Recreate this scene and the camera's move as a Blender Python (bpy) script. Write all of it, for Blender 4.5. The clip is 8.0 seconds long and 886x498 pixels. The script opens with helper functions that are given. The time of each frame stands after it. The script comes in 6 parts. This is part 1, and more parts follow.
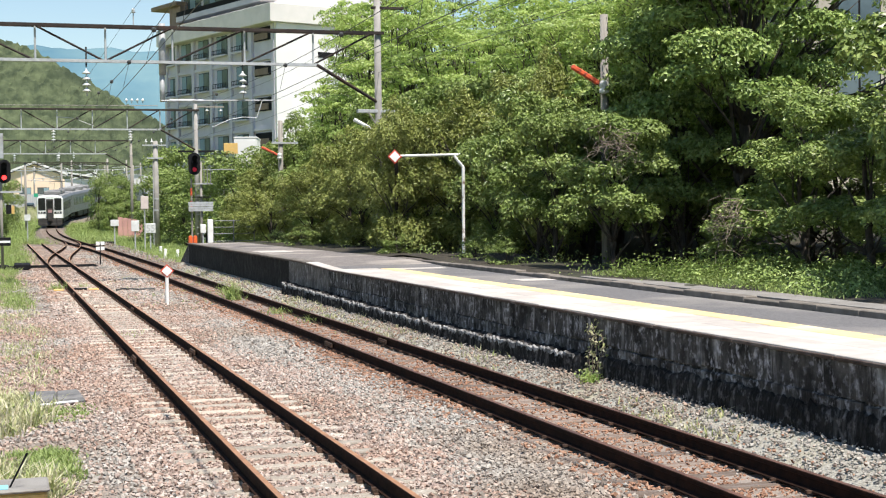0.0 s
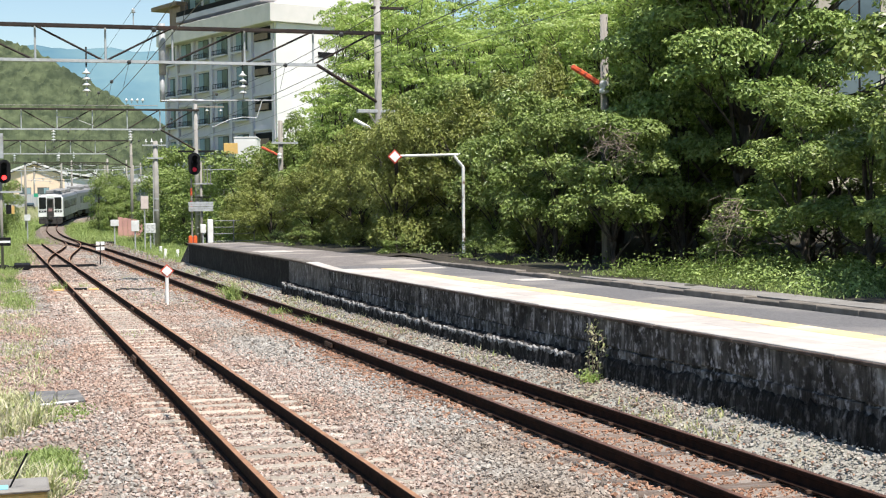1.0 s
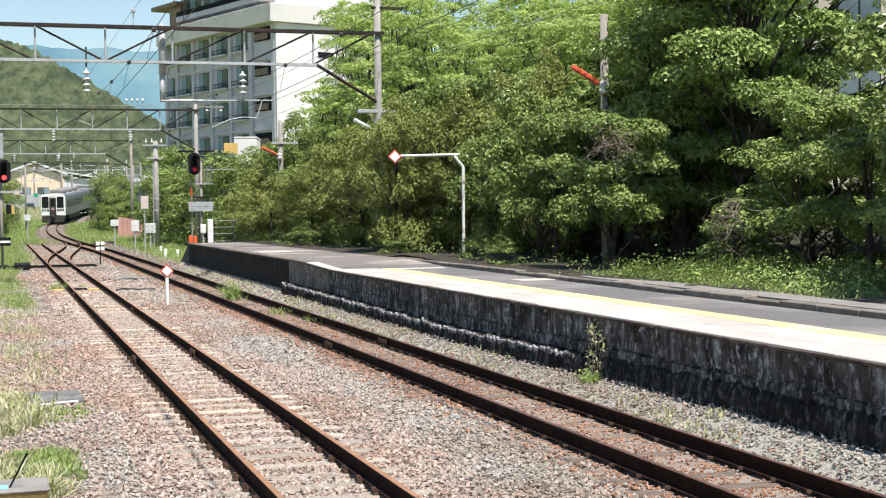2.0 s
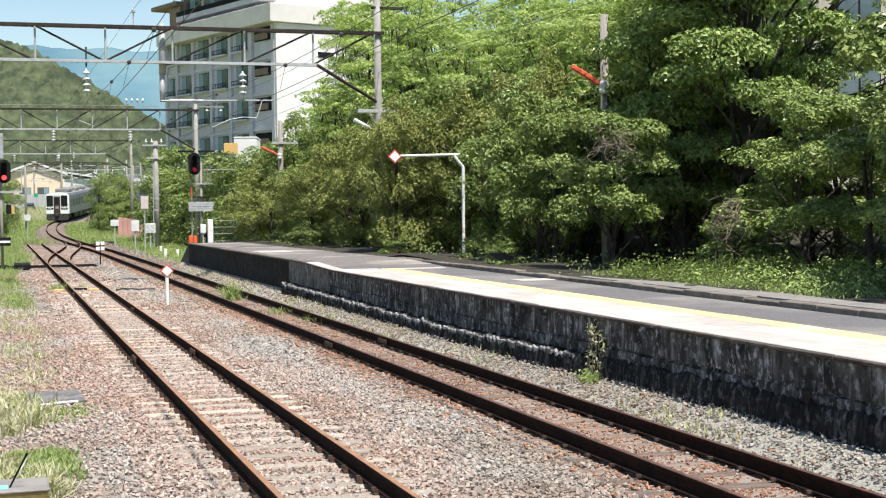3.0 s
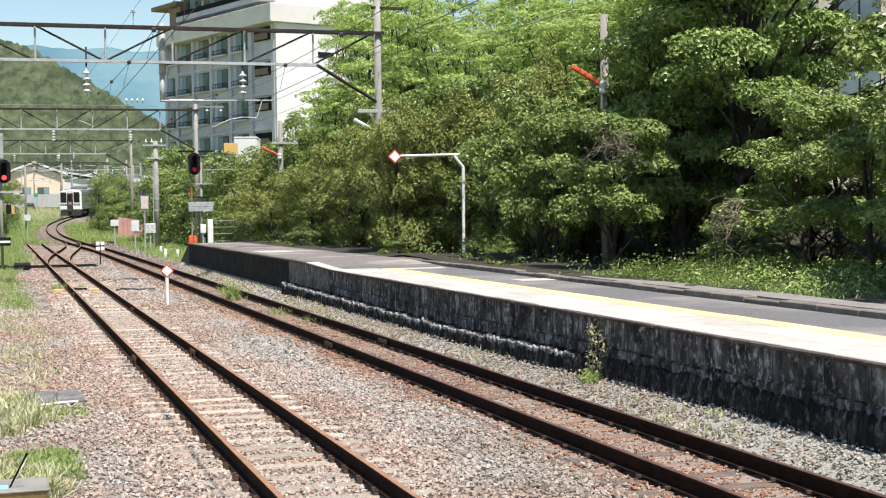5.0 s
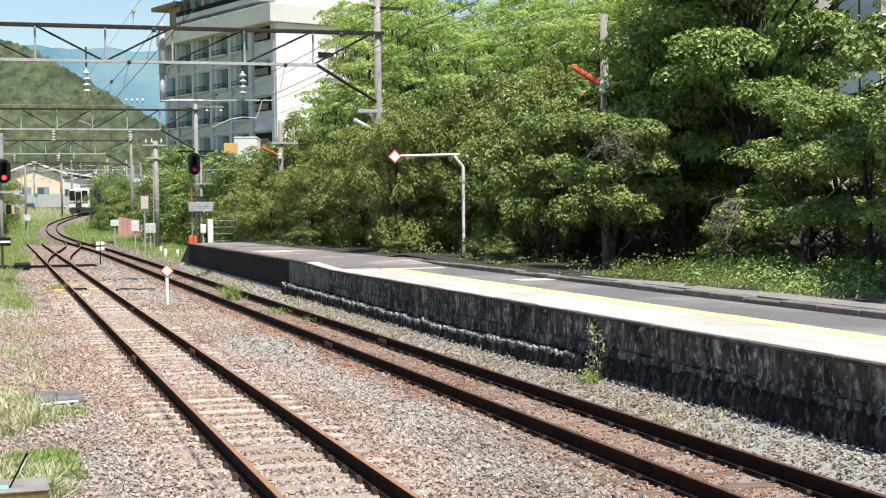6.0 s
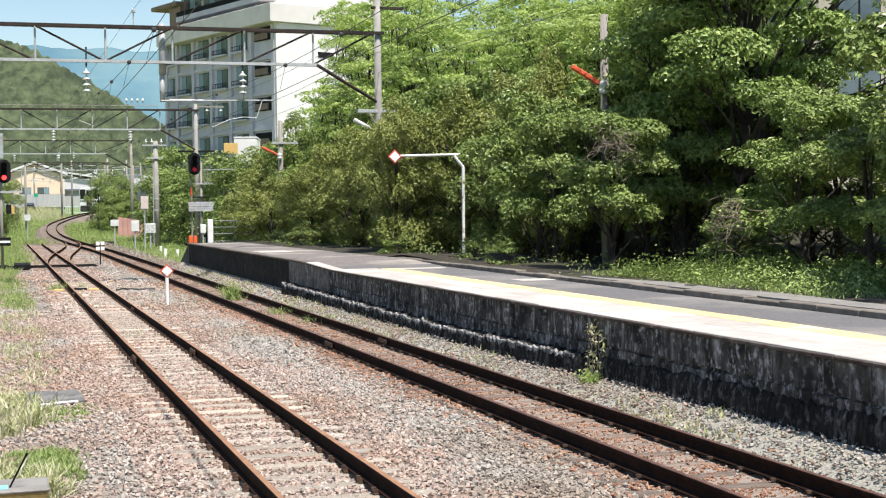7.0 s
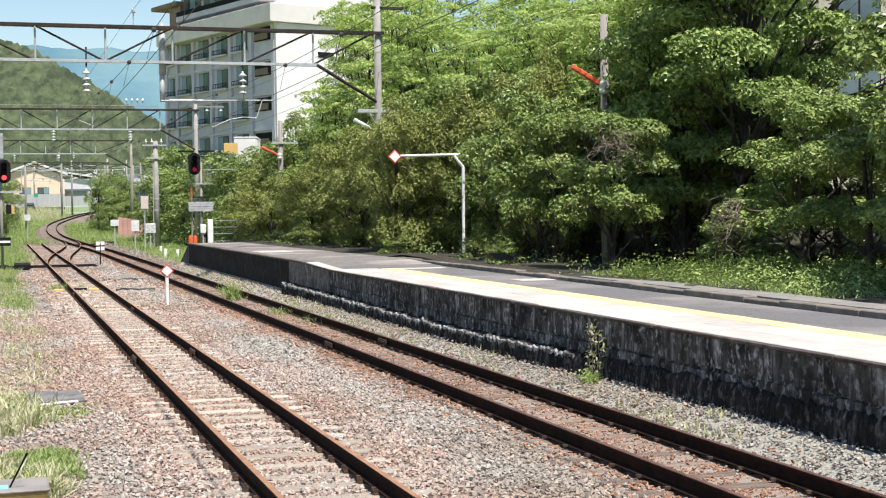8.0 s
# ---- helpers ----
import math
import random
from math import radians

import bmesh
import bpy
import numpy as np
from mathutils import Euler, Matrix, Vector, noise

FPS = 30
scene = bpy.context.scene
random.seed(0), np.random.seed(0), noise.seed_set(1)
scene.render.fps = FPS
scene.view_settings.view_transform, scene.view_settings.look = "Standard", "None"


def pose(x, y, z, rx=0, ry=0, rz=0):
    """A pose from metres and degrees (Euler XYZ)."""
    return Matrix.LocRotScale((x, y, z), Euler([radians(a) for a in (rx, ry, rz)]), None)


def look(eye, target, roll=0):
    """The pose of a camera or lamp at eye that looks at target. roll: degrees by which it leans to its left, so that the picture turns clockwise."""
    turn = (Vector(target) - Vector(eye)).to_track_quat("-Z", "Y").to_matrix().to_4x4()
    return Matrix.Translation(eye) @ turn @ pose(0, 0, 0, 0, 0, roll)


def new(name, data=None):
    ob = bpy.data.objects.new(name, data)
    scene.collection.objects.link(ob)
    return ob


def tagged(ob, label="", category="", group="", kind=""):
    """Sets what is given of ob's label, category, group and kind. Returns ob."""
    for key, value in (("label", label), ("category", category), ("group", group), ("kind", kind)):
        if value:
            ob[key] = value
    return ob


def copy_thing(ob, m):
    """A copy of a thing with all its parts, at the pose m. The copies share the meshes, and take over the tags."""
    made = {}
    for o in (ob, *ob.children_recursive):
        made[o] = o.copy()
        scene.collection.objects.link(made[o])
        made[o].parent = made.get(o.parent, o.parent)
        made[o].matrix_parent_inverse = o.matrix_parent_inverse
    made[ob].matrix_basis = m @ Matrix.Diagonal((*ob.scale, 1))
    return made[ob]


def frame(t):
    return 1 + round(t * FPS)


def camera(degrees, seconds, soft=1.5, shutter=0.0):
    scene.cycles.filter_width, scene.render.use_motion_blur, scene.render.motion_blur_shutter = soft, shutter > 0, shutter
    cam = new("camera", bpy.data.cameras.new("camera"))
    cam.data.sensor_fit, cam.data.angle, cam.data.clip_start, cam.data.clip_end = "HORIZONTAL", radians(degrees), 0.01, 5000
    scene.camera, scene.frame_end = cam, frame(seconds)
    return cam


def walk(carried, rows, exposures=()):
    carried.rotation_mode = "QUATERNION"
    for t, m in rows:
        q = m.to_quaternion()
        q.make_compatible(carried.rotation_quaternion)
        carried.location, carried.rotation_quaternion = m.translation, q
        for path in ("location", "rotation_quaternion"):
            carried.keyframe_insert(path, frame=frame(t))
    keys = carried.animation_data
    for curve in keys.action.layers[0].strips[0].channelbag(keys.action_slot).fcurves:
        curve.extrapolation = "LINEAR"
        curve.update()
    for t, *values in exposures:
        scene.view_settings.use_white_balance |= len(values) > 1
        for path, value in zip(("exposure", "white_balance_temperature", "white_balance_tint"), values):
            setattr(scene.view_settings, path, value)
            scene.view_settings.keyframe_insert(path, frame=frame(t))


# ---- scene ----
EYE = Vector((0.0, 0.0, 2.384))
cam = camera(34.82, 8.0, soft=1.15)
AIM = Vector((math.sin(radians(17.402)) * math.cos(radians(1.676)), math.cos(radians(17.402)) * math.cos(radians(1.676)), -math.sin(radians(1.676))))
STAND = look(EYE, EYE + AIM * 50, -0.73)
walk(cam, [(0.0, STAND), (8.0, STAND)], exposures=((0.0, 0.72), (8.0, 0.72)))

# ---- sky and sun ----
SUN_DIR = Vector((0.16, -0.62, 1.32)).normalized()      # towards the sun
world = bpy.data.worlds.new("sky")
scene.world = world
world.use_nodes = True
wn = world.node_tree
sky = wn.nodes.new("ShaderNodeTexSky")
sky.sky_type, sky.sun_disc = "NISHITA", False
sky.sun_elevation = math.asin(SUN_DIR.z)
sky.sun_rotation = math.atan2(SUN_DIR.x, SUN_DIR.y)
sky.air_density, sky.dust_density, sky.ozone_density = 1.25, 0.05, 3.0
wn.links.new(sky.outputs[0], wn.nodes["Background"].inputs[0])
wn.nodes["Background"].inputs[1].default_value = 0.085
sun = new("sun", bpy.data.lights.new("sun", "SUN"))
sun.data.energy, sun.data.angle, sun.data.color = 5.0, radians(0.5), (1.0, 0.95, 0.88)
sun.matrix_world = look((0, 0, 60), Vector((0, 0, 60)) - SUN_DIR)


# ---- materials ----
def mat(name, c1, c2=None, scale=8.0, rough=0.8, metal=0.0, bump=0.0, bump_scale=None, c3=None, scale3=0.6, vary=0.0, island=0.0,
        stretch=(1, 1, 1), spec=0.5, use_world=False, thin=0.0, third=0.35):
    m = bpy.data.materials.new(name)
    m.use_nodes = True
    n, ln = m.node_tree.nodes, m.node_tree.links
    b = n["Principled BSDF"]
    b.inputs["Roughness"].default_value, b.inputs["Metallic"].default_value = rough, metal
    b.inputs["Specular IOR Level"].default_value = spec
    if use_world:
        src = n.new("ShaderNodeNewGeometry").outputs["Position"]
    else:
        src = n.new("ShaderNodeTexCoord").outputs["Object"]
    mp = n.new("ShaderNodeMapping")
    mp.inputs["Scale"].default_value = stretch
    ln.new(src, mp.inputs[0])
    src = mp.outputs[0]

    def noise_at(sc, detail=6, lo=0.35, hi=0.65):
        t = n.new("ShaderNodeTexNoise")
        t.inputs["Scale"].default_value, t.inputs["Detail"].default_value = sc, detail
        ln.new(src, t.inputs["Vector"])
        r = n.new("ShaderNodeMapRange")
        r.inputs[1].default_value, r.inputs[2].default_value = lo, hi
        ln.new(t.outputs["Fac"], r.inputs[0])
        return t.outputs["Fac"], r.outputs[0]

    def mix(fac, a, bb, kind="MIX"):
        x = n.new("ShaderNodeMix")
        x.data_type, x.blend_type = "RGBA", kind
        for sock, v in ((x.inputs[0], fac), (x.inputs[6], a), (x.inputs[7], bb)):
            if hasattr(v, "is_linked"):
                ln.new(v, sock)
            else:
                sock.default_value = v if isinstance(v, float) else (*v, 1)
        return x.outputs[2]

    raw, fac = noise_at(scale)
    col = mix(fac, c1, c2 or c1)
    if c3:
        _, f3 = noise_at(scale3, 5, 0.5 - 0.0, 0.5 + third)
        col = mix(f3, col, c3)
    if vary or island:
        v = n.new("ShaderNodeObjectInfo").outputs["Random"] if vary else n.new("ShaderNodeNewGeometry").outputs["Random Per Island"]
        amount = vary or island
        mr = n.new("ShaderNodeMapRange")
        mr.inputs[3].default_value, mr.inputs[4].default_value = 1 - amount, 1 + amount
        ln.new(v, mr.inputs[0])
        hs = n.new("ShaderNodeHueSaturation")
        ln.new(mr.outputs[0], hs.inputs["Value"])
        ln.new(col, hs.inputs["Color"])
        col = hs.outputs[0]
    ln.new(col, b.inputs["Base Color"])
    if bump:
        braw, _ = noise_at(bump_scale or scale * 3, 8)
        bp = n.new("ShaderNodeBump")
        bp.inputs["Strength"].default_value, bp.inputs["Distance"].default_value = bump, 0.02
        ln.new(braw, bp.inputs["Height"])
        ln.new(bp.outputs[0], b.inputs["Normal"])
    if thin:
        tr = n.new("ShaderNodeBsdfTranslucent")
        tc = mix(0.5, col, (0.3, 0.45, 0.03), "MIX")
        ln.new(tc, tr.inputs[0])
        ms = n.new("ShaderNodeMixShader")
        ms.inputs[0].default_value = thin
        ln.new(b.outputs[0], ms.inputs[1])
        ln.new(tr.outputs[0], ms.inputs[2])
        ln.new(ms.outputs[0], n["Material Output"].inputs[0])
    return m


def glow(name, col, strength):
    m = bpy.data.materials.new(name)
    m.use_nodes = True
    b = m.node_tree.nodes["Principled BSDF"]
    b.inputs["Base Color"].default_value = (*col, 1)
    b.inputs["Emission Color"].default_value = (*col, 1)
    b.inputs["Emission Strength"].default_value = strength
    return m


def island_mat(name, stops, rough=0.85, bump=0.3, bump_scale=60.0, wash=None, wash_scale=0.35, stretch=(1, 1, 1), thin=0.0, wash_lo=0.45, wash_hi=0.6, spec=0.3):
    """Pieces of one joined mesh, each with its own colour out of a ramp, and a patchy wash over them."""
    m = bpy.data.materials.new(name)
    m.use_nodes = True
    n, ln = m.node_tree.nodes, m.node_tree.links
    b = n["Principled BSDF"]
    b.inputs["Roughness"].default_value, b.inputs["Specular IOR Level"].default_value = rough, spec
    g = n.new("ShaderNodeNewGeometry")
    ramp = n.new("ShaderNodeValToRGB")
    el = ramp.color_ramp.elements
    while len(el) < len(stops):
        el.new(0.5)
    for i, c in enumerate(stops):
        el[i].position, el[i].color = i / (len(stops) - 1), (*c, 1)
    ln.new(g.outputs["Random Per Island"], ramp.inputs[0])
    col = ramp.outputs[0]
    if wash:
        mp = n.new("ShaderNodeMapping")
        mp.inputs["Scale"].default_value = stretch
        ln.new(g.outputs["Position"], mp.inputs[0])
        t = n.new("ShaderNodeTexNoise")
        t.inputs["Scale"].default_value, t.inputs["Detail"].default_value = wash_scale, 5
        ln.new(mp.outputs[0], t.inputs["Vector"])
        mr = n.new("ShaderNodeMapRange")
        mr.inputs[1].default_value, mr.inputs[2].default_value = wash_lo, wash_hi
        mr.inputs[4].default_value = 0.75
        ln.new(t.outputs["Fac"], mr.inputs[0])
        x = n.new("ShaderNodeMix")
        x.data_type, x.blend_type = "RGBA", "MULTIPLY"
        ln.new(mr.outputs[0], x.inputs[0])
        ln.new(col, x.inputs[6])
        x.inputs[7].default_value = (*wash, 1)
        col = x.outputs[2]
    ln.new(col, b.inputs["Base Color"])
    if bump:
        t2 = n.new("ShaderNodeTexNoise")
        t2.inputs["Scale"].default_value, t2.inputs["Detail"].default_value = bump_scale, 4
        ln.new(g.outputs["Position"], t2.inputs["Vector"])
        bp = n.new("ShaderNodeBump")
        bp.inputs["Strength"].default_value, bp.inputs["Distance"].default_value = bump, 0.01
        ln.new(t2.outputs["Fac"], bp.inputs["Height"])
        ln.new(bp.outputs[0], b.inputs["Normal"])
    if thin:
        tr = n.new("ShaderNodeBsdfTranslucent")
        hs = n.new("ShaderNodeHueSaturation")
        hs.inputs["Value"].default_value, hs.inputs["Saturation"].default_value = 1.7, 1.1
        ln.new(col, hs.inputs["Color"])
        ln.new(hs.outputs[0], tr.inputs[0])
        ms = n.new("ShaderNodeMixShader")
        ms.inputs[0].default_value = thin
        ln.new(b.outputs[0], ms.inputs[1])
        ln.new(tr.outputs[0], ms.inputs[2])
        ln.new(ms.outputs[0], n["Material Output"].inputs[0])
    return m


# Rust taken near black: shade on the rail sides is in the colour.
M_RAIL = mat("shaded_rusty_rail_steel", (0.014, 0.008, 0.006), (0.03, 0.014, 0.009), 9, 0.9, 0.0, 0.3, 60, c3=(0.01, 0.007, 0.006), scale3=0.9, spec=0.1)
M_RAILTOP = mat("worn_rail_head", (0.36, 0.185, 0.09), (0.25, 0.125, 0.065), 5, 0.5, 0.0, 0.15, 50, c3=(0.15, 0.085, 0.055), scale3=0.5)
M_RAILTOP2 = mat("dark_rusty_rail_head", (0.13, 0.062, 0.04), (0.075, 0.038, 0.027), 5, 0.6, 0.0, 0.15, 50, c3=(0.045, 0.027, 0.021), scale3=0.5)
M_SLEEPER = mat("weathered_timber", (0.46, 0.40, 0.325), (0.30, 0.25, 0.20), 7, 0.9, 0, 0.6, 30, vary=0.3, stretch=(1, 9, 4), c3=(0.52, 0.47, 0.40), scale3=1.5)
M_SLEEPER2 = mat("dark_timber", (0.13, 0.09, 0.065), (0.2, 0.15, 0.12), 7, 0.9, 0, 0.6, 30, vary=0.3, stretch=(1, 9, 4), c3=(0.32, 0.28, 0.25), scale3=1.5)
M_IRON = mat("rusty_iron", (0.05, 0.03, 0.02), (0.1, 0.055, 0.035), 20, 0.8, 0.3, 0.3, 80)
M_GROUND = mat("gravel_bed", (0.30, 0.25, 0.21), (0.2, 0.155, 0.125), 30, 0.95, 0, 1.0, 55, c3=(0.33, 0.29, 0.255), scale3=0.25, use_world=True)
M_EARTH = mat("earth_and_grass", (0.12, 0.165, 0.045), (0.17, 0.215, 0.06), 2.5, 0.95, 0, 1.0, 25, c3=(0.19, 0.2, 0.09), scale3=0.12, use_world=True)
M_STONES = island_mat("ballast_stones", [(0.226, 0.169, 0.141), (0.407, 0.339, 0.288), (0.305, 0.209, 0.164), (0.452, 0.384, 0.333), (0.249, 0.186, 0.158), (0.429, 0.322, 0.266), (0.508, 0.446, 0.395)], 0.95, 0.15, 70,
                      wash=(0.92, 0.77, 0.68), wash_scale=0.3)
M_STONES2 = island_mat("grey_ballast_stones", [(0.208, 0.191, 0.168), (0.353, 0.332, 0.297), (0.281, 0.256, 0.226), (0.426, 0.397, 0.355), (0.218, 0.196, 0.173), (0.385, 0.352, 0.312)], 0.95, 0.15, 70,
                       wash=(0.8, 0.66, 0.56), wash_scale=0.3)
M_STONES3 = island_mat("rust_stained_stones", [(0.166, 0.0877, 0.0555), (0.333, 0.185, 0.12), (0.249, 0.121, 0.0724), (0.384, 0.241, 0.166), (0.197, 0.102, 0.0639), (0.343, 0.204, 0.136)], 0.95, 0.15, 70)
M_CONC = mat("old_concrete", (0.47, 0.425, 0.385), (0.39, 0.35, 0.315), 4, 0.9, 0, 0.3, 40, c3=(0.54, 0.495, 0.45), scale3=0.8, vary=0.12)
M_ASPH = mat("platform_asphalt", (0.16, 0.153, 0.152), (0.105, 0.1, 0.1), 22, 0.95, 0, 0.5, 120, c3=(0.25, 0.23, 0.21), scale3=0.55, use_world=True, third=0.25)
M_ASPH2 = mat("brown_worn_asphalt", (0.21, 0.185, 0.17), (0.135, 0.12, 0.112), 6, 0.95, 0, 0.5, 120, c3=(0.36, 0.32, 0.28), scale3=0.5, use_world=True, third=0.2)
M_YELLOW = mat("yellow_tactile", (0.64, 0.49, 0.25), (0.57, 0.44, 0.24), 12, 0.85, 0, 0.2, 60, c3=(0.58, 0.54, 0.44), scale3=1.2, vary=0.1)
def wall_mat(name, dark, mid, streak, amount):
    """Old concrete: blotches, fine run-down streaks and near-black patches."""
    m = bpy.data.materials.new(name)
    m.use_nodes = True
    n, ln = m.node_tree.nodes, m.node_tree.links
    b = n["Principled BSDF"]
    b.inputs["Roughness"].default_value, b.inputs["Specular IOR Level"].default_value = 0.95, 0.2
    pos = n.new("ShaderNodeNewGeometry").outputs["Position"]

    def layer(col, to, stretch, scale, lo, hi, top=1.0, detail=7):
        mp = n.new("ShaderNodeMapping")
        mp.inputs["Scale"].default_value = stretch
        ln.new(pos, mp.inputs[0])
        tx = n.new("ShaderNodeTexNoise")
        tx.inputs["Scale"].default_value, tx.inputs["Detail"].default_value, tx.inputs["Roughness"].default_value = scale, detail, 0.62
        ln.new(mp.outputs[0], tx.inputs["Vector"])
        r = n.new("ShaderNodeMapRange")
        r.inputs[1].default_value, r.inputs[2].default_value, r.inputs[4].default_value = lo, hi, top
        ln.new(tx.outputs["Fac"], r.inputs[0])
        x = n.new("ShaderNodeMix")
        x.data_type = "RGBA"
        ln.new(r.outputs[0], x.inputs[0])
        if isinstance(col, tuple):
            x.inputs[6].default_value = (*col, 1)
        else:
            ln.new(col, x.inputs[6])
        x.inputs[7].default_value = (*to, 1)
        return x.outputs[2], tx.outputs["Fac"]
    col, raw = layer(dark, mid, (1, 1, 1), 3.2, 0.38, 0.66)
    col, _ = layer(col, streak, (1, 1.0, 0.14), 6.5, 0.52, 0.70, amount * 0.6, 10)
    col, _ = layer(col, (streak[0] * 1.5, streak[1] * 1.5, streak[2] * 1.6), (1, 1, 0.8), 11.0, 0.52, 0.68, amount * 0.5, 10)
    col, _ = layer(col, dark, (1, 1, 0.16), 3.7, 0.46, 0.66, 0.8, 9)
    col, _ = layer(col, dark, (1, 0.6, 1.6), 1.4, 0.5, 0.66, 0.7)
    hs = n.new("ShaderNodeHueSaturation")
    mr = n.new("ShaderNodeMapRange")
    mr.inputs[3].default_value, mr.inputs[4].default_value = 0.88, 1.12
    ln.new(n.new("ShaderNodeObjectInfo").outputs["Random"], mr.inputs[0])
    ln.new(mr.outputs[0], hs.inputs["Value"])
    ln.new(col, hs.inputs["Color"])
    ln.new(hs.outputs[0], b.inputs["Base Color"])
    t2 = n.new("ShaderNodeTexNoise")
    t2.inputs["Scale"].default_value, t2.inputs["Detail"].default_value = 16, 8
    ln.new(pos, t2.inputs["Vector"])
    bp = n.new("ShaderNodeBump")
    bp.inputs["Strength"].default_value, bp.inputs["Distance"].default_value = 1.0, 0.03
    ln.new(t2.outputs["Fac"], bp.inputs["Height"])
    ln.new(bp.outputs[0], b.inputs["Normal"])
    return m


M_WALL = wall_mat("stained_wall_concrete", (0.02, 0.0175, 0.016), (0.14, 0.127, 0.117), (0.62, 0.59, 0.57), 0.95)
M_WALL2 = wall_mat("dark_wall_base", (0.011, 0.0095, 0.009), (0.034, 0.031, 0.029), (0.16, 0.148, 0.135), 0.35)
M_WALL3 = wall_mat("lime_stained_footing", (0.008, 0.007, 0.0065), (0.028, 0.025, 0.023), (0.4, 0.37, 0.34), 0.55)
M_NOSE = mat("rust_brown_edge", (0.05, 0.03, 0.022), (0.09, 0.06, 0.045), 9, 0.9, 0, 0.4, 50, c3=(0.2, 0.17, 0.15), scale3=3.0, use_world=True)
M_WALLP = wall_mat("pale_streaked_render", (0.09, 0.08, 0.072), (0.22, 0.2, 0.18), (0.52, 0.48, 0.44), 0.8)
M_KERB = mat("kerb_stone", (0.19, 0.165, 0.14), (0.11, 0.095, 0.08), 4, 0.95, 0, 0.6, 40, vary=0.2)
M_POLE = mat("concrete_pole", (0.32, 0.30, 0.28), (0.25, 0.235, 0.215), 3, 0.85, 0, 0.2, 50, c3=(0.19, 0.18, 0.165), scale3=0.7)
M_WOODPOLE = mat("grey_pole", (0.28, 0.26, 0.23), (0.2, 0.18, 0.16), 5, 0.85, 0, 0.3, 40, stretch=(3, 3, 0.3))
M_GALV = mat("galvanised_steel", (0.42, 0.43, 0.44), (0.33, 0.34, 0.35), 6, 0.6, 0.1, 0.1, 60, c3=(0.25, 0.23, 0.21), scale3=1.5)
M_BEAMTOP = mat("rust_stained_steel", (0.02, 0.016, 0.015), (0.04, 0.03, 0.026), 2, 0.8, 0.0, 0.1, 40, c3=(0.06, 0.03, 0.02), scale3=1.2, spec=0.25)
M_DARK = mat("dark_cable", (0.03, 0.03, 0.032), (0.05, 0.05, 0.05), 5, 0.6)
M_PORC = mat("white_porcelain", (0.62, 0.62, 0.62), (0.5, 0.5, 0.5), 5, 0.3)
M_BLACK = mat("black_painted_metal", (0.008, 0.008, 0.009), (0.014, 0.014, 0.016), 6, 0.8, spec=0.15)
M_WHITE = mat("white_paint", (0.8, 0.79, 0.77), (0.72, 0.71, 0.69), 5, 0.5, c3=(0.6, 0.57, 0.52), scale3=2.0)
M_POSTW = mat("rust_stained_white_paint", (0.78, 0.77, 0.75), (0.68, 0.66, 0.63), 7, 0.6, c3=(0.2, 0.13, 0.09), scale3=6.0, third=0.16)
M_RED = mat("red_paint", (0.6, 0.08, 0.04), (0.5, 0.07, 0.04), 6, 0.5)
M_ORANGE = mat("orange_plastic", (0.75, 0.13, 0.03), (0.65, 0.12, 0.03), 8, 0.5)
M_ORANGERED = mat("orange_red_cover", (0.72, 0.12, 0.05), (0.6, 0.09, 0.04), 10, 0.5, c3=(0.16, 0.04, 0.03), scale3=11, third=0.12)
M_YPAINT = mat("yellow_paint", (0.62, 0.39, 0.12), (0.56, 0.35, 0.11), 6, 0.6, c3=(0.48, 0.35, 0.17), scale3=4)
M_REDLAMP = glow("red_signal_lamp", (1.0, 0.03, 0.03), 3.0)
M_REDDIM = glow("dim_red_lamp", (0.35, 0.01, 0.03), 0.3)
# The wash darkens leaf clumps in patches, as shade between them.
M_LEAF = [
    island_mat("leaf_fresh", [(0.230, 0.290, 0.081), (0.345, 0.430, 0.137), (0.447, 0.527, 0.191), (0.288, 0.360, 0.109), (0.533, 0.583, 0.255)], 0.42, 0, thin=0.36, wash=(0.55, 0.65, 0.5), wash_scale=1.2, spec=0.3),
    island_mat("leaf_mid", [(0.126, 0.173, 0.047), (0.210, 0.273, 0.074), (0.276, 0.345, 0.107), (0.165, 0.216, 0.061), (0.344, 0.396, 0.144)], 0.38, 0, thin=0.09, wash=(0.45, 0.52, 0.38), wash_scale=1.5, spec=0.25),
    island_mat("leaf_olive", [(0.149, 0.175, 0.047), (0.237, 0.272, 0.075), (0.304, 0.328, 0.099), (0.194, 0.215, 0.062), (0.356, 0.372, 0.123)], 0.42, 0, thin=0.08, wash=(0.5, 0.52, 0.34), wash_scale=1.5, spec=0.25),
    island_mat("leaf_dark", [(0.138, 0.198, 0.056), (0.229, 0.306, 0.087), (0.321, 0.405, 0.127), (0.183, 0.245, 0.070), (0.436, 0.514, 0.175)], 0.36, 0, thin=0.08, wash=(0.42, 0.5, 0.36), wash_scale=1.5, spec=0.22),
]
# Litter colour taken near black to hold the shade under the trees.
M_LITTER = mat("shade_dark_litter", (0.022, 0.018, 0.012), (0.045, 0.036, 0.022), 6, 0.95, 0, 1.0, 25, c3=(0.03, 0.04, 0.014), scale3=0.6, use_world=True)
M_PIPE = mat("dull_grey_pipe", (0.22, 0.22, 0.22), (0.16, 0.16, 0.16), 6, 0.6)
M_BOARD = mat("weathered_white_board", (0.62, 0.62, 0.62), (0.52, 0.52, 0.52), 4, 0.7)
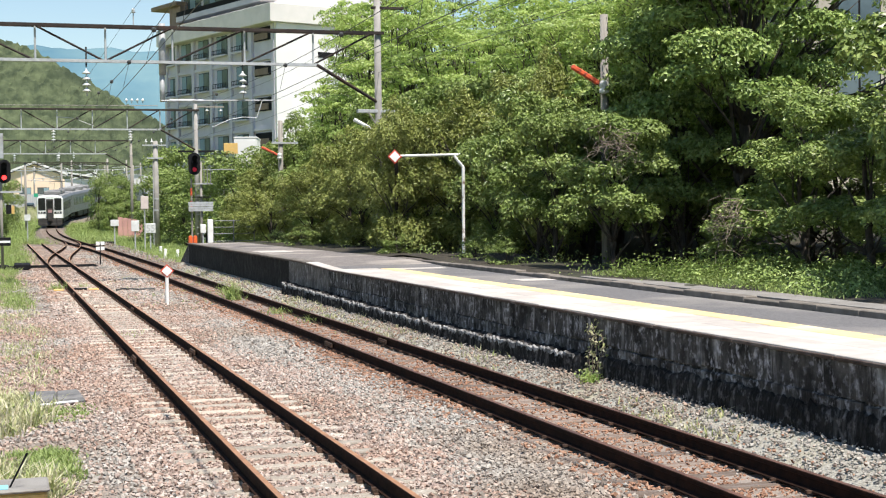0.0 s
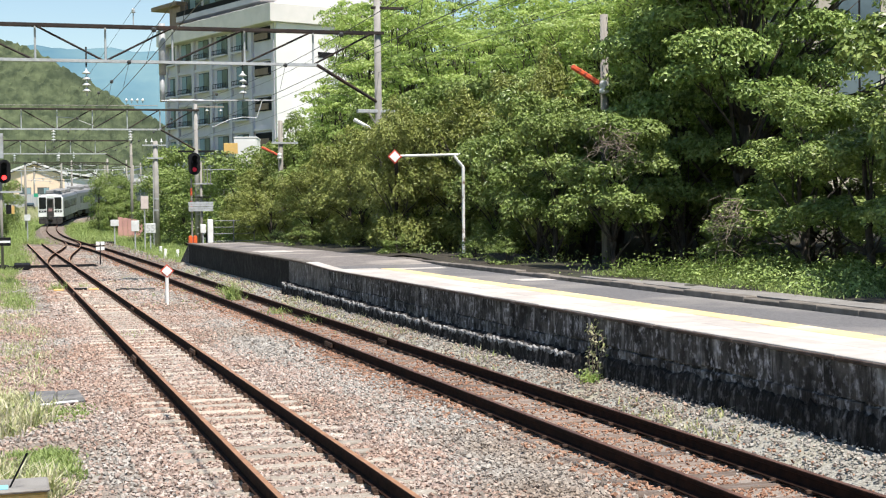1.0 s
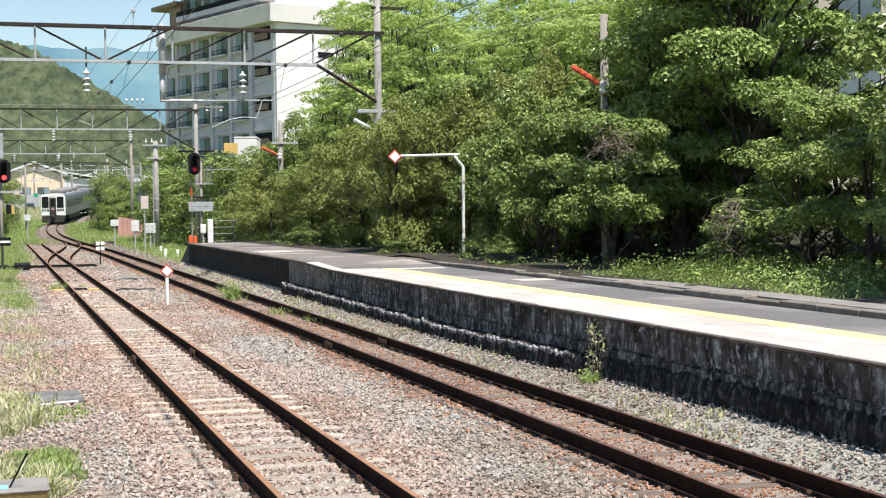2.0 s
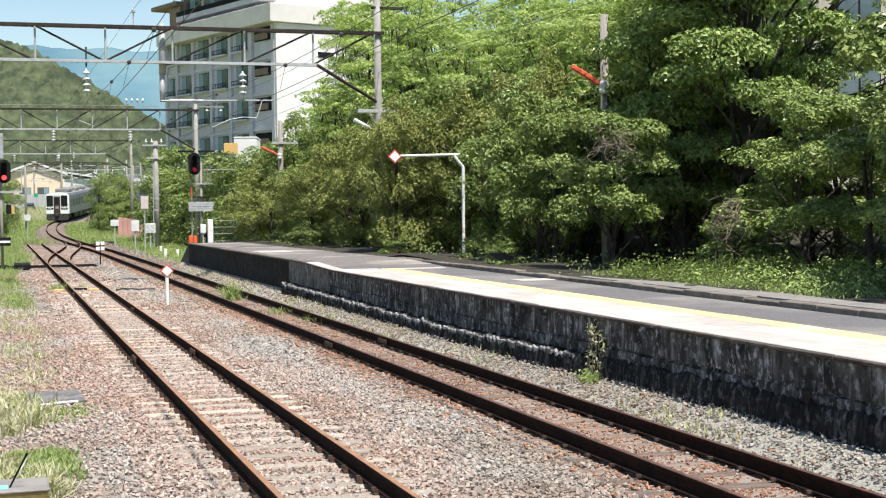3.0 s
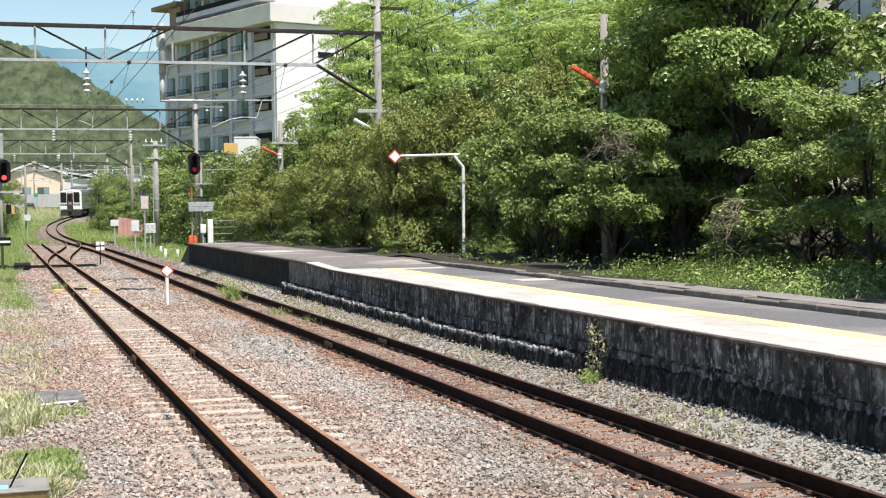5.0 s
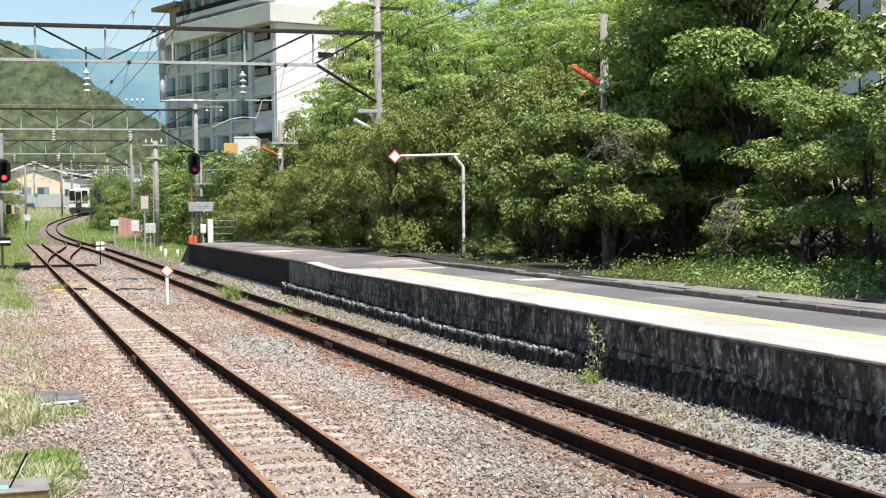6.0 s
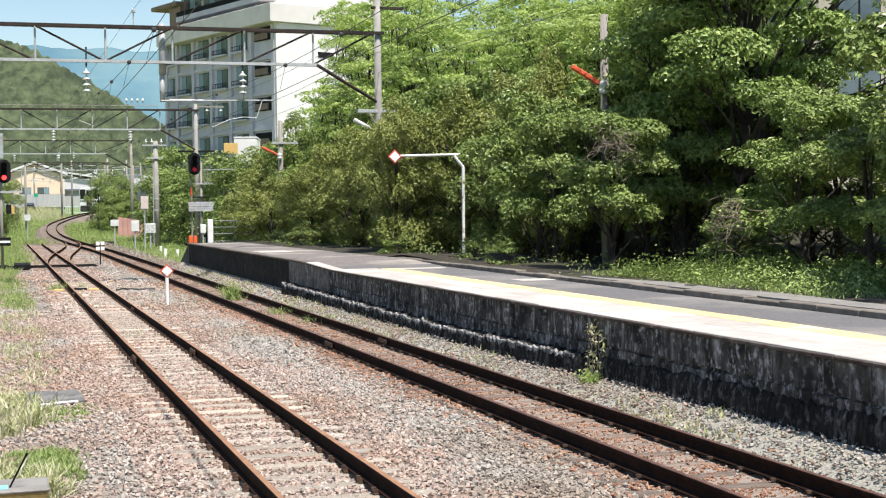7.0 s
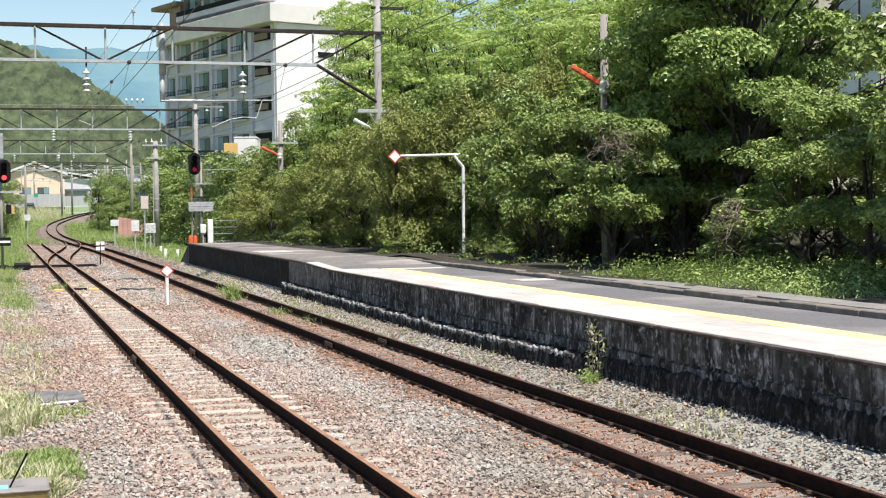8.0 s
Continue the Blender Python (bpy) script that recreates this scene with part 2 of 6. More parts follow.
M_GROUND2 = mat("rusty_gravel_bed", (0.21, 0.165, 0.13), (0.12, 0.09, 0.072), 14, 0.95, 0, 1.0, 30, c3=(0.3, 0.25, 0.2), scale3=0.3, use_world=True)
M_VERGE = mat("dusty_grey_gravel", (0.36, 0.345, 0.3), (0.24, 0.225, 0.19), 30, 0.95, 0, 1.0, 50, c3=(0.36, 0.32, 0.2), scale3=0.8, use_world=True)
M_BRICKRED = mat("faded_red_board", (0.5, 0.27, 0.23), (0.42, 0.22, 0.19), 3, 0.8, c3=(0.36, 0.2, 0.18), scale3=1.2)
M_PINKBOX = mat("pinkish_grey_box", (0.56, 0.47, 0.44), (0.5, 0.42, 0.4), 4, 0.7)
M_STRIP = mat("grey_concrete_strip", (0.24, 0.225, 0.205), (0.18, 0.165, 0.15), 3, 0.95, 0, 0.5, 40, use_world=True)
M_GRASS = island_mat("grass_blades", [(0.17, 0.225, 0.07), (0.25, 0.31, 0.105), (0.31, 0.37, 0.14), (0.2, 0.26, 0.085)], 0.6, 0, thin=0.3)
M_DRY = island_mat("dry_grass", [(0.52, 0.47, 0.32), (0.4, 0.38, 0.22), (0.26, 0.31, 0.1), (0.58, 0.53, 0.4)], 0.7, 0, thin=0.2)
M_BARK = mat("bark", (0.07, 0.056, 0.045), (0.035, 0.028, 0.023), 8, 0.95, 0, 0.8, 30, stretch=(2, 2, 0.5))
M_TWIG = mat("dry_vine", (0.24, 0.19, 0.15), (0.15, 0.115, 0.09), 8, 0.9)
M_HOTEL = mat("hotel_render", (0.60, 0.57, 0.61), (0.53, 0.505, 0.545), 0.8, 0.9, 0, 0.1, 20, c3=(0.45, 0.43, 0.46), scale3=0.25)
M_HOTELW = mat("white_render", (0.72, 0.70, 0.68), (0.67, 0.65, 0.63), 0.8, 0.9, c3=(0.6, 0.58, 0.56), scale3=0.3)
M_GLASS = mat("window_glass", (0.05, 0.07, 0.08), (0.1, 0.13, 0.15), 0.7, 0.08, spec=0.8)
M_CURTAIN = mat("curtain", (0.24, 0.33, 0.37), (0.17, 0.25, 0.28), 2, 0.5, stretch=(6, 6, 0.3))
M_SOFFIT = mat("brown_soffit", (0.2, 0.14, 0.1), (0.26, 0.19, 0.14), 1.5, 0.8)


# ---- mesh tools ----
def part(name, bm, material, parent=None, label="", smooth=False):
    me = bpy.data.meshes.new(name)
    bm.to_mesh(me)
    bm.free()
    me.materials.append(material)
    if smooth:
        me.shade_smooth()
    ob = new(name, me)
    ob.parent = parent
    if label:
        tagged(ob, label)
    return ob


def np_mesh(name, verts, faces, material, parent=None):
    """verts: n x 3, faces: m x k, all with k corners."""
    verts, faces = np.asarray(verts, np.float32), np.asarray(faces, np.int32)
    me = bpy.data.meshes.new(name)
    k = faces.shape[1]
    me.vertices.add(len(verts))
    me.loops.add(faces.size)
    me.polygons.add(len(faces))
    me.vertices.foreach_set("co", verts.ravel())
    me.loops.foreach_set("vertex_index", faces.ravel())
    me.polygons.foreach_set("loop_start", np.arange(0, faces.size, k, dtype=np.int32))
    me.update(calc_edges=True)
    me.validate()
    me.shade_flat()
    me.materials.append(material)
    ob = new(name, me)
    ob.parent = parent
    return ob


def thing(name, label, category, m=None, group="", kind=""):
    ob = new(name)
    ob.empty_display_size = 0.2
    if m is not None:
        ob.matrix_basis = m
    return tagged(ob, label, category, group, kind)


def box(bm, lo, hi, bevel=0.0, m=None):
    r = bmesh.ops.create_cube(bm, size=1.0)
    c, s = (Vector(lo) + Vector(hi)) / 2, Vector(hi) - Vector(lo)
    vs = r["verts"]
    for v in vs:
        v.co = Vector((v.co.x * s.x, v.co.y * s.y, v.co.z * s.z)) + c
    if bevel:
        es = list({e for v in vs for e in v.link_edges})
        out = bmesh.ops.bevel(bm, geom=es, offset=bevel, segments=1, affect="EDGES")
        vs = list({v for f in out["faces"] for v in f.verts} | {v for v in vs if v.is_valid})
    if m is not None:
        bmesh.ops.transform(bm, matrix=m, verts=vs)
    return bm


def tube(bm, p0, p1, r0, r1=None, n=10, cap=True):
    p0, p1 = Vector(p0), Vector(p1)
    r1 = r0 if r1 is None else r1
    d = p1 - p0
    q = d.to_track_quat("Z", "Y")
    a, b = [], []
    for i in range(n):
        w = 2 * math.pi * i / n
        o = q @ Vector((math.cos(w), math.sin(w), 0))
        a.append(bm.verts.new(p0 + o * r0))
        b.append(bm.verts.new(p1 + o * r1))
    for i in range(n):
        j = (i + 1) % n
        bm.faces.new((a[i], a[j], b[j], b[i]))
    if cap:
        bm.faces.new(a[::-1])
        bm.faces.new(b)
    return bm


def pipe(bm, pts, r, n=6, r_end=None):
    """A bent tube through points."""
    pts = [Vector(p) for p in pts]
    rings = []
    for i, p in enumerate(pts):
        d = pts[min(i + 1, len(pts) - 1)] - pts[max(i - 1, 0)]
        q = d.to_track_quat("Z", "Y")
        rr = r if r_end is None else r + (r_end - r) * i / (len(pts) - 1)
        rings.append([bm.verts.new(p + q @ Vector((math.cos(2 * math.pi * k / n), math.sin(2 * math.pi * k / n), 0)) * rr) for k in range(n)])
    for a, b in zip(rings, rings[1:]):
        for k in range(n):
            j = (k + 1) % n
            bm.faces.new((a[k], a[j], b[j], b[k]))
    bm.faces.new(rings[0][::-1])
    bm.faces.new(rings[-1])
    return bm


def lathe(bm, profile, n=14, m=None):
    """Turn (radius, z) pairs about z."""
    rings = []
    for r, z in profile:
        rings.append([bm.verts.new((r * math.cos(2 * math.pi * k / n), r * math.sin(2 * math.pi * k / n), z)) for k in range(n)])
    for a, b in zip(rings, rings[1:]):
        for k in range(n):
            j = (k + 1) % n
            bm.faces.new((a[k], a[j], b[j], b[k]))
    bm.faces.new(rings[0][::-1])
    bm.faces.new(rings[-1])
    if m is not None:
        bmesh.ops.transform(bm, matrix=m, verts=[v for r in rings for v in r])
    return bm


def sweep(bm, profile, path, up=Vector((0, 0, 1))):
    """Carry a closed outline of (side, height) along a path of points that stays roughly level."""
    rings = []
    for i, p in enumerate(path):
        d = Vector(path[min(i + 1, len(path) - 1)]) - Vector(path[max(i - 1, 0)])
        side = d.cross(up).normalized()
        rings.append([bm.verts.new(Vector(p) + side * a + up * b) for a, b in profile])
    k = len(profile)
    for a, b in zip(rings, rings[1:]):
        for i in range(k):
            j = (i + 1) % k
            bm.faces.new((a[i], b[i], b[j], a[j]))
    bm.faces.new(rings[0])
    bm.faces.new(rings[-1][::-1])
    return bm


def new_bm():
    return bmesh.new()


# ---- the line: centre of the main track, height of the rail tops ----
TRACK_L = 2.725
TRACK_R = 6.267
KNOTS = [(-20, 6.267, 0), (20, 6.267, 0), (60, 6.267, 0), (90, 6.2, 0.0), (115, 5.72, 0.03), (140, 5.25, 0.22), (160, 5.4, 0.58), (175, 6.08, 1.0), (184, 7.1, 1.27), (192, 8.5, 1.62),
         (200, 10.4, 2.02), (207, 12.5, 2.36), (220, 17.6, 2.9), (235, 25.5, 3.5), (250, 36, 4.1), (262, 48, 4.6), (272, 62, 5.1), (282, 80, 5.6), (290, 100, 6.0)]


def main_line():
    pts = [Vector((x, y, z)) for y, x, z in KNOTS]
    out = []
    for i in range(1, len(pts) - 2):
        a, b, c, d = pts[i - 1:i + 3]
        n = max(2, int((c - b).length / 1.5))
        for k in range(n):
            t = k / n
            # cubic with chord-scaled tangents
            m1 = (c - a) * ((c - b).length / (c - a).length)
            m2 = (d - b) * ((c - b).length / (d - b).length)
            out.append((2 * t**3 - 3 * t**2 + 1) * b + (t**3 - 2 * t**2 + t) * m1 + (-2 * t**3 + 3 * t**2) * c + (t**3 - t**2) * m2)
    out.append(pts[-2])
    return out


LINE = [Vector((6.267, y, 0)) for y in range(2, 20, 3)] + main_line()
LINE_S = [0.0]
for p_a, p_b in zip(LINE, LINE[1:]):
    LINE_S.append(LINE_S[-1] + (p_b - p_a).length)


def on_line(s):
    i = int(np.searchsorted(LINE_S, s)) - 1
    i = min(max(i, 0), len(LINE) - 2)
    t = (s - LINE_S[i]) / (LINE_S[i + 1] - LINE_S[i])
    return LINE[i].lerp(LINE[i + 1], t)


def s_at_y(y):
    return float(np.interp(y, [p.y for p in LINE], LINE_S))


def ground_z(x, y):
    """Height of the land: level in the station, rising with the line and towards the woods."""
    z = -0.22
    if y > 120:
        z += float(np.interp(y, [p.y for p in LINE], [p.z for p in LINE])) - 0.5 * min(1, (y - 120) / 20)
    if x > 12.5:
        z += 0.9 * min(1, (x - 12.5) / 1.0) * (1 if y < 62 else max(0, 1 - (y - 62) / 8)) + 0.10 * max(0, x - 16) * min(1, 40 / max(y, 40))
    return z


# ---- ground ----
def build_ground():
    bm = new_bm()
    xs = [-900, -400, -200, -120, -70, -40, -25, -15, -10, -6, -3, -1.2, 0.6, 4, 8, 11.6, 12.5, 13.0, 13.5, 14.5, 16, 20, 26, 34, 44, 60, 90, 150, 300, 900]
    ys = [-400, -120, -40, -10, 0, 6, 10, 14, 18, 24, 30, 36, 44, 52, 60, 66, 70, 78, 88, 100, 112, 125, 135, 145, 155, 165, 175, 185, 195, 205, 215, 230, 250, 280, 330, 420, 600, 1000, 2000, 4000]
    grid = [[bm.verts.new((x, y, ground_z(x, y) + (0 if -1 < x < 13 else 0.06 * noise.noise((x * 0.3, y * 0.3, 0))))) for x in xs] for y in ys]
    for a, b in zip(grid, grid[1:]):
        for i in range(len(xs) - 1):
            bm.faces.new((a[i], a[i + 1], b[i + 1], b[i]))
    tagged(part("ground", bm, M_EARTH, smooth=True), "grassy earth around the railway", "ground", kind="structure")
    # ballast bed under both tracks, then under the single line
    bm = new_bm()
    sec = []
    for y in list(range(-10, 128, 3)):
        w0 = -1.2 if y < 58 else min(0.75, -1.2 + (y - 58) * 0.3)
        w1 = 7.74 if y < 62 else 8.2
        zz = ground_z(5, y)
        sec.append([(w0 - 0.6, y, zz - 0.02), (w0 + 0.1, y, zz + 0.01), (4.4, y, zz + 0.015), (w1 - 0.1, y, zz + 0.03), (w1 + 0.4 * (y >= 62), y, zz - 0.0)])
    for s in np.arange(s_at_y(127), LINE_S[-1] - 2, 2.5):
        p, d = on_line(s), (on_line(s + 0.5) - on_line(s))
        r = Vector((d.y, -d.x, 0)).normalized()
        sec.append([tuple(p + r * a + Vector((0, 0, b))) for a, b in ((-2.0, -0.75), (-1.25, -0.2), (0, -0.18), (1.2, -0.2), (1.8, -0.75))])
    rows = [[bm.verts.new(c) for c in q] for q in sec]
    for a, b in zip(rows, rows[1:]):
        for i in range(4):
            bm.faces.new((a[i], a[i + 1], b[i + 1], b[i]))
    bed = part("ballast_bed", bm, M_GROUND)
    bed.data.materials.append(M_GROUND2)
    for f in bed.data.polygons:
        f.material_index = int(f.center.y + 3 * noise.noise(f.center * 0.8) > 66)
    tagged(bed, "reddish brown and grey railway ballast bed", "ballast", kind="structure")
    # dusty gravel verge heaped against the platform footing
    bm = new_bm()
    xs = np.arange(6.9, 7.79, 0.11)
    grid = [[bm.verts.new((x, y, -0.215 + max(0, x - 7.0) * 0.41 + 0.016 * noise.noise((x * 6, y * 2, 0)))) for x in xs] for y in np.arange(6, 64, 0.3)]
    for a, b in zip(grid, grid[1:]):
        for i in range(len(xs) - 1):
            bm.faces.new((a[i], a[i + 1], b[i + 1], b[i]))
    tagged(part("gravel_verge", bm, M_VERGE, smooth=True), "dusty grey gravel verge along the platform foot", "ballast", kind="structure")


RAIL = [(-0.064, -0.153), (0.064, -0.153), (0.064, -0.142), (0.012, -0.122), (0.010, -0.052), (0.0325, -0.038), (0.0325, -0.006), (0.026, 0.0), (-0.026, 0.0), (-0.0325, -0.006), (-0.0325, -0.038), (-0.010, -0.052), (-0.012, -0.122), (-0.064, -0.142)]


def rail(path, parent, name="rail", head=M_RAILTOP):
    bm = sweep(new_bm(), RAIL[::-1], path)
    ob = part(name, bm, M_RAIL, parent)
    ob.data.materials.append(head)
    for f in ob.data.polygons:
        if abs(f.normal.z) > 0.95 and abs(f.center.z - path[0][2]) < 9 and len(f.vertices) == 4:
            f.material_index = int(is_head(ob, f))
    return ob


def is_head(ob, f):
    w = sorted(ob.data.vertices[v].index % len(RAIL) for v in f.vertices)
    return w[0] in (5, 6) and w[-1] in (5, 6, 7)


def offset_path(path, off):
    out = []
    for i, p in enumerate(path):
        d = Vector(path[min(i + 1, len(path) - 1)]) - Vector(path[max(i - 1, 0)])
        out.append(Vector(p) + Vector((d.y, -d.x, 0)).normalized() * off)
    return out


def straight(x0, y0, x1, y1, n=12, z=0.0):
    return [Vector((x0 + (x1 - x0) * i / n, y0 + (y1 - y0) * i / n, z)) for i in range(n + 1)]


SLEEPER_ME = {}


def sleeper(parent, c, ang, length, material):
    key = (round(length, 1), material.name)
    if key not in SLEEPER_ME:
        bm = box(new_bm(), (-length / 2, -0.1, -0.14), (length / 2, 0.1, 0.0), 0.012)
        me = bpy.data.meshes.new("sleeper")
        bm.to_mesh(me)
        bm.free()
        me.materials.append(material)
        SLEEPER_ME[key] = me
    ob = new("sleeper", SLEEPER_ME[key])
    ob.parent = parent
    ob.matrix_basis = Matrix.Translation(c) @ Matrix.Rotation(ang, 4, "Z")
    return ob


def fasteners(parent, spots, material, k=1.0):
    """Spikes, tie plates and spring clips at the rail foot."""
    vs, fs = [], []

    def add(lo, hi, m):
        b = len(vs)
        for x in (lo[0], hi[0]):
            for y in (lo[1], hi[1]):
                for z in (lo[2], hi[2]):
                    vs.append(tuple(m @ Vector((x, y, z))))
        for q in ((0, 1, 3, 2), (4, 6, 7, 5), (0, 4, 5, 1), (2, 3, 7, 6), (0, 2, 6, 4), (1, 5, 7, 3)):
            fs.append([b + k for k in q])
    for m in spots:
        if k > 0.8:
            add((-0.11, -0.055, -0.175), (0.11, 0.055, -0.158), m)
        for sx in (-1, 1):
            add((sx * 0.088 - 0.026, -0.034 * k, -0.158), (sx * 0.088 + 0.026, 0.034 * k, -0.132), m)
            if k > 0.8:
                add((sx * 0.1 - 0.02, -0.02, -0.134), (sx * 0.1 + 0.02, 0.02, -0.108), m)
    ob = np_mesh("fastening", vs, fs, material, parent)
    tagged(ob, kind="stuff")


def joint_bar(parent, x, yj):
    for o in (-0.05, 0.05):
        bm = box(new_bm(), (x + o - 0.014, yj - 0.28, -0.125), (x + o + 0.014, yj + 0.28, -0.045), 0.004)
        for k in range(4):
            tube(bm, (x + o - 0.03, yj - 0.2 + 0.13 * k, -0.085), (x + o + 0.03, yj - 0.2 + 0.13 * k, -0.085), 0.016, n=6)
        part("joint_bar", bm, M_IRON, parent)


def build_tracks():
    rng = random.Random(4)
    trk = thing("railway_track", "straight railway track with rusty rails on pale timber sleepers", "railway track", group="tracks")
    slope = -0.0012
    for sx in (-0.5335, 0.5335):
        rail(straight(TRACK_L + sx + 2 * slope, 2, TRACK_L + sx + 116 * slope, 116, 20, 0.0), trk)
    spots, y = [], 3.0
    while y < 112:
        if not 62 < y < 96 or y > 88:
            x = TRACK_L + slope * y
            sleeper(trk, (x + rng.uniform(-0.05, 0.05), y, -0.174 + rng.uniform(-0.012, 0.008)), rng.uniform(-0.012, 0.012), 2.1, M_SLEEPER if y < 56 else M_SLEEPER2)
            if y < 75:
                spots += [Matrix.Translation((x + sx, y, 0)) for sx in (-0.5335, 0.5335)]
        y += 0.575
    fasteners(trk, spots, M_IRON)
    for sx, yj in ((-0.5335, 24.2), (0.5335, 24.9), (-0.5335, 44.0), (0.5335, 36.5)):
        joint_bar(trk, TRACK_L + sx - 0.0012 * yj, yj)

    trk2 = thing("railway_track", "railway track beside the platform with dark rusty rails", "railway track", group="tracks")
    keep = [p for p in LINE if p.y < 268]
    for sx in (-0.5335, 0.5335):
        rail(offset_path(keep, sx), trk2, head=M_RAILTOP2)
    spots, s = [], 1.0
    while s < s_at_y(225):
        p, d = on_line(s), on_line(s + 0.3) - on_line(s)
        ang = -math.atan2(d.x, d.y)
        if s < s_at_y(160):
            sleeper(trk2, p + Vector((rng.uniform(-0.05, 0.05), 0, -0.18 + rng.uniform(-0.014, 0.006))), ang + rng.uniform(-0.015, 0.015), 2.1, M_SLEEPER2)
        if p.y < 75:
            spots += [Matrix.Translation((p.x + sx, p.y, 0)) for sx in (-0.5335, 0.5335)]
        s += 0.6
    fasteners(trk2, spots, M_IRON, 0.6)
    for sx, yj in ((-0.5335, 25.2), (0.5335, 25.4)):
        joint_bar(trk2, TRACK_R + sx, yj)

    # crossover from the open track to the platform track
    xo = thing("crossover_track", "rusty crossover rails joining two tracks with point rods", "railway switch")
    pts = []
    for i in range(25):
        t = i / 24
        y = 66 + 60 * t
        h = t * t * (3 - 2 * t)
        xr = float(np.interp(y, [p.y for p in LINE], [p.x for p in LINE]))
        pts.append(Vector((TRACK_L - 0.1 + (xr - TRACK_L + 0.1) * h, y, 0.0)))
    for sx in (-0.5335, 0.5335):
        rail(offset_path(pts, sx), xo, "switch_rail")
    y = 62.0
    while y < 96:
        h = min(1, max(0, (y - 66) / 60))
        h = h * h * (3 - 2 * h)
        sleeper(xo, (TRACK_L + 1.8 * h, y, -0.166), rng.uniform(-0.01, 0.01), 2.4 + 3.4 * h, M_SLEEPER2)
        y += 0.62
    bm = new_bm()
    for y in (67.0, 68.6):
        tube(bm, (-0.6, y, -0.1), (4.3, y + 0.3, -0.1), 0.035, n=6)
    box(bm, (0.6, 66.6, -0.2), (1.3, 68.9, 0.06), 0.03)
    box(bm, (-0.2, 67.2, -0.2), (0.35, 68.2, 0.0), 0.03)
    part("point_rod", bm, M_BLACK, xo, "black point machine and rods")
    bm = new_bm()
    tube(bm, (4.9, 110, -0.06), (8.2, 111, -0.06), 0.05, n=6)
    box(bm, (7.2, 110.4, -0.2), (8.3, 111.4, 0.12), 0.03)
    part("far_point_machine", bm, M_BLACK, xo)


# Pale mottled colour that stands for sun on the footing's edge.
M_SUNCREST = mat("lime_crust", (0.36, 0.35, 0.34), (0.12, 0.115, 0.11), 11, 0.95, 0, 0.8, 30, c3=(0.04, 0.038, 0.036), scale3=4.0, use_world=True, third=0.12)


# ---- platform ----
PX, PZ = 7.767, 0.893


def top_z(y):
    if y < 34.2:
        return PZ
    if y < 37.4:
        return PZ + 0.09 * (y - 34.2) / 3.2
    return PZ + 0.09


def back_x(y):
    return float(np.interp(y, [0, 20, 39, 44, 50, 57, 62, 66, 72], [10.7, 10.7, 10.8, 10.6, 10.35, 10.2, 10.1, 10.0, 9.6]))


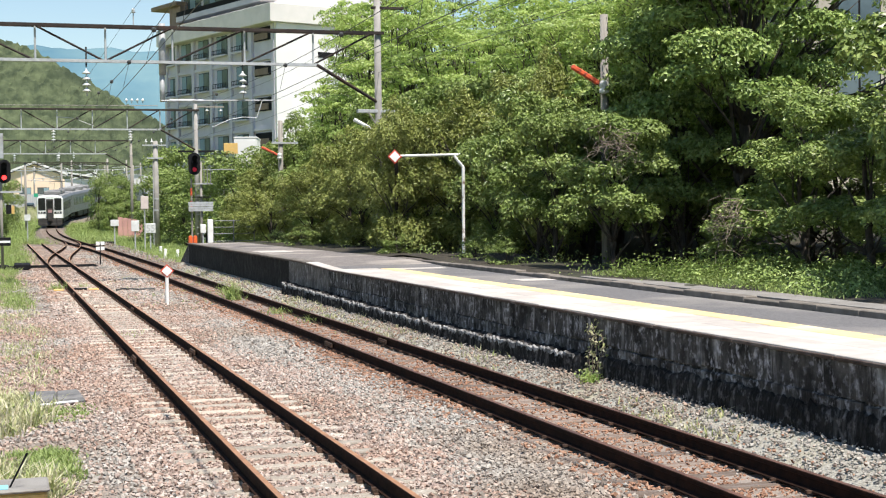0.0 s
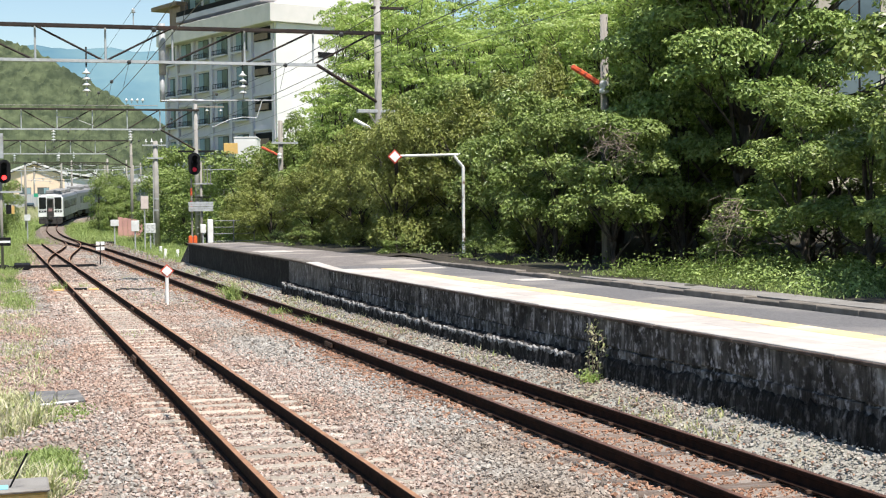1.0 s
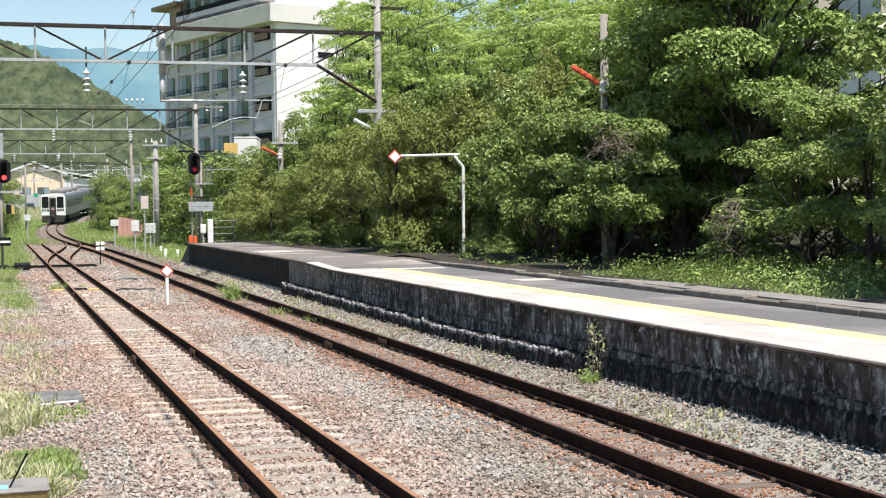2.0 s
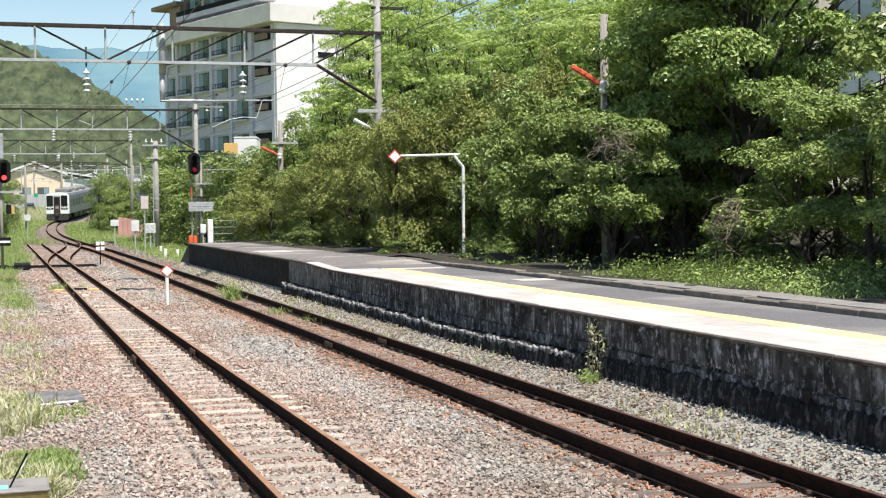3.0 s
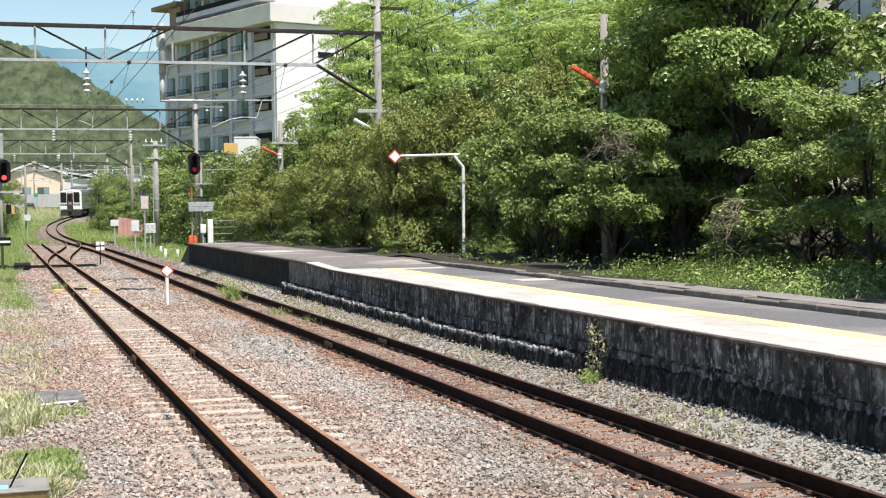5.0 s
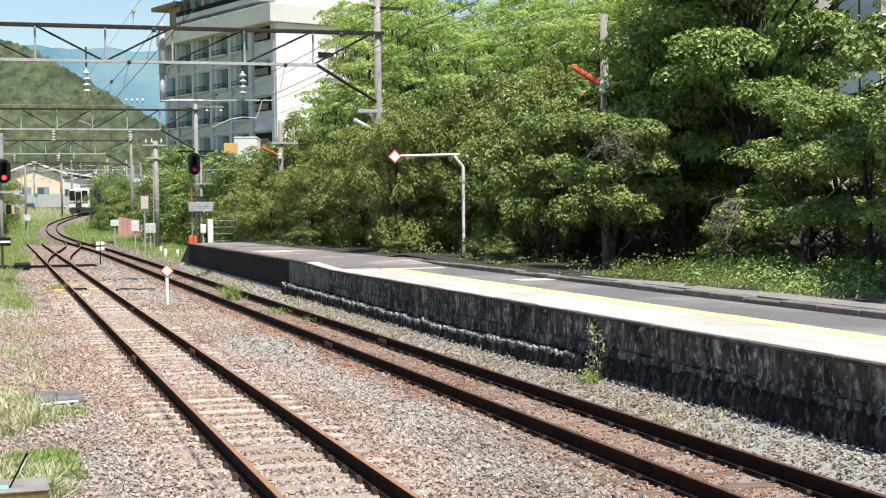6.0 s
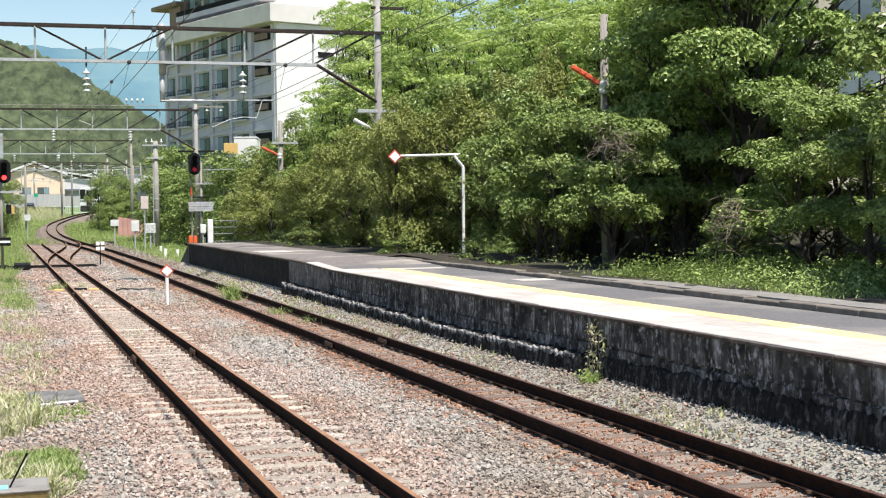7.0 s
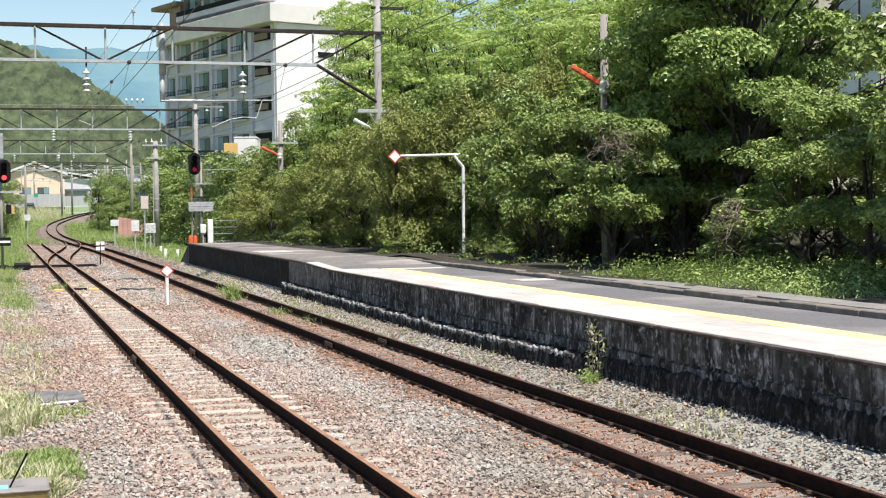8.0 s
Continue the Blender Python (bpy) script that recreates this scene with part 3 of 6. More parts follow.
def build_platform():
    plat = thing("platform", "low concrete railway platform with stained face and asphalt top", "platform", kind="structure")
    end = 61.7
    ys = list(np.arange(-8, 34, 2.0)) + [34.2, 35.2, 36.3, 37.4] + list(np.arange(40, end, 2.0)) + [end]
    # core with sloped end
    bm = new_bm()
    rows = []
    for y in ys:
        rows.append([bm.verts.new(c) for c in ((PX + 0.03, y, -0.35), (PX + 0.03, y, top_z(y) - 0.1), (PX + 0.03, y, top_z(y) - 0.012), (back_x(y), y, top_z(y) - 0.012), (back_x(y) + 0.3, y, -0.35))])
    yy = end + 4
    rows.append([bm.verts.new(c) for c in ((PX + 0.03, yy, -0.35), (PX + 0.03, yy, -0.28), (PX + 0.03, yy, -0.2), (back_x(yy), yy, 0.3), (back_x(yy) + 0.3, yy, -0.35))])
    for a, b in zip(rows, rows[1:]):
        for i in range(4):
            bm.faces.new((a[i], b[i], b[i + 1], a[i + 1]))
    part("core", bm, M_WALL, plat)
    # asphalt walking surface
    bm = new_bm()
    rows = [[bm.verts.new((x, y, top_z(y))) for x in np.linspace(9.0 if y < 34 else PX + 0.32, back_x(y) - 0.02, 6)] for y in ys]
    for a, b in zip(rows, rows[1:]):
        for i in range(5):
            bm.faces.new((a[i], a[i + 1], b[i + 1], b[i]))
    asph = part("asphalt", bm, M_ASPH, plat, "grey worn asphalt surface, browner and paler towards the far end")
    asph.data.materials.append(M_ASPH2)
    for f in asph.data.polygons:
        f.material_index = int(f.center.y > 35)
    # coping slabs, two rows on the near part, one narrow row beyond
    rng = random.Random(11)

    def slab(lo, hi, material, name, lift=0.0):
        bm = box(new_bm(), lo, hi, 0.008)
        ob = part(name, bm, material, plat)
        return ob
    y = -6.0
    while y < 34:
        slab((PX + 0.0, y, PZ - 0.04), (PX + 0.56, y + 0.994, PZ + 0.010 + rng.uniform(-0.003, 0.003)), M_CONC, "coping_slab")
        slab((PX + 0.565, y, PZ - 0.09), (PX + 1.14, y + 0.994, PZ + 0.010 + rng.uniform(-0.003, 0.003)), M_CONC, "coping_slab")
        y += 1.0
    y = 34.0
    while y < end - 0.5:
        bm = box(new_bm(), (PX + 0.0, y, -0.04), (PX + 0.315, y + 0.99, 0.008), 0.006)
        for v in bm.verts:
            v.co.z += top_z(v.co.y)
        part("coping_slab", bm, M_CONC if y < 37 else M_KERB, plat)
        y += 1.0
    y = -6.0
    while y < 33.5:
        slab((PX + 1.146, y, PZ - 0.05), (PX + 1.53, y + 0.39, PZ + 0.014 + rng.uniform(-0.002, 0.002)), M_YELLOW, "tactile_tile")
        y += 0.4
    # dark stained nosing under the slab edge
    y = -6.0
    while y < end - 0.5:
        bm = box(new_bm(), (PX - 0.035, y + rng.uniform(0, 0.01), -0.045), (PX - 0.003, y + 1.99, -0.006), 0.006)
        for v in bm.verts:
            v.co.z += top_z(v.co.y)
        part("nosing", bm, M_NOSE, plat)
        y += 2.0
    # face: long cast panels above a course of rough blocks
    y = 8.0
    while y < 34.1:
        w = min(rng.uniform(0.8, 1.7), 34.2 - y)
        d = rng.uniform(0.0, 0.012)
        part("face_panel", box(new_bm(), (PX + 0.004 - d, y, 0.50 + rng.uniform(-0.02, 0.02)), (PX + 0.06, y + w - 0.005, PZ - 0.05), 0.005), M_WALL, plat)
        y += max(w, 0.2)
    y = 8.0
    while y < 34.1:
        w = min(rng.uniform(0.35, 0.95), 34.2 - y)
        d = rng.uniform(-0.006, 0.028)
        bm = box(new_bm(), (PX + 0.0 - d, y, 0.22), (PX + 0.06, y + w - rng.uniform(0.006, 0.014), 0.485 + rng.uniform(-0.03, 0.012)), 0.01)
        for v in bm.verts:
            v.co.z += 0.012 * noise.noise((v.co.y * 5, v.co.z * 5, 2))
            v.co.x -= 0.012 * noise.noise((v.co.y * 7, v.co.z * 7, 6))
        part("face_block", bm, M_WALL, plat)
        y += max(w, 0.2)
    # paler rendered panel at the ramp, then the older set-back wall
    for y0, y1 in ((34.2, 37.4), (37.4, 39.3)):
        bm = box(new_bm(), (PX - 0.012, y0 + 0.003, -0.3), (PX + 0.06, y1 - 0.003, 0.0), 0.008)
        for v in bm.verts:
            if v.co.z > -0.1:
                v.co.z += top_z(v.co.y) - 0.042
        part("ramp_panel", bm, M_WALLP, plat, "pale streaked concrete panel")
    y = 39.3
    while y < end:
        w = rng.uniform(1.6, 2.2)
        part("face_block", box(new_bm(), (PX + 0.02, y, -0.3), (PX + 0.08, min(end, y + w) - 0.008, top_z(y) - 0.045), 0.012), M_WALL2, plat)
        y += w
    # footing: a ragged ledge
    bm = new_bm()
    rows = []
    for y in np.arange(6, 39.35, 0.04):
        h = float(np.interp(y, [6, 12, 14, 16, 18.5, 24, 34, 40], [0.40, 0.40, 0.40, 0.37, 0.33, 0.26, 0.3, 0.33])) + 0.05 * noise.noise((0, y * 2.1, 1)) + 0.055 * noise.noise((0, y * 9, 4)) + 0.03 * noise.noise((0, y * 21, 8))
        b = float(np.interp(y, [6, 17, 19.5, 40], [0.06, 0.07, 0.19, 0.21])) + (0.035 if y > 18 else 0.012) * noise.noise((3, y * 1.3, 0)) + (0.035 if y > 18 else 0.004) * noise.noise((5, y * 5.0, 0))
        rows.append([bm.verts.new(c) for c in ((PX - b - 0.03, y, -0.3), (PX - b, y, h - 0.1), (PX - b + 0.025, y, h - 0.02), (PX + 0.05, y, h + 0.02))])
    for a, b in zip(rows, rows[1:]):
        for i in range(3):
            bm.faces.new((a[i], b[i], b[i + 1], a[i + 1]))
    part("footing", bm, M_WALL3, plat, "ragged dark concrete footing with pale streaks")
    # sunlight on the ragged top of the footing, put in as a pale strip
    bm = new_bm()
    rows = []
    for y in np.arange(18.3, 39.3, 0.04):
        h = float(np.interp(y, [6, 12, 14, 16, 18.5, 24, 34, 40], [0.40, 0.40, 0.40, 0.37, 0.33, 0.26, 0.3, 0.33])) + 0.05 * noise.noise((0, y * 2.1, 1)) + 0.055 * noise.noise((0, y * 9, 4)) + 0.03 * noise.noise((0, y * 21, 8))
        b = float(np.interp(y, [6, 17, 19.5, 40], [0.06, 0.07, 0.19, 0.21])) + 0.035 * noise.noise((3, y * 1.3, 0)) + 0.035 * noise.noise((5, y * 5.0, 0))
        crest_drop = 0.004 + 0.09 * max(0, noise.noise((9, y * 4.0, 0))) + 0.13 * max(0, noise.noise((2, y * 14, 0)))
        rows.append([bm.verts.new(c) for c in ((PX - b - 0.014, y, h - 0.05 - crest_drop), (PX - b - 0.010, y, h - 0.025 + 0.02 * noise.noise((4, y * 9, 1))), (PX - b + 0.018 + 0.03 * max(0, noise.noise((7, y * 6, 2))), y, h - 0.008))])
    for a, b in zip(rows, rows[1:]):
        for i in range(2):
            bm.faces.new((a[i], b[i], b[i + 1], a[i + 1]))
    part("lime_crust", bm, M_SUNCREST, plat, "pale ragged strip painted as sunlight on the footing edge")
    # pale patches set into the asphalt
    bm = new_bm()
    for x0, x1, y0, y1 in ((10.0, 10.75, 26.6, 27.3), (9.0, 10.5, 33.2, 33.8), (8.2, 9.3, 46.2, 48.0)):
        box(bm, (x0, y0, top_z(y0) - 0.02), (x1, y1, top_z(y0) + 0.004))
    part("cover_plates", bm, M_CONC, plat)
    # kerb along the back
    y = 4.0
    while y < 40:
        a, b = Vector((back_x(y), y, 0)), Vector((back_x(y + 0.97), y + 0.97, 0))
        d = b - a
        bm = box(new_bm(), (-0.12, 0, -0.3), (0.12, d.length + 0.024, 0.09 + rng.uniform(-0.025, 0.015)), 0.012)
        ob = part("kerb_stone", bm, M_KERB, plat)
        ob.matrix_basis = Matrix.Translation((a.x + 0.13, y, PZ)) @ Matrix.Rotation(-math.atan2(d.x, d.y), 4, "Z")
        y += 1.0
    # narrow concrete strip behind the kerb
    bm = new_bm()
    rows = []
    for y in np.arange(8, 26.5, 0.75):
        w = 0.55 + 0.25 * noise.noise((0, y * 0.5, 2)) - max(0, y - 22) * 0.1
        x0 = back_x(y) + 0.26
        rows.append([bm.verts.new(c) for c in ((x0, y, PZ + 0.04), (x0, y, PZ + 0.09), (x0 + w, y, PZ + 0.10), (x0 + w, y, PZ - 0.1))])
    for a, b in zip(rows, rows[1:]):
        for i in range(3):
            bm.faces.new((a[i], b[i], b[i + 1], a[i + 1]))
    part("back_strip", bm, M_STRIP, plat, "cracked grey concrete strip behind the kerb")
    # raised verge behind the kerb
    bm = new_bm()
    rows = []
    for y in np.arange(2, 64, 1.0):
        x0 = back_x(y) + (0.2 if y < 40 else -0.02)
        z0 = top_z(y) + (0.06 if y < 40 else -0.01)
        rows.append([bm.verts.new((x0 + k, y, z0 - (0.8 if k > 3 else 0) + 0.07 * noise.noise((x0 + k, y * 0.8, 5)) * (k > 0))) for k in (0, 0.5, 1.0, 2.0, 3.0, 5.0)])
    for a, b in zip(rows, rows[1:]):
        for i in range(5):
            bm.faces.new((a[i], a[i + 1], b[i + 1], b[i]))
    part("verge", bm, M_LITTER, plat, "leaf-covered verge behind the platform, coloured dark as tree shade")


# ---- loose stones ----
def scatter_stones(name, xy, zs, sizes, material, label, seed):
    rng = np.random.default_rng(seed)
    n = len(xy)
    octa = np.array([(1, 0, 0), (-1, 0, 0), (0, 1, 0), (0, -1, 0), (0, 0, 1), (0, 0, -1)], float)
    tri = np.array([(0, 2, 4), (2, 1, 4), (1, 3, 4), (3, 0, 4), (2, 0, 5), (1, 2, 5), (3, 1, 5), (0, 3, 5)])
    v = octa[None] * rng.uniform(0.55, 1.15, (n, 6, 1)) + rng.uniform(-0.25, 0.25, (n, 6, 3))
    q = rng.normal(size=(n, 4))
    q /= np.linalg.norm(q, axis=1)[:, None]
    w, x, y, z = q.T
    rot = np.stack([1 - 2 * (y * y + z * z), 2 * (x * y - z * w), 2 * (x * z + y * w), 2 * (x * y + z * w), 1 - 2 * (x * x + z * z), 2 * (y * z - x * w),
                    2 * (x * z - y * w), 2 * (y * z + x * w), 1 - 2 * (x * x + y * y)], 1).reshape(n, 3, 3)
    v = np.einsum("nij,nkj->nki", rot, v) * sizes[:, None, None]
    v[:, :, 2] *= 0.8
    v += np.concatenate([xy, zs[:, None]], 1)[:, None, :]
    f = tri[None] + 6 * np.arange(n)[:, None, None]
    ob = np_mesh(name, v.reshape(-1, 3), f.reshape(-1, 3), material)
    return tagged(ob, label, "ballast", kind="stuff")


def build_stones():
    rng = np.random.default_rng(7)

    def field(y0, y1, density, lo, hi):
        n = int((y1 - y0) * 8.1 * density)
        x, y = rng.uniform(-0.35, 7.72, n), rng.uniform(y0, y1, n)
        ok = x < 0.71 * y + 0.6
        for c in (TRACK_L, TRACK_R):
            for sx in (-0.5335, 0.5335):
                ok &= np.abs(x - c - sx + (0.0012 * y if c == TRACK_L else 0)) > 0.075
        # fewer stones on the sleepers
        for c, step, y_0 in ((TRACK_L, 0.575, 3.0), (TRACK_R, 0.6, 3.0)):
            near = np.abs(x - c) < 1.05
            ph = np.abs((y - y_0 + step / 2) % step - step / 2)
            ok &= ~(near & (ph < 0.1) & (rng.random(n) < (0.52 if c == TRACK_L else 0.8)))
        ok &= ~((np.abs(x - TRACK_R) < 0.5) & (rng.random(n) < 0.35))
        # thin out towards the grass
        ok &= ~((x < 1.3) & (rng.random(n) < (0.35 if y0 < 60 else 0.8)))
        x, y = x[ok], y[ok]
        s = rng.uniform(lo, hi, len(x)) ** 1.0
        s = np.where((x > 6.95) | (np.abs(x - TRACK_R) < 0.52), s * 0.8, s)
        gauge = (np.abs(x - TRACK_L) < 0.95) | (np.abs(x - TRACK_R) < 0.95)
        z = np.where(gauge, -0.19, -0.18) + rng.uniform(-0.012, 0.014, len(x))
        z = np.where(x > 7.0, z + (x - 7.0) * 0.4, z)
        z = np.where(x < 1.3, z - 0.01, z)
        wob = np.array([noise.noise((float(a) * 0.5, float(b) * 0.16, 3.0)) for a, b in zip(x, y)])
        odds = np.where((x > 3.6) & (x < 5.6), 0.5 + 1.3 * (wob + 0.30 - np.abs(x - 4.75) * 0.6), np.where(x > 7.0, 0.85, np.where(x < 1.25, 0.35 + wob, 0.08)))
        grey = rng.random(len(x)) < odds
        return np.stack([x, y], 1), z, s, grey
    for y0, y1, dens, lo, hi in ((9.5, 22, 500, 0.017, 0.039), (22, 36, 280, 0.023, 0.045), (36, 64, 70, 0.035, 0.06), (64, 112, 26, 0.04, 0.075)):
        xy, z, s, grey = field(y0, y1, dens, lo, hi)
        rust = ~grey & (np.abs(xy[:, 0] - TRACK_R) < 0.85 + 0.5 * rng.random(len(z)))
        brown = ~grey & ~rust
        scatter_stones("ballast_stones", xy[brown], z[brown], s[brown], M_STONES, "loose brownish ballast stones", 1)
        scatter_stones("ballast_stones", xy[rust], z[rust], s[rust], M_STONES3, "rust-stained ballast stones in the platform track", 3)
        scatter_stones("ballast_stones", xy[grey], z[grey], s[grey], M_STONES2, "loose pale grey ballast stones", 2)


# ---- plants ----
def leaf_cloud(centres, per, spread, size, rng, slim=0.5, lift=0.55, flat=0.35, heart=(0, 0, 4)):
    """Leaves, each a folded blade, in loose sprays about the given centres."""
    c = np.repeat(np.asarray(centres, float), per, axis=0)
    off = rng.normal(size=(len(c), 3)) * spread
    off[:, 2] *= flat
    p = c + off
    out = p - np.asarray(heart, float)
    out /= np.linalg.norm(out, axis=1)[:, None] + 1e-6
    return blades(p, out * 0.55 + np.array((0, 0, lift)) + rng.normal(size=p.shape) * 0.45, rng.normal(size=p.shape) + out * 0.6, size, slim, rng)


def blades(p, nor, d, size, slim, rng):
    """Folded leaf blades at points p, facing nor, growing along d."""
    n = len(p)
    nor = nor / np.linalg.norm(nor, axis=1)[:, None]
    d = d - nor * (d * nor).sum(1)[:, None]
    d /= np.linalg.norm(d, axis=1)[:, None] + 1e-9
    sd = np.cross(nor, d)
    L = (size * rng.uniform(0.55, 1.4, n))[:, None]
    a, b = p - d * L * 0.45, p + d * L * 0.55 - nor * L * 0.12
    q = p - d * L * 0.05
    s1, s2 = q + sd * L * slim * 0.5 + nor * L * 0.08, q - sd * L * slim * 0.5 + nor * L * 0.08
    v = np.stack([a, s1, b, s2], 1).reshape(-1, 3)
    i = 4 * np.arange(n)[:, None]
    return v, np.concatenate([i + (0, 1, 2), i + (0, 2, 3)], 0)


def unit(a):
    return a / (np.linalg.norm(a, axis=1)[:, None] + 1e-9)


def crown_leaves(rng, lumps, clumps, per, clump_r, squash, leaf, slim, lift, grow, inner=0.1):
    """Tufts on the outside of uneven lumps, each tuft a small dome of leaves; gaps stay between the tufts."""
    B = np.array(lumps)
    area = (B[:, 3] * B[:, 4] + B[:, 3] * B[:, 5]) ** 0.9
    k = rng.choice(len(B), clumps, p=area / area.sum())
    u = rng.normal(size=(clumps, 3))
    u[:, 2] = np.where((u[:, 2] < 0) & (rng.random(clumps) < 0.88), -u[:, 2], u[:, 2])
    u = unit(u)
    far = np.where(rng.random(clumps) < inner, rng.uniform(0.2, 0.75, clumps), rng.uniform(0.78, 1.08, clumps))
    c = B[k, :3] + u * far[:, None] * B[k, 3:]
    R = clump_r * rng.uniform(0.55, 1.5, clumps)
    n = np.maximum(6, (per * (R / clump_r) ** 1.6)).astype(int)
    i = np.repeat(np.arange(clumps), n)
    w = unit(rng.normal(size=(len(i), 3)) + 0.55 * u[i] + np.array((0, 0, 0.35)))
    p = c[i] + w * (R[i] * rng.uniform(0.35, 1.0, len(i)) ** 0.5)[:, None] * np.array((1, 1, squash))
    nor = w * 0.9 + np.array((0, 0, lift)) + rng.normal(size=p.shape) * 0.42
    d = rng.normal(size=p.shape) * 0.8 + w * 0.5 + np.array((0, 0, grow))
    v, f = blades(p, nor, d, leaf, slim, rng)
    return v, f, c


PLANTS = {
    # name: (plant name, leaf material, tufts, leaves a tuft, tuft radius, squash, leaf, slim, lift, grow)
    "hedge": ("evergreen_bush", 2, 400, 48, 0.38, 1.15, 0.17, 0.45, 0.4, 0.6),
    "shrub": ("low_shrub", 1, 120, 26, 0.55, 0.8, 0.26, 0.55, 0.4, 0.2),
    "bush": ("leafy_bush", 1, 430, 42, 0.34, 0.85, 0.16, 0.6, 0.3, 0.0),
    "grove": ("leafy_tree", 1, 420, 42, 0.40, 0.72, 0.17, 0.58, 0.35, -0.1),
    "layered": ("broadleaf_tree", 0, 480, 30, 0.46, 0.36, 0.17, 0.55, 0.55, 0.0),
    "dark": ("spreading_tree", 3, 1150, 52, 0.38, 0.5, 0.105, 0.58, 0.4, -0.1),
    "far": ("distant_tree", 1, 290, 26, 0.6, 0.8, 0.22, 0.6, 0.4, 0.0),
}


def make_tree(kind, seed, label):
    """A plant of about 3 m radius and 8 m height with trunk, limbs and crown."""
    rnd, rng = random.Random(seed), np.random.default_rng(seed)
    name, leafm, clumps, per, cr, squash, leaf, slim, lift, grow = PLANTS[kind]
    t = thing(name, label, "bush" if kind in ("hedge", "bush", "shrub") else "tree", group="trees behind the platform")
    lumps = []
    if kind in ("hedge", "bush", "shrub"):
        for tier, (h0, reach) in enumerate(((1.3, 0.9), (3.5, 2.0), (5.7, 1.5)) if kind == "hedge" else ((0.6, 1.8), (2.9, 2.0), (5.3, 1.4))):
            for i in range(5):
                a, h = 1.257 * i + 0.7 * tier + rnd.uniform(-0.35, 0.35), h0 + rnd.uniform(-0.5, 0.5)
                r, w = reach * rnd.uniform(0.7, 1.1), rnd.uniform(0.8, 1.15)
                lumps.append((r * math.cos(a), r * math.sin(a), h, w, w, w * (0.85 if kind == "hedge" else 0.7)))
        lumps.append((0, 0, 6.7, 0.7, 0.7, 1.2))
    elif kind == "layered":
        for i in range(34):
            a, h = 2.4 * i + rnd.uniform(-0.5, 0.5), 3.2 + 8.4 * (i / 33)
            r = 2.5 * math.sqrt(max(0.08, 1 - ((h - 6.6) / 6.0) ** 2)) * rnd.uniform(0.3, 1.0)
            w = rnd.uniform(0.6, 1.2)
            lumps.append((r * math.cos(a), r * math.sin(a), h, w, w, w * 0.36))
    elif kind == "dark":
        for i in range(34):
            a, h = 2.4 * i + rnd.uniform(-0.5, 0.5), 2.9 + 4.8 * (i / 33) ** 0.85
            r = 2.75 * math.sqrt(max(0.1, 1 - ((h - 4.2) / 4.3) ** 2)) * rnd.uniform(0.35, 1.0)
            w = rnd.uniform(0.5, 0.85)
            lumps.append((r * math.cos(a), r * math.sin(a), h, w, w, w * 0.42))
        for e in ((3.9, -0.5, 4.3), (3.3, -0.9, 5.4), (2.7, -0.5, 6.7)):
            lumps.append((*e, 0.4, 0.4, 0.2))
    else:
        for tier, (h0, reach) in enumerate(((3.2, 1.7), (5.0, 1.9), (6.8, 1.2)) if kind == "grove" else ((1.4, 1.7), (3.7, 2.0), (6.2, 1.3))):
            for i in range(5):
                a, h = 1.257 * i + 0.7 * tier + rnd.uniform(-0.35, 0.35), h0 + rnd.uniform(-1, 1) * (0.45 if kind == "grove" else 1.1)
                r, w = reach * rnd.uniform(0.6, 1.15), rnd.uniform(0.8, 1.2)
                lumps.append((r * math.cos(a), r * math.sin(a), h, w, w, w * (0.6 if kind == "grove" else 0.95)))
    v, f, tufts = crown_leaves(rng, lumps, clumps, per, cr, squash, leaf, slim, lift, grow)
    tall = 1.45 if kind == "layered" else 1.0
    pts = [(0, 0, -0.6)]
    for i in range(1, 8):
        pts.append((pts[-1][0] + rnd.uniform(-0.16, 0.16), pts[-1][1] + rnd.uniform(-0.16, 0.16), i * 0.95 * tall))
    part("trunk", pipe(new_bm(), pts, 0.17, 8, 0.05), M_BARK, t, smooth=True)
    bm = new_bm()
    for b in lumps:
        k = min(6, max(1, int(b[2] / tall / 0.95 * 0.6)))
        s, e = Vector(pts[k]), Vector(b[:3])
        mid = s.lerp(e, 0.5) + Vector((rnd.uniform(-0.25, 0.25), rnd.uniform(-0.25, 0.25), rnd.uniform(0.0, 0.35)))
        pipe(bm, [s, s.lerp(mid, 0.5) + Vector((0, 0, rnd.uniform(-0.1, 0.15))), mid, e], 0.065, 5, 0.014)
        near = [c for c in tufts if (Vector(c) - e).length < b[3] * 1.3][:(6 if kind in ("layered", "dark") else 3)]
        for c in near:
            c = Vector(c)
            pipe(bm, [mid.lerp(e, 0.7), mid.lerp(e, 0.9).lerp(c, 0.5) + Vector((0, 0, rnd.uniform(-0.06, 0.1))), c], 0.018, 4, 0.005)
    if kind == "dark":
        for e in ((3.9, -0.5, 4.2), (3.3, -0.9, 5.3), (2.7, -0.5, 6.6)):
            e, s = Vector(e), Vector(pts[2])
            path = [s, s.lerp(e, 0.3) + Vector((0, 0, -0.1)), s.lerp(e, 0.6) + Vector((0, 0.1, 0.2)), s.lerp(e, 0.8), e]
            pipe(bm, path, 0.12, 7, 0.02)
            for q in range(6):
                a = s.lerp(e, 0.45 + 0.09 * q)
                pipe(bm, [a, a + Vector((0.3, rnd.uniform(-0.4, 0.4), rnd.uniform(0.0, 0.4))), a + Vector((0.7, rnd.uniform(-0.7, 0.7), rnd.uniform(0.0, 0.9)))], 0.03, 5, 0.006)
    part("branchwork", bm, M_BARK, t, smooth=True)
    np_mesh("crown", v, f, M_LEAF[1 if kind == "hedge" and seed % 2 else leafm], t)
    return t


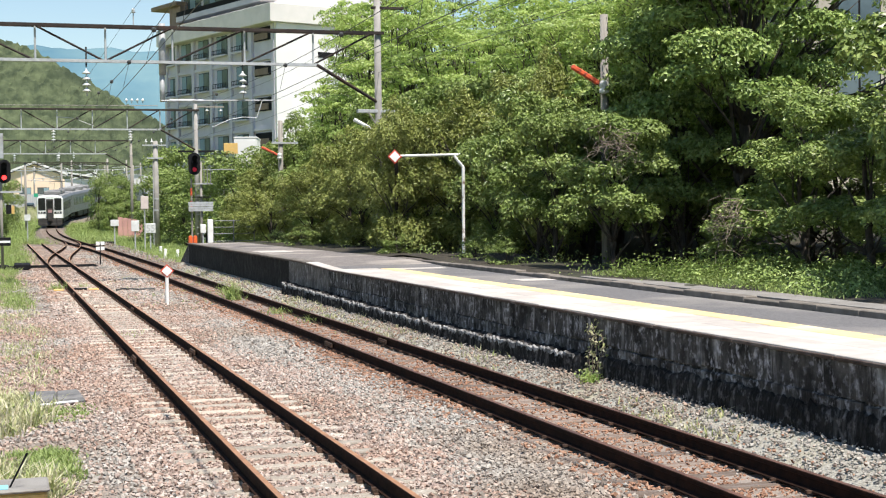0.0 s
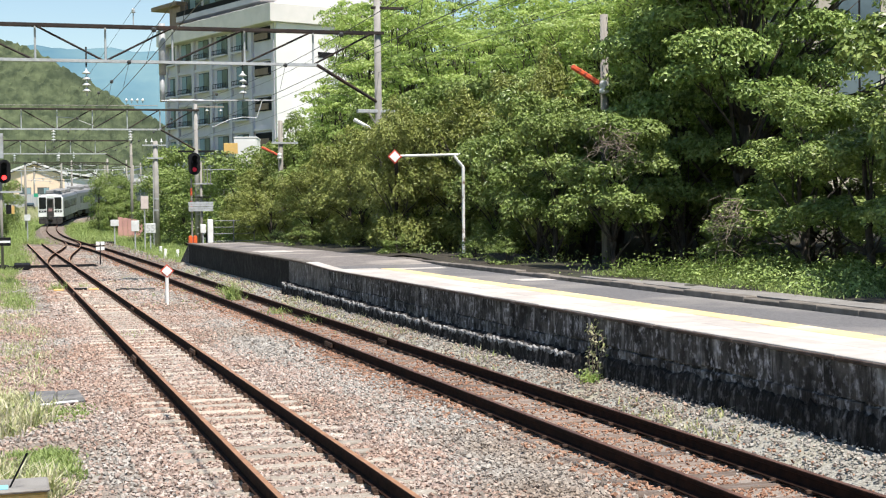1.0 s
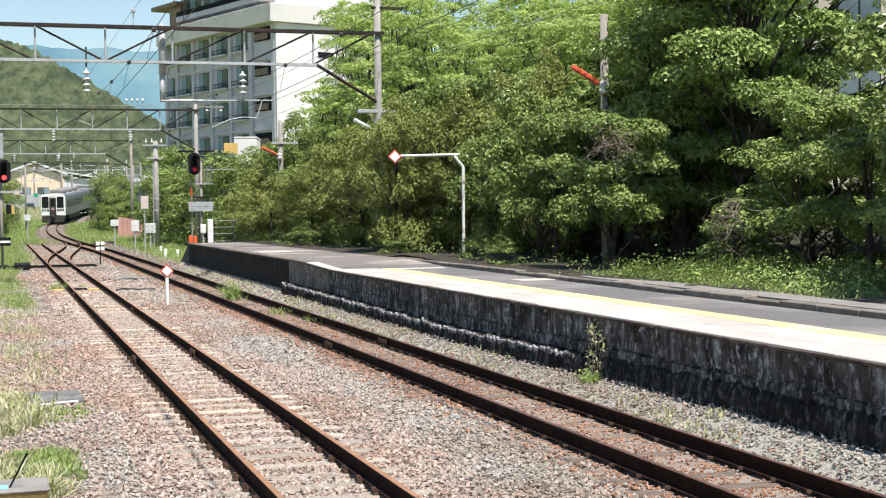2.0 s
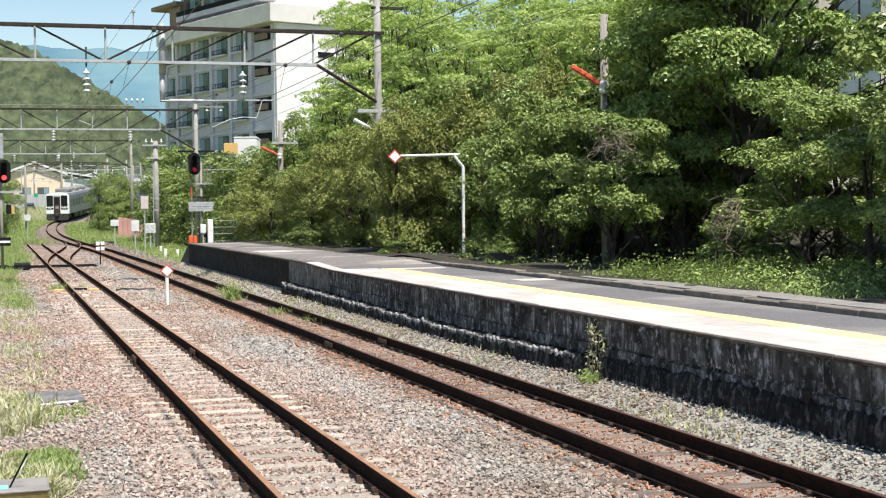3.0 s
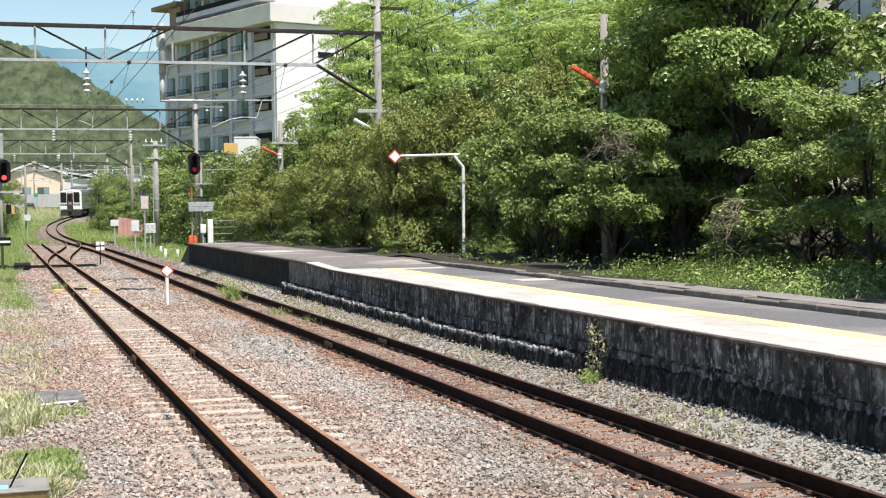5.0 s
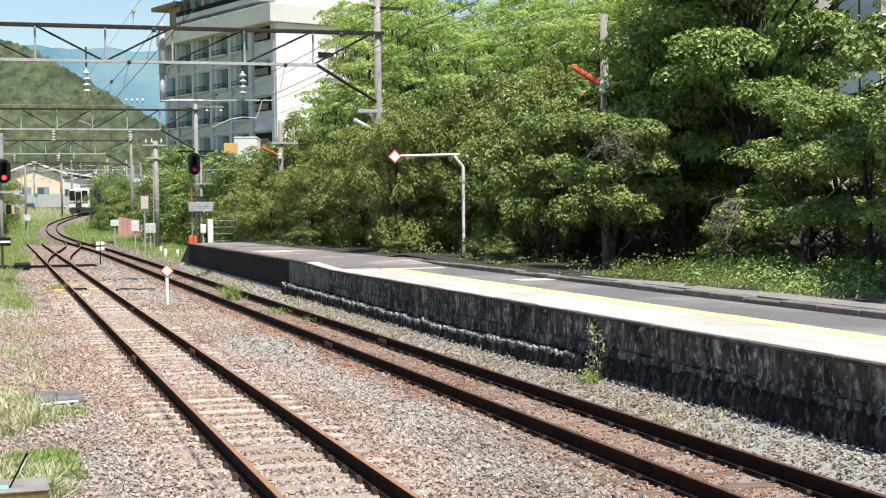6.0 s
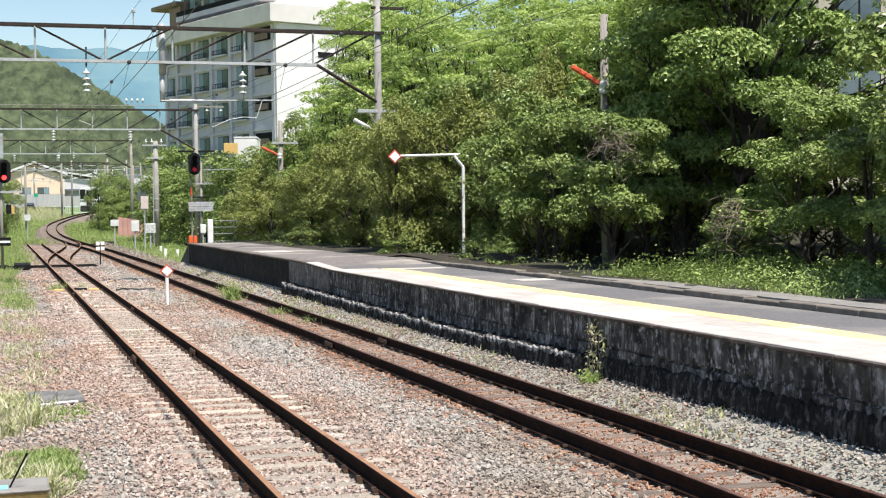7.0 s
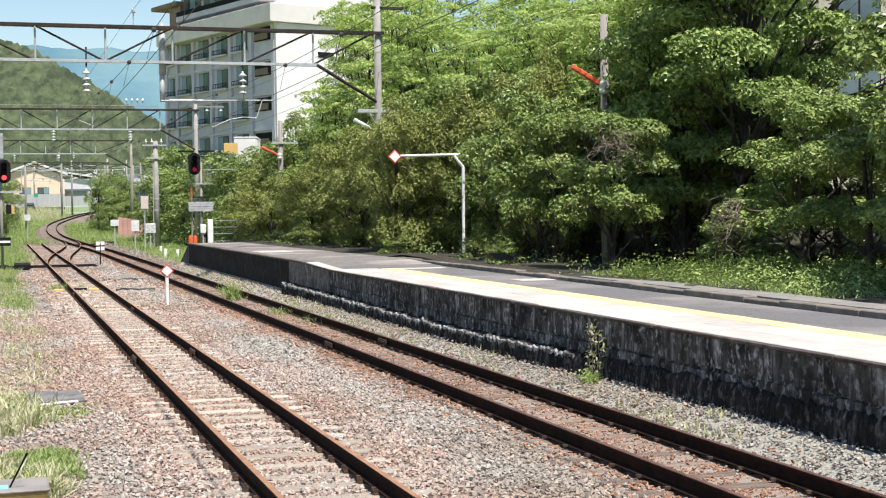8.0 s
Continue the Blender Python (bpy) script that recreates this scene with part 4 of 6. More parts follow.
def build_woods():
    bm = new_bm()
    grid = [[bm.verts.new((x, y, ground_z(x, y) + 0.05 + 0.05 * noise.noise((x * 0.7, y * 0.7, 1)))) for x in np.arange(15.2, 33, 1.3)] for y in np.arange(10, 100, 1.5)]
    for a, b in zip(grid, grid[1:]):
        for i in range(len(a) - 1):
            bm.faces.new((a[i], a[i + 1], b[i + 1], b[i]))
    tagged(part("wood_floor", bm, M_LITTER, smooth=True), "leaf litter under the trees, coloured dark as shade", "ground", kind="structure")
    rnd = random.Random(31)
    labels = {"hedge": "dense olive green evergreen bush reaching the ground behind the platform", "bush": "sunlit leafy green bush reaching the ground", "grove": "mid-green leafy tree with a shaded foot behind the platform",
              "layered": "fresh green broadleaf tree with open layered sprays", "dark": "large dark green spreading tree with long dark limbs", "far": "rounded green tree among the other trees", "shrub": "low green shrub at the foot of the trees"}
    sets = {k: [make_tree(k, 100 + 17 * i + 5 * j, labels[k]) for i in range(n)] for j, (k, n) in enumerate((("hedge", 3), ("bush", 2), ("grove", 3), ("layered", 4), ("dark", 1), ("far", 3), ("shrub", 2)))}
    first = {}
    for kind, x, y, h, r in WOOD:
        src = rnd.choice(sets[kind])
        z = 0.55 if 10.8 < x < 17 and y < 62 else ground_z(x, y)
        m = Matrix.Translation((x, y, z)) @ Matrix.Rotation(0 if kind == "dark" else rnd.uniform(0, 6.28), 4, "Z") @ Matrix.Diagonal((r / 3, r / 3, (h - z) / (12.0 if kind == "layered" else 8.1), 1))
        if src in first:
            copy_thing(src, m)
        else:
            first[src] = m
    for src, m in first.items():
        src.matrix_basis = m
    for trees in sets.values():
        for src in trees:
            if src not in first:
                for o in (*src.children_recursive, src):
                    bpy.data.objects.remove(o)


WOOD = [("hedge", x, y, h, r) for x, y, h, r in (
    (12.2, 65.3, 3.9, 1.9), (13.5, 61.8, 5.1, 2.0), (12.6, 58.4, 4.4, 1.8), (13.5, 55.3, 5.7, 2.1), (13.1, 51.8, 4.7, 1.9), (13.9, 48.8, 6.0, 2.1), (13.1, 46.0, 4.7, 1.7),
    (12.2, 43.4, 6.0, 1.6), (14.4, 78.5, 5.6, 2.3), (15.6, 76.6, 7.6, 2.2), (12.6, 74.0, 4.2, 1.7), (14.0, 43.0, 6.2, 2.0), (14.5, 44.4, 5.5, 1.8), (15.3, 42.0, 6.6, 1.9), (14.4, 40.4, 5.0, 1.5), (15.7, 39.2, 7.2, 1.3))]
# (15.7, 19.4) and (14.1, 16.8) are added out of view to shade bushes and verge.
WOOD += [("grove", x, y, h, r) for x, y, h, r in (
    (14.1, 35.9, 5.7, 1.9), (13.6, 33.9, 4.8, 1.5), (16.0, 33.6, 6.2, 1.8), (13.3, 29.5, 4.7, 1.6), (16.2, 32.0, 5.6, 1.8), (16.4, 26.2, 5.0, 1.8), (15.7, 19.4, 7.6, 2.4), (14.1, 16.8, 6.6, 1.9),
    (17.4, 46.0, 7.4, 2.3), (17.6, 51.5, 7.8, 2.4), (17.6, 57.5, 7.6, 2.4), (17.2, 63.5, 7.6, 2.4))]
WOOD += [("bush", x, y, h, r) for x, y, h, r in (
    (15.2, 24.4, 4.3, 1.9), (15.0, 21.9, 4.3, 1.7), (16.7, 25.6, 4.3, 1.8), (14.4, 18.6, 4.6, 1.8))]
WOOD += [("shrub", x, y, h, r) for x, y, h, r in (
    (14.6, 26.2, 2.6, 0.9), (12.2, 33.6, 1.6, 0.6), (12.3, 36.4, 1.7, 0.6), (11.9, 42.6, 1.7, 0.7), (11.4, 55.0, 1.8, 0.8), (11.2, 59.0, 1.7, 0.8),
    (13.9, 52.4, 1.8, 0.8), (12.9, 58.6, 1.9, 0.9), (11.9, 66.8, 1.5, 0.9))]
WOOD += [("dark", 17.5, 30.8, 10.4, 3.4)]
WOOD += [("layered", x, y, h, r) for x, y, h, r in (
    (16.2, 35.8, 7.6, 2.0), (17.4, 34.0, 8.8, 2.4),
    (23.5, 74.0, 15.0, 3.6), (22.6, 80.0, 15.6, 3.4), (25.0, 66.0, 13.0, 3.8), (20.9, 84.5, 15.2, 3.0), (19.9, 90.5, 9.0, 2.6), (19.3, 82.1, 9.8, 3.0), (19.5, 75.6, 13.0, 3.4), (19.8, 69.2, 12.6, 3.4),
    (19.9, 62.9, 11.2, 3.2), (20.1, 58.0, 10.0, 3.0), (20.2, 53.0, 9.8, 3.0), (19.8, 48.3, 10.0, 3.0), (17.4, 40.2, 8.6, 2.3), (19.4, 39.0, 9.6, 2.6), (21.2, 37.4, 10.4, 3.0), (18.2, 35.4, 9.4, 2.4), (18.5, 32.6, 9.5, 2.1), (16.9, 33.4, 8.5, 1.7), (20.1, 44.0, 10.0, 3.2), (18.4, 40.8, 8.6, 2.4))]
WOOD += [("far", x, y, h, r) for x, y, h, r in (
    # a closed background inside the wood
    (18.6, 22.0, 4.2, 2.4), (19.6, 25.4, 4.6, 2.5), (19.0, 33.5, 5.0, 2.6), (19.4, 36.8, 5.0, 2.6), (18.4, 43.0, 5.0, 2.6), (18.6, 47.5, 4.6, 2.6), (19.2, 54.0, 5.0, 2.8), (19.4, 60.0, 5.0, 2.8), (18.2, 67.0, 5.2, 2.6),
    (18.0, 73.0, 5.4, 2.6), (21.5, 30.0, 5.6, 3.0), (23.0, 41.0, 8.0, 3.4), (24.0, 48.0, 8.6, 3.6),
    (27.7, 60.5, 11.0, 4.5), (27.2, 54.0, 11.0, 4.2), (28.6, 69.6, 10.0, 4.5), (28.8, 79.0, 10.0, 4.0), (27.3, 90.7, 11.0, 4.5), (25.9, 98.6, 10.0, 4.0),
    # beyond the platform end and along the curve
    (10.7, 165, 6.2, 1.5), (12.2, 168, 6.8, 1.9), (13.6, 164, 6.4, 1.9), (11.6, 158, 3.0, 1.4), (13.4, 160, 3.6, 1.8), (12.8, 113.3, 6.0, 3.0), (13.6, 108.9, 5.5, 3.0), (14.5, 104.4, 5.4, 2.8), (15.3, 98.0, 5.4, 2.6), (15.1, 129.3, 8.5, 3.6),
    (17.8, 152, 7.0, 3.0), (14.9, 186, 5.2, 2.2), (12.6, 167.2, 5.0, 2.0), (12.9, 161.7, 5.0, 2.4), (19.4, 170, 7.0, 3.2), (-0.3, 118, 4.0, 1.4), (0.6, 160.6, 6.0, 2.2), (14.9, 91.7, 6.0, 2.6), (16.5, 86.0, 6.4, 2.6),
    (17.6, 101, 5.6, 2.6), (16.0, 79.0, 5.2, 2.4), (16.4, 72.5, 5.4, 2.4))]


def grass_patch(name, spots, per, height, spread, material, label, seed, category="grass"):
    rng = np.random.default_rng(seed)
    c = np.repeat(np.asarray(spots, float), per, axis=0)
    n = len(c)
    p = c.copy()
    p[:, :2] += rng.normal(size=(n, 2)) * spread
    a = rng.uniform(0, 6.28, n)
    side = np.stack([np.cos(a), np.sin(a), np.zeros(n)], 1) * rng.uniform(0.004, 0.011, n)[:, None] * (1 + height)
    lean = rng.normal(size=(n, 3)) * 0.4 + np.array((0, 0, 1))
    lean /= np.linalg.norm(lean, axis=1)[:, None]
    h = (height * rng.uniform(0.35, 1.25, n))[:, None]
    bend = np.stack([np.cos(a + 1.5), np.sin(a + 1.5), np.full(n, -0.35)], 1) * h * rng.uniform(0.1, 0.5, n)[:, None]
    mid = p + lean * h * 0.6
    tip = p + lean * h + bend
    v = np.stack([p - side, p + side, mid + side * 0.8, mid - side * 0.8, tip], 1).reshape(-1, 3)
    i = 5 * np.arange(n)[:, None]
    f = np.concatenate([i + (0, 1, 2), i + (0, 2, 3), i + (3, 2, 4)], 0)
    return tagged(np_mesh(name, v, f, material), label, category, kind="stuff")


def build_grass():
    rng = np.random.default_rng(5)

    def spots(n, x0, x1, y0, y1, z=None):
        xs, ys = rng.uniform(x0, x1, n), rng.uniform(y0, y1, n)
        return [(x, y, (ground_z(x, y) if z is None else z) - 0.01) for x, y in zip(xs, ys) if noise.noise((x * 0.6, y * 0.35, 8)) > -0.12]
    grass_patch("dry_grass", spots(170, -0.3, 0.5, 13, 20), 24, 0.3, 0.09, M_DRY, "pale dry grass beside the ballast", 1)
    grass_patch("green_grass", [(x, y, -0.22) for x, y in zip(rng.uniform(0.1, 0.62, 70), rng.uniform(14.0, 15.6, 70))], 70, 0.13, 0.07, M_GRASS, "short green grass tuft beside the ballast", 2)
    grass_patch("green_grass", [(x, y, -0.21) for x, y in zip(rng.uniform(0.35, 1.05, 40), rng.uniform(18.0, 19.3, 40))], 40, 0.07, 0.07, M_GRASS, "low green grass by the stone slab", 12)
    grass_patch("dry_grass", spots(420, -0.6, 0.75, 20, 52), 16, 0.17, 0.13, M_DRY, "pale dry grass beside the ballast", 3)
    grass_patch("green_grass", spots(120, -0.5, 0.6, 38, 66), 40, 0.3, 0.15, M_GRASS, "green grass beside the track", 4)
    grass_patch("green_grass", spots(1300, -1.2, 1.4, 70, 136), 18, 0.42, 0.25, M_GRASS, "tall green grass beside the track", 5)
    grass_patch("green_grass", spots(1500, 8.2, 12.4, 66, 128), 10, 0.4, 0.3, M_GRASS, "green grass bank beside the platform end", 6)
    grass_patch("green_grass", [s for s in spots(4200, 5.5, 16, 112, 190) if s[0] > float(np.interp(s[1], [p.y for p in LINE], [p.x for p in LINE])) + 1.15], 14, 0.75, 0.3, M_GRASS, "tall grass beside the curve", 7)
    grass_patch("dry_grass", [s for s in spots(2600, -1, 9, 118, 200) if s[0] < float(np.interp(s[1], [p.y for p in LINE], [p.x for p in LINE])) - 1.5], 11, 0.6, 0.4, M_GRASS, "green grass beside the curve", 8)
    grass_patch("dry_grass", [s for s in spots(900, 1.5, 9, 196, 234) if s[0] < float(np.interp(s[1], [p.y for p in LINE], [p.x for p in LINE])) - 1.9], 9, 1.0, 0.4, M_DRY, "tall pale reeds beside the curve", 9)
    # weeds between the rails and along the platform
    for i, (x, y, h, n, sp) in enumerate(((6.35, 40.4, 0.55, 150, 0.13), (6.75, 34.5, 0.2, 120, 0.35), (6.95, 31.5, 0.2, 90, 0.35), (1.75, 48.5, 0.3, 90, 0.15), (2.75, 50, 0.2, 30, 0.1), (7.0, 44, 0.25, 110, 0.5),
                                     (7.35, 28, 0.14, 120, 0.3), (7.35, 21, 0.12, 90, 0.25), (2.5, 30, 0.08, 40, 0.3), (5.9, 18.3, 0.06, 24, 0.05))):
        grass_patch("weeds", [(x, y, -0.18)], n, h, sp, M_GRASS, "green weeds growing in the ballast", 20 + i, "weeds")
    fringe = [(x, y, -0.2 + 0.4 * max(0, x - 7.0)) for x, y in zip(rng.uniform(7.0, 7.66, 300), rng.uniform(13, 58, 300)) if noise.noise((3.0, y * 0.5, x)) > -0.1 * (y > 24)]
    grass_patch("weeds", fringe, 12, 0.11, 0.1, M_DRY, "yellowish weeds along the platform footing", 60, "weeds")
    grass_patch("weeds", [(x, y, -0.2) for x, y in zip(rng.uniform(3.6, 7.4, 60), rng.uniform(36, 64, 60))], 10, 0.1, 0.15, M_GRASS, "sparse green weeds in the far ballast", 61, "weeds")
    # undergrowth behind the kerb
    sp = [(x, y, PZ + 0.05) for x, y in zip(rng.uniform(11.6, 13.9, 260), rng.uniform(18.4, 26.5, 260)) if x > back_x(y) + 0.75 and noise.noise((x * 1.1, y * 0.8, 9)) > -0.22]
    v, f = leaf_cloud([(a, b, c + 0.08 + 0.4 * max(0, noise.noise((a * 0.9, b * 0.7, 0)) + 0.15 * (a - 12))) for a, b, c in sp], 56, 0.17, 0.055, rng, 0.6, 0.5, 0.8, heart=(13, 21, -2))
    tagged(np_mesh("undergrowth", v, f, M_LEAF[3]), "low bright green undergrowth behind the kerb", "undergrowth", kind="stuff")
    sp = [(x, y, top_z(y) + 0.05) for x, y in zip(rng.uniform(11.3, 15, 80), rng.uniform(24, 66, 80)) if x > back_x(y) + 0.35]
    v, f = leaf_cloud([(a, b, c + 0.08) for a, b, c in sp], 30, 0.2, 0.06, rng, 0.6, 0.5, 0.7, heart=(13, 45, -2))
    tagged(np_mesh("undergrowth", v, f, M_LEAF[1]), "low dark undergrowth under the trees", "undergrowth", kind="stuff")
    grass_patch("green_grass", [(x, y, PZ + 0.05) for x, y in zip(rng.uniform(11.7, 13.6, 150), rng.uniform(18.0, 27.5, 150)) if x > back_x(y) + 0.7], 34, 0.13, 0.14, M_GRASS, "bright grass among the undergrowth behind the kerb", 70)
    # creeper on the platform face
    cr = thing("creeper", "pale green creeper climbing the platform face", "climbing plant")
    bm = new_bm()
    rnd = random.Random(3)
    stems = []
    for k in range(4):
        pts = [(PX - 0.15, 17.45 + 0.1 * k, 0.0)]
        for j in range(7):
            pts.append((PX - 0.16 + (0.12 if j > 2 else 0) * 0.6, pts[-1][1] + rnd.uniform(-0.05, 0.05), pts[-1][2] + rnd.uniform(0.06, 0.14)))
        stems += pts
        pipe(bm, pts, 0.008, 5, 0.003)
    part("stem", bm, M_TWIG, cr)
    v, f = leaf_cloud(stems, 8, 0.035, 0.05, rng, 0.6, 0.3, 1.0, heart=(9, 17.6, 0))
    np_mesh("foliage", v, f, M_DRY, cr)
    low = [(PX - 0.2, 17.6 + rng.uniform(-0.2, 0.2), 0.06) for _ in range(14)]
    v, f = leaf_cloud(low, 16, 0.06, 0.06, rng, 0.6, 0.5, 0.8, heart=(9, 17.6, 0))
    np_mesh("low_foliage", v, f, M_LEAF[0], cr)
    # dry hanging vines in front of the wood
    for x, y, z0, z1, n in ((12.2, 27.0, 3.0, 3.9, 26), (13.5, 24.3, 1.3, 2.4, 26)):
        bm = new_bm()
        for _ in range(n):
            a = Vector((x + rnd.uniform(-0.25, 0.25), y + rnd.uniform(-0.35, 0.35), z1 + rnd.uniform(-0.3, 0.2)))
            pts = [a]
            for j in range(6):
                pts.append(pts[-1] + Vector((rnd.uniform(-0.2, 0.2), rnd.uniform(-0.3, 0.3), -(z1 - z0) / 6 * rnd.uniform(-0.2, 1.3))))
            pipe(bm, pts, 0.008, 4, 0.003)
        tagged(part("dry_vines", bm, M_TWIG), "tangle of dry brown vines hanging in the trees", "vines", kind="stuff")


# ---- overhead line ----
def insulator(parent, top, n=4, step=0.2, r=0.15):
    bm = new_bm()
    x, y, z = top
    prof = [(0.03, 0.0)]
    for k in range(n):
        c = -step * (k + 0.7)
        prof += [(0.03, c + 0.08), (0.06, c + 0.06), (r, c - 0.01), (r * 0.9, c - 0.03), (0.03, c - 0.03)]
    prof.append((0.03, -step * (n + 0.6)))
    lathe(bm, prof[::-1], 12, Matrix.Translation((x, y, z)))
    return part("insulator", bm, M_PORC, parent, "stack of white porcelain insulator discs", smooth=True)


def gantry(y, x_pole, x_end, z_top, z_bot, nodes, pole_r, z_base, z_head, label, brace=True, members=0.05, lean="dadadada"):
    g = thing("catenary_gantry", label, "catenary gantry", Matrix.Translation((0, y, 0)), group="gantries over the tracks")
    bm = tube(new_bm(), (x_pole, 0, z_base), (x_pole, 0, z_head), pole_r * 1.15, pole_r, 14)
    part("pole", bm, M_POLE if pole_r > 0.12 else M_WOODPOLE, g, smooth=True)
    bm = new_bm()
    w = 0.16
    for sy in (-w, w):
        box(bm, (x_end, sy - members, z_top - members), (x_pole + 0.2, sy + members, z_top + members))
    part("top_chord", bm, M_BEAMTOP, g, "rust-stained top chord")
    bm = new_bm()
    box(bm, (x_end, -0.09, z_bot - members), (x_pole - 2.2, 0.09, z_bot + members))
    part("bottom_chord", bm, M_GALV, g)
    for i, (a, b) in enumerate(zip(nodes, nodes[1:])):
        up = lean[i] == "d"
        bm = tube(new_bm(), (a, 0, z_top if up else z_bot), (b, 0, z_bot if up else z_top), members * 0.8, n=6)
        part("diagonal", bm, M_BEAMTOP, g)
    for x in nodes[1:-1]:
        bm = tube(new_bm(), (x + 0.03, 0, z_bot), (x + 0.03, 0, z_top), members * 0.75, n=6)
        part("upright", bm, M_GALV, g)
    if brace:
        bm = tube(new_bm(), (x_pole - 2.3, -0.05, z_bot), (x_pole, -0.05, z_bot - 1.35), members * 1.3, n=6)
        part("knee_brace", bm, M_BEAMTOP, g)
    return g


def build_overhead():
    g = gantry(50.5, 13.4, -6.0, 8.82, 7.62, [-3.6, -1.3, 1.25, 3.6, 5.9, 8.45, 10.95, 13.2], 0.125, -0.3, 10.6, "grey steel truss gantry with rusty top chord over the tracks", lean="dddaaaa")
    # dropper bracket at the middle
    bm = tube(new_bm(), (5.6, 0.25, 7.2), (5.6, 0.25, 9.0), 0.125, n=12)
    tube(bm, (5.58, 0.25, 6.25), (5.58, 0.25, 7.2), 0.09, n=12)
    part("drop_tube", bm, M_GALV, g, "galvanised drop tube", smooth=True)
    bm = tube(new_bm(), (5.5, 0.1, 6.28), (9.5, 0.1, 6.33), 0.026, n=8)
    tube(bm, (5.8, 0.1, 6.285), (7.0, 0.1, 6.29), 0.06, n=8)
    part("registration_arm", bm, M_GALV, g, "pale horizontal arm")
    bm = pipe(new_bm(), [(7.3, 0.1, 5.35), (7.9, 0.1, 5.62), (8.4, 0.1, 5.72), (8.9, 0.1, 5.7)], 0.02, 6)
    tube(bm, (8.9, 0.1, 5.7), (9.1, 0.1, 6.3), 0.02, n=6)
    part("pull_off_arm", bm, M_GALV, g)
    for x in (2.97, 8.4):
        bm = tube(new_bm(), (x, 0, 7.4), (x, 0, 8.1), 0.03, n=6)
        part("hanger_rod", bm, M_DARK, g)
        insulator(g, (x, 0, 7.35), 4, 0.205, 0.15)
    bm = box(new_bm(), (12.6, -0.12, 5.9), (14.1, 0.12, 6.02), 0.01)
    part("cross_arm", bm, M_GALV, g)
    bm = tube(new_bm(), (12.45, -0.1, 5.65), (13.1, -0.1, 5.3), 0.07, n=8)
    tube(bm, (13.1, -0.1, 5.3), (13.12, -0.1, 4.9), 0.09, n=8)
    part("cable_head", bm, M_WHITE, g, "white cable termination")
    bm = tube(new_bm(), (13.4, -0.1, 5.3), (13.0, -0.1, 5.9), 0.03, n=6)
    tube(bm, (13.4, -0.1, 5.3), (13.8, -0.1, 5.9), 0.03, n=6)
    lathe(bm, [(0.02, 0), (0.14, 0.02), (0.15, 0.2), (0.05, 0.26)], 10, Matrix.Translation((13.4, -0.22, 5.15)))
    part("bracket", bm, M_WOODPOLE, g)
    bm = box(new_bm(), (13.2, -0.1, 9.72), (14.4, 0.1, 9.8))
    part("upper_arm", bm, M_BEAMTOP, g)

    g = gantry(93.8, 12.45, -5.0, 9.0, 7.72, [-3, -0.8, 1.4, 3.6, 5.8, 8.0, 10.1, 12.3], 0.13, -0.3, 9.4, "grey steel truss gantry over the station throat", members=0.05, lean="dddaaaa")
    for x in (3.4, 8.2):
        insulator(g, (x, 0, 7.7), 4, 0.18, 0.14)
    bm = pipe(new_bm(), [(3.6, 0.1, 8.5), (4.6, 0.1, 8.45), (5.9, 0.1, 7.95)], 0.03, 6)
    part("pull_off_arm", bm, M_GALV, g)
    bm = box(new_bm(), (12.5, -0.1, 9.18), (14.3, 0.1, 9.28))
    tube(bm, (-4, 0, 9.22), (10.0, 0, 9.27), 0.025, n=6)
    part("upper_arm", bm, M_WOODPOLE, g)
    for k in range(4):
        insulator(g, (8.0 + 0.35 * k, 0, 9.75), 1, 0.2, 0.12)
    for x in (13.2, 14.1):
        insulator(g, (x, 0, 9.2), 1, 0.3, 0.14)

    g = gantry(133.8, 11.75, -4.0, 8.95, 7.75, [-2.5, -0.3, 1.9, 4.1, 6.3, 8.5, 11.6], 0.12, -1.4, 9.6, "far grey steel truss gantry over the line", members=0.05)
    for x in (1.4, 5.2):
        insulator(g, (x, 0, 7.7), 3, 0.2, 0.15)
    g = gantry(174.5, 12.5, 1.0, 8.3, 7.4, [2.9, 5.0, 7.2, 9.4, 12.3], 0.12, 0.2, 8.8, "distant steel gantry at the curve", members=0.05)
    for x in (6.9, 8.6):
        insulator(g, (x, 0, 9.6), 3, 0.25, 0.16)
    for x, z, s in ((-1.5, 8.6, 1), (3.0, 7.7, -1), (7.4, 7.7, 1)):
        bm = pipe(new_bm(), [(x, 0.1, z), (x + 0.5 * s, 0.1, z - 0.1), (x + 0.6 * s, 0.1, z - 0.6), (x + 0.2 * s, 0.1, z - 1.0)], 0.045, 6)
        part("hook_arm", bm, M_PORC, g, "white curved arm")
    for x in (3.6, 5.4, 9.0):
        part("pull_off_arm", pipe(new_bm(), [(x, 0.1, 7.4), (x + 0.9, 0.1, 7.2), (x + 2.2, 0.1, 6.7)], 0.035, 6), M_GALV, g)
    g = gantry(207, 17.5, 4.5, 9.2, 8.4, [6, 8.5, 11, 13.5, 17.3], 0.11, 1.0, 9.8, "distant steel gantry beyond the curve", members=0.045)
    for x in (9.2, 13.0, 15.5):
        insulator(g, (x, 0, 8.4), 3, 0.2, 0.15)
        part("pull_off_arm", pipe(new_bm(), [(x, 0.1, 7.6), (x + 0.8, 0.1, 7.5), (x + 1.8, 0.1, 7.0)], 0.035, 6), M_GALV, g)
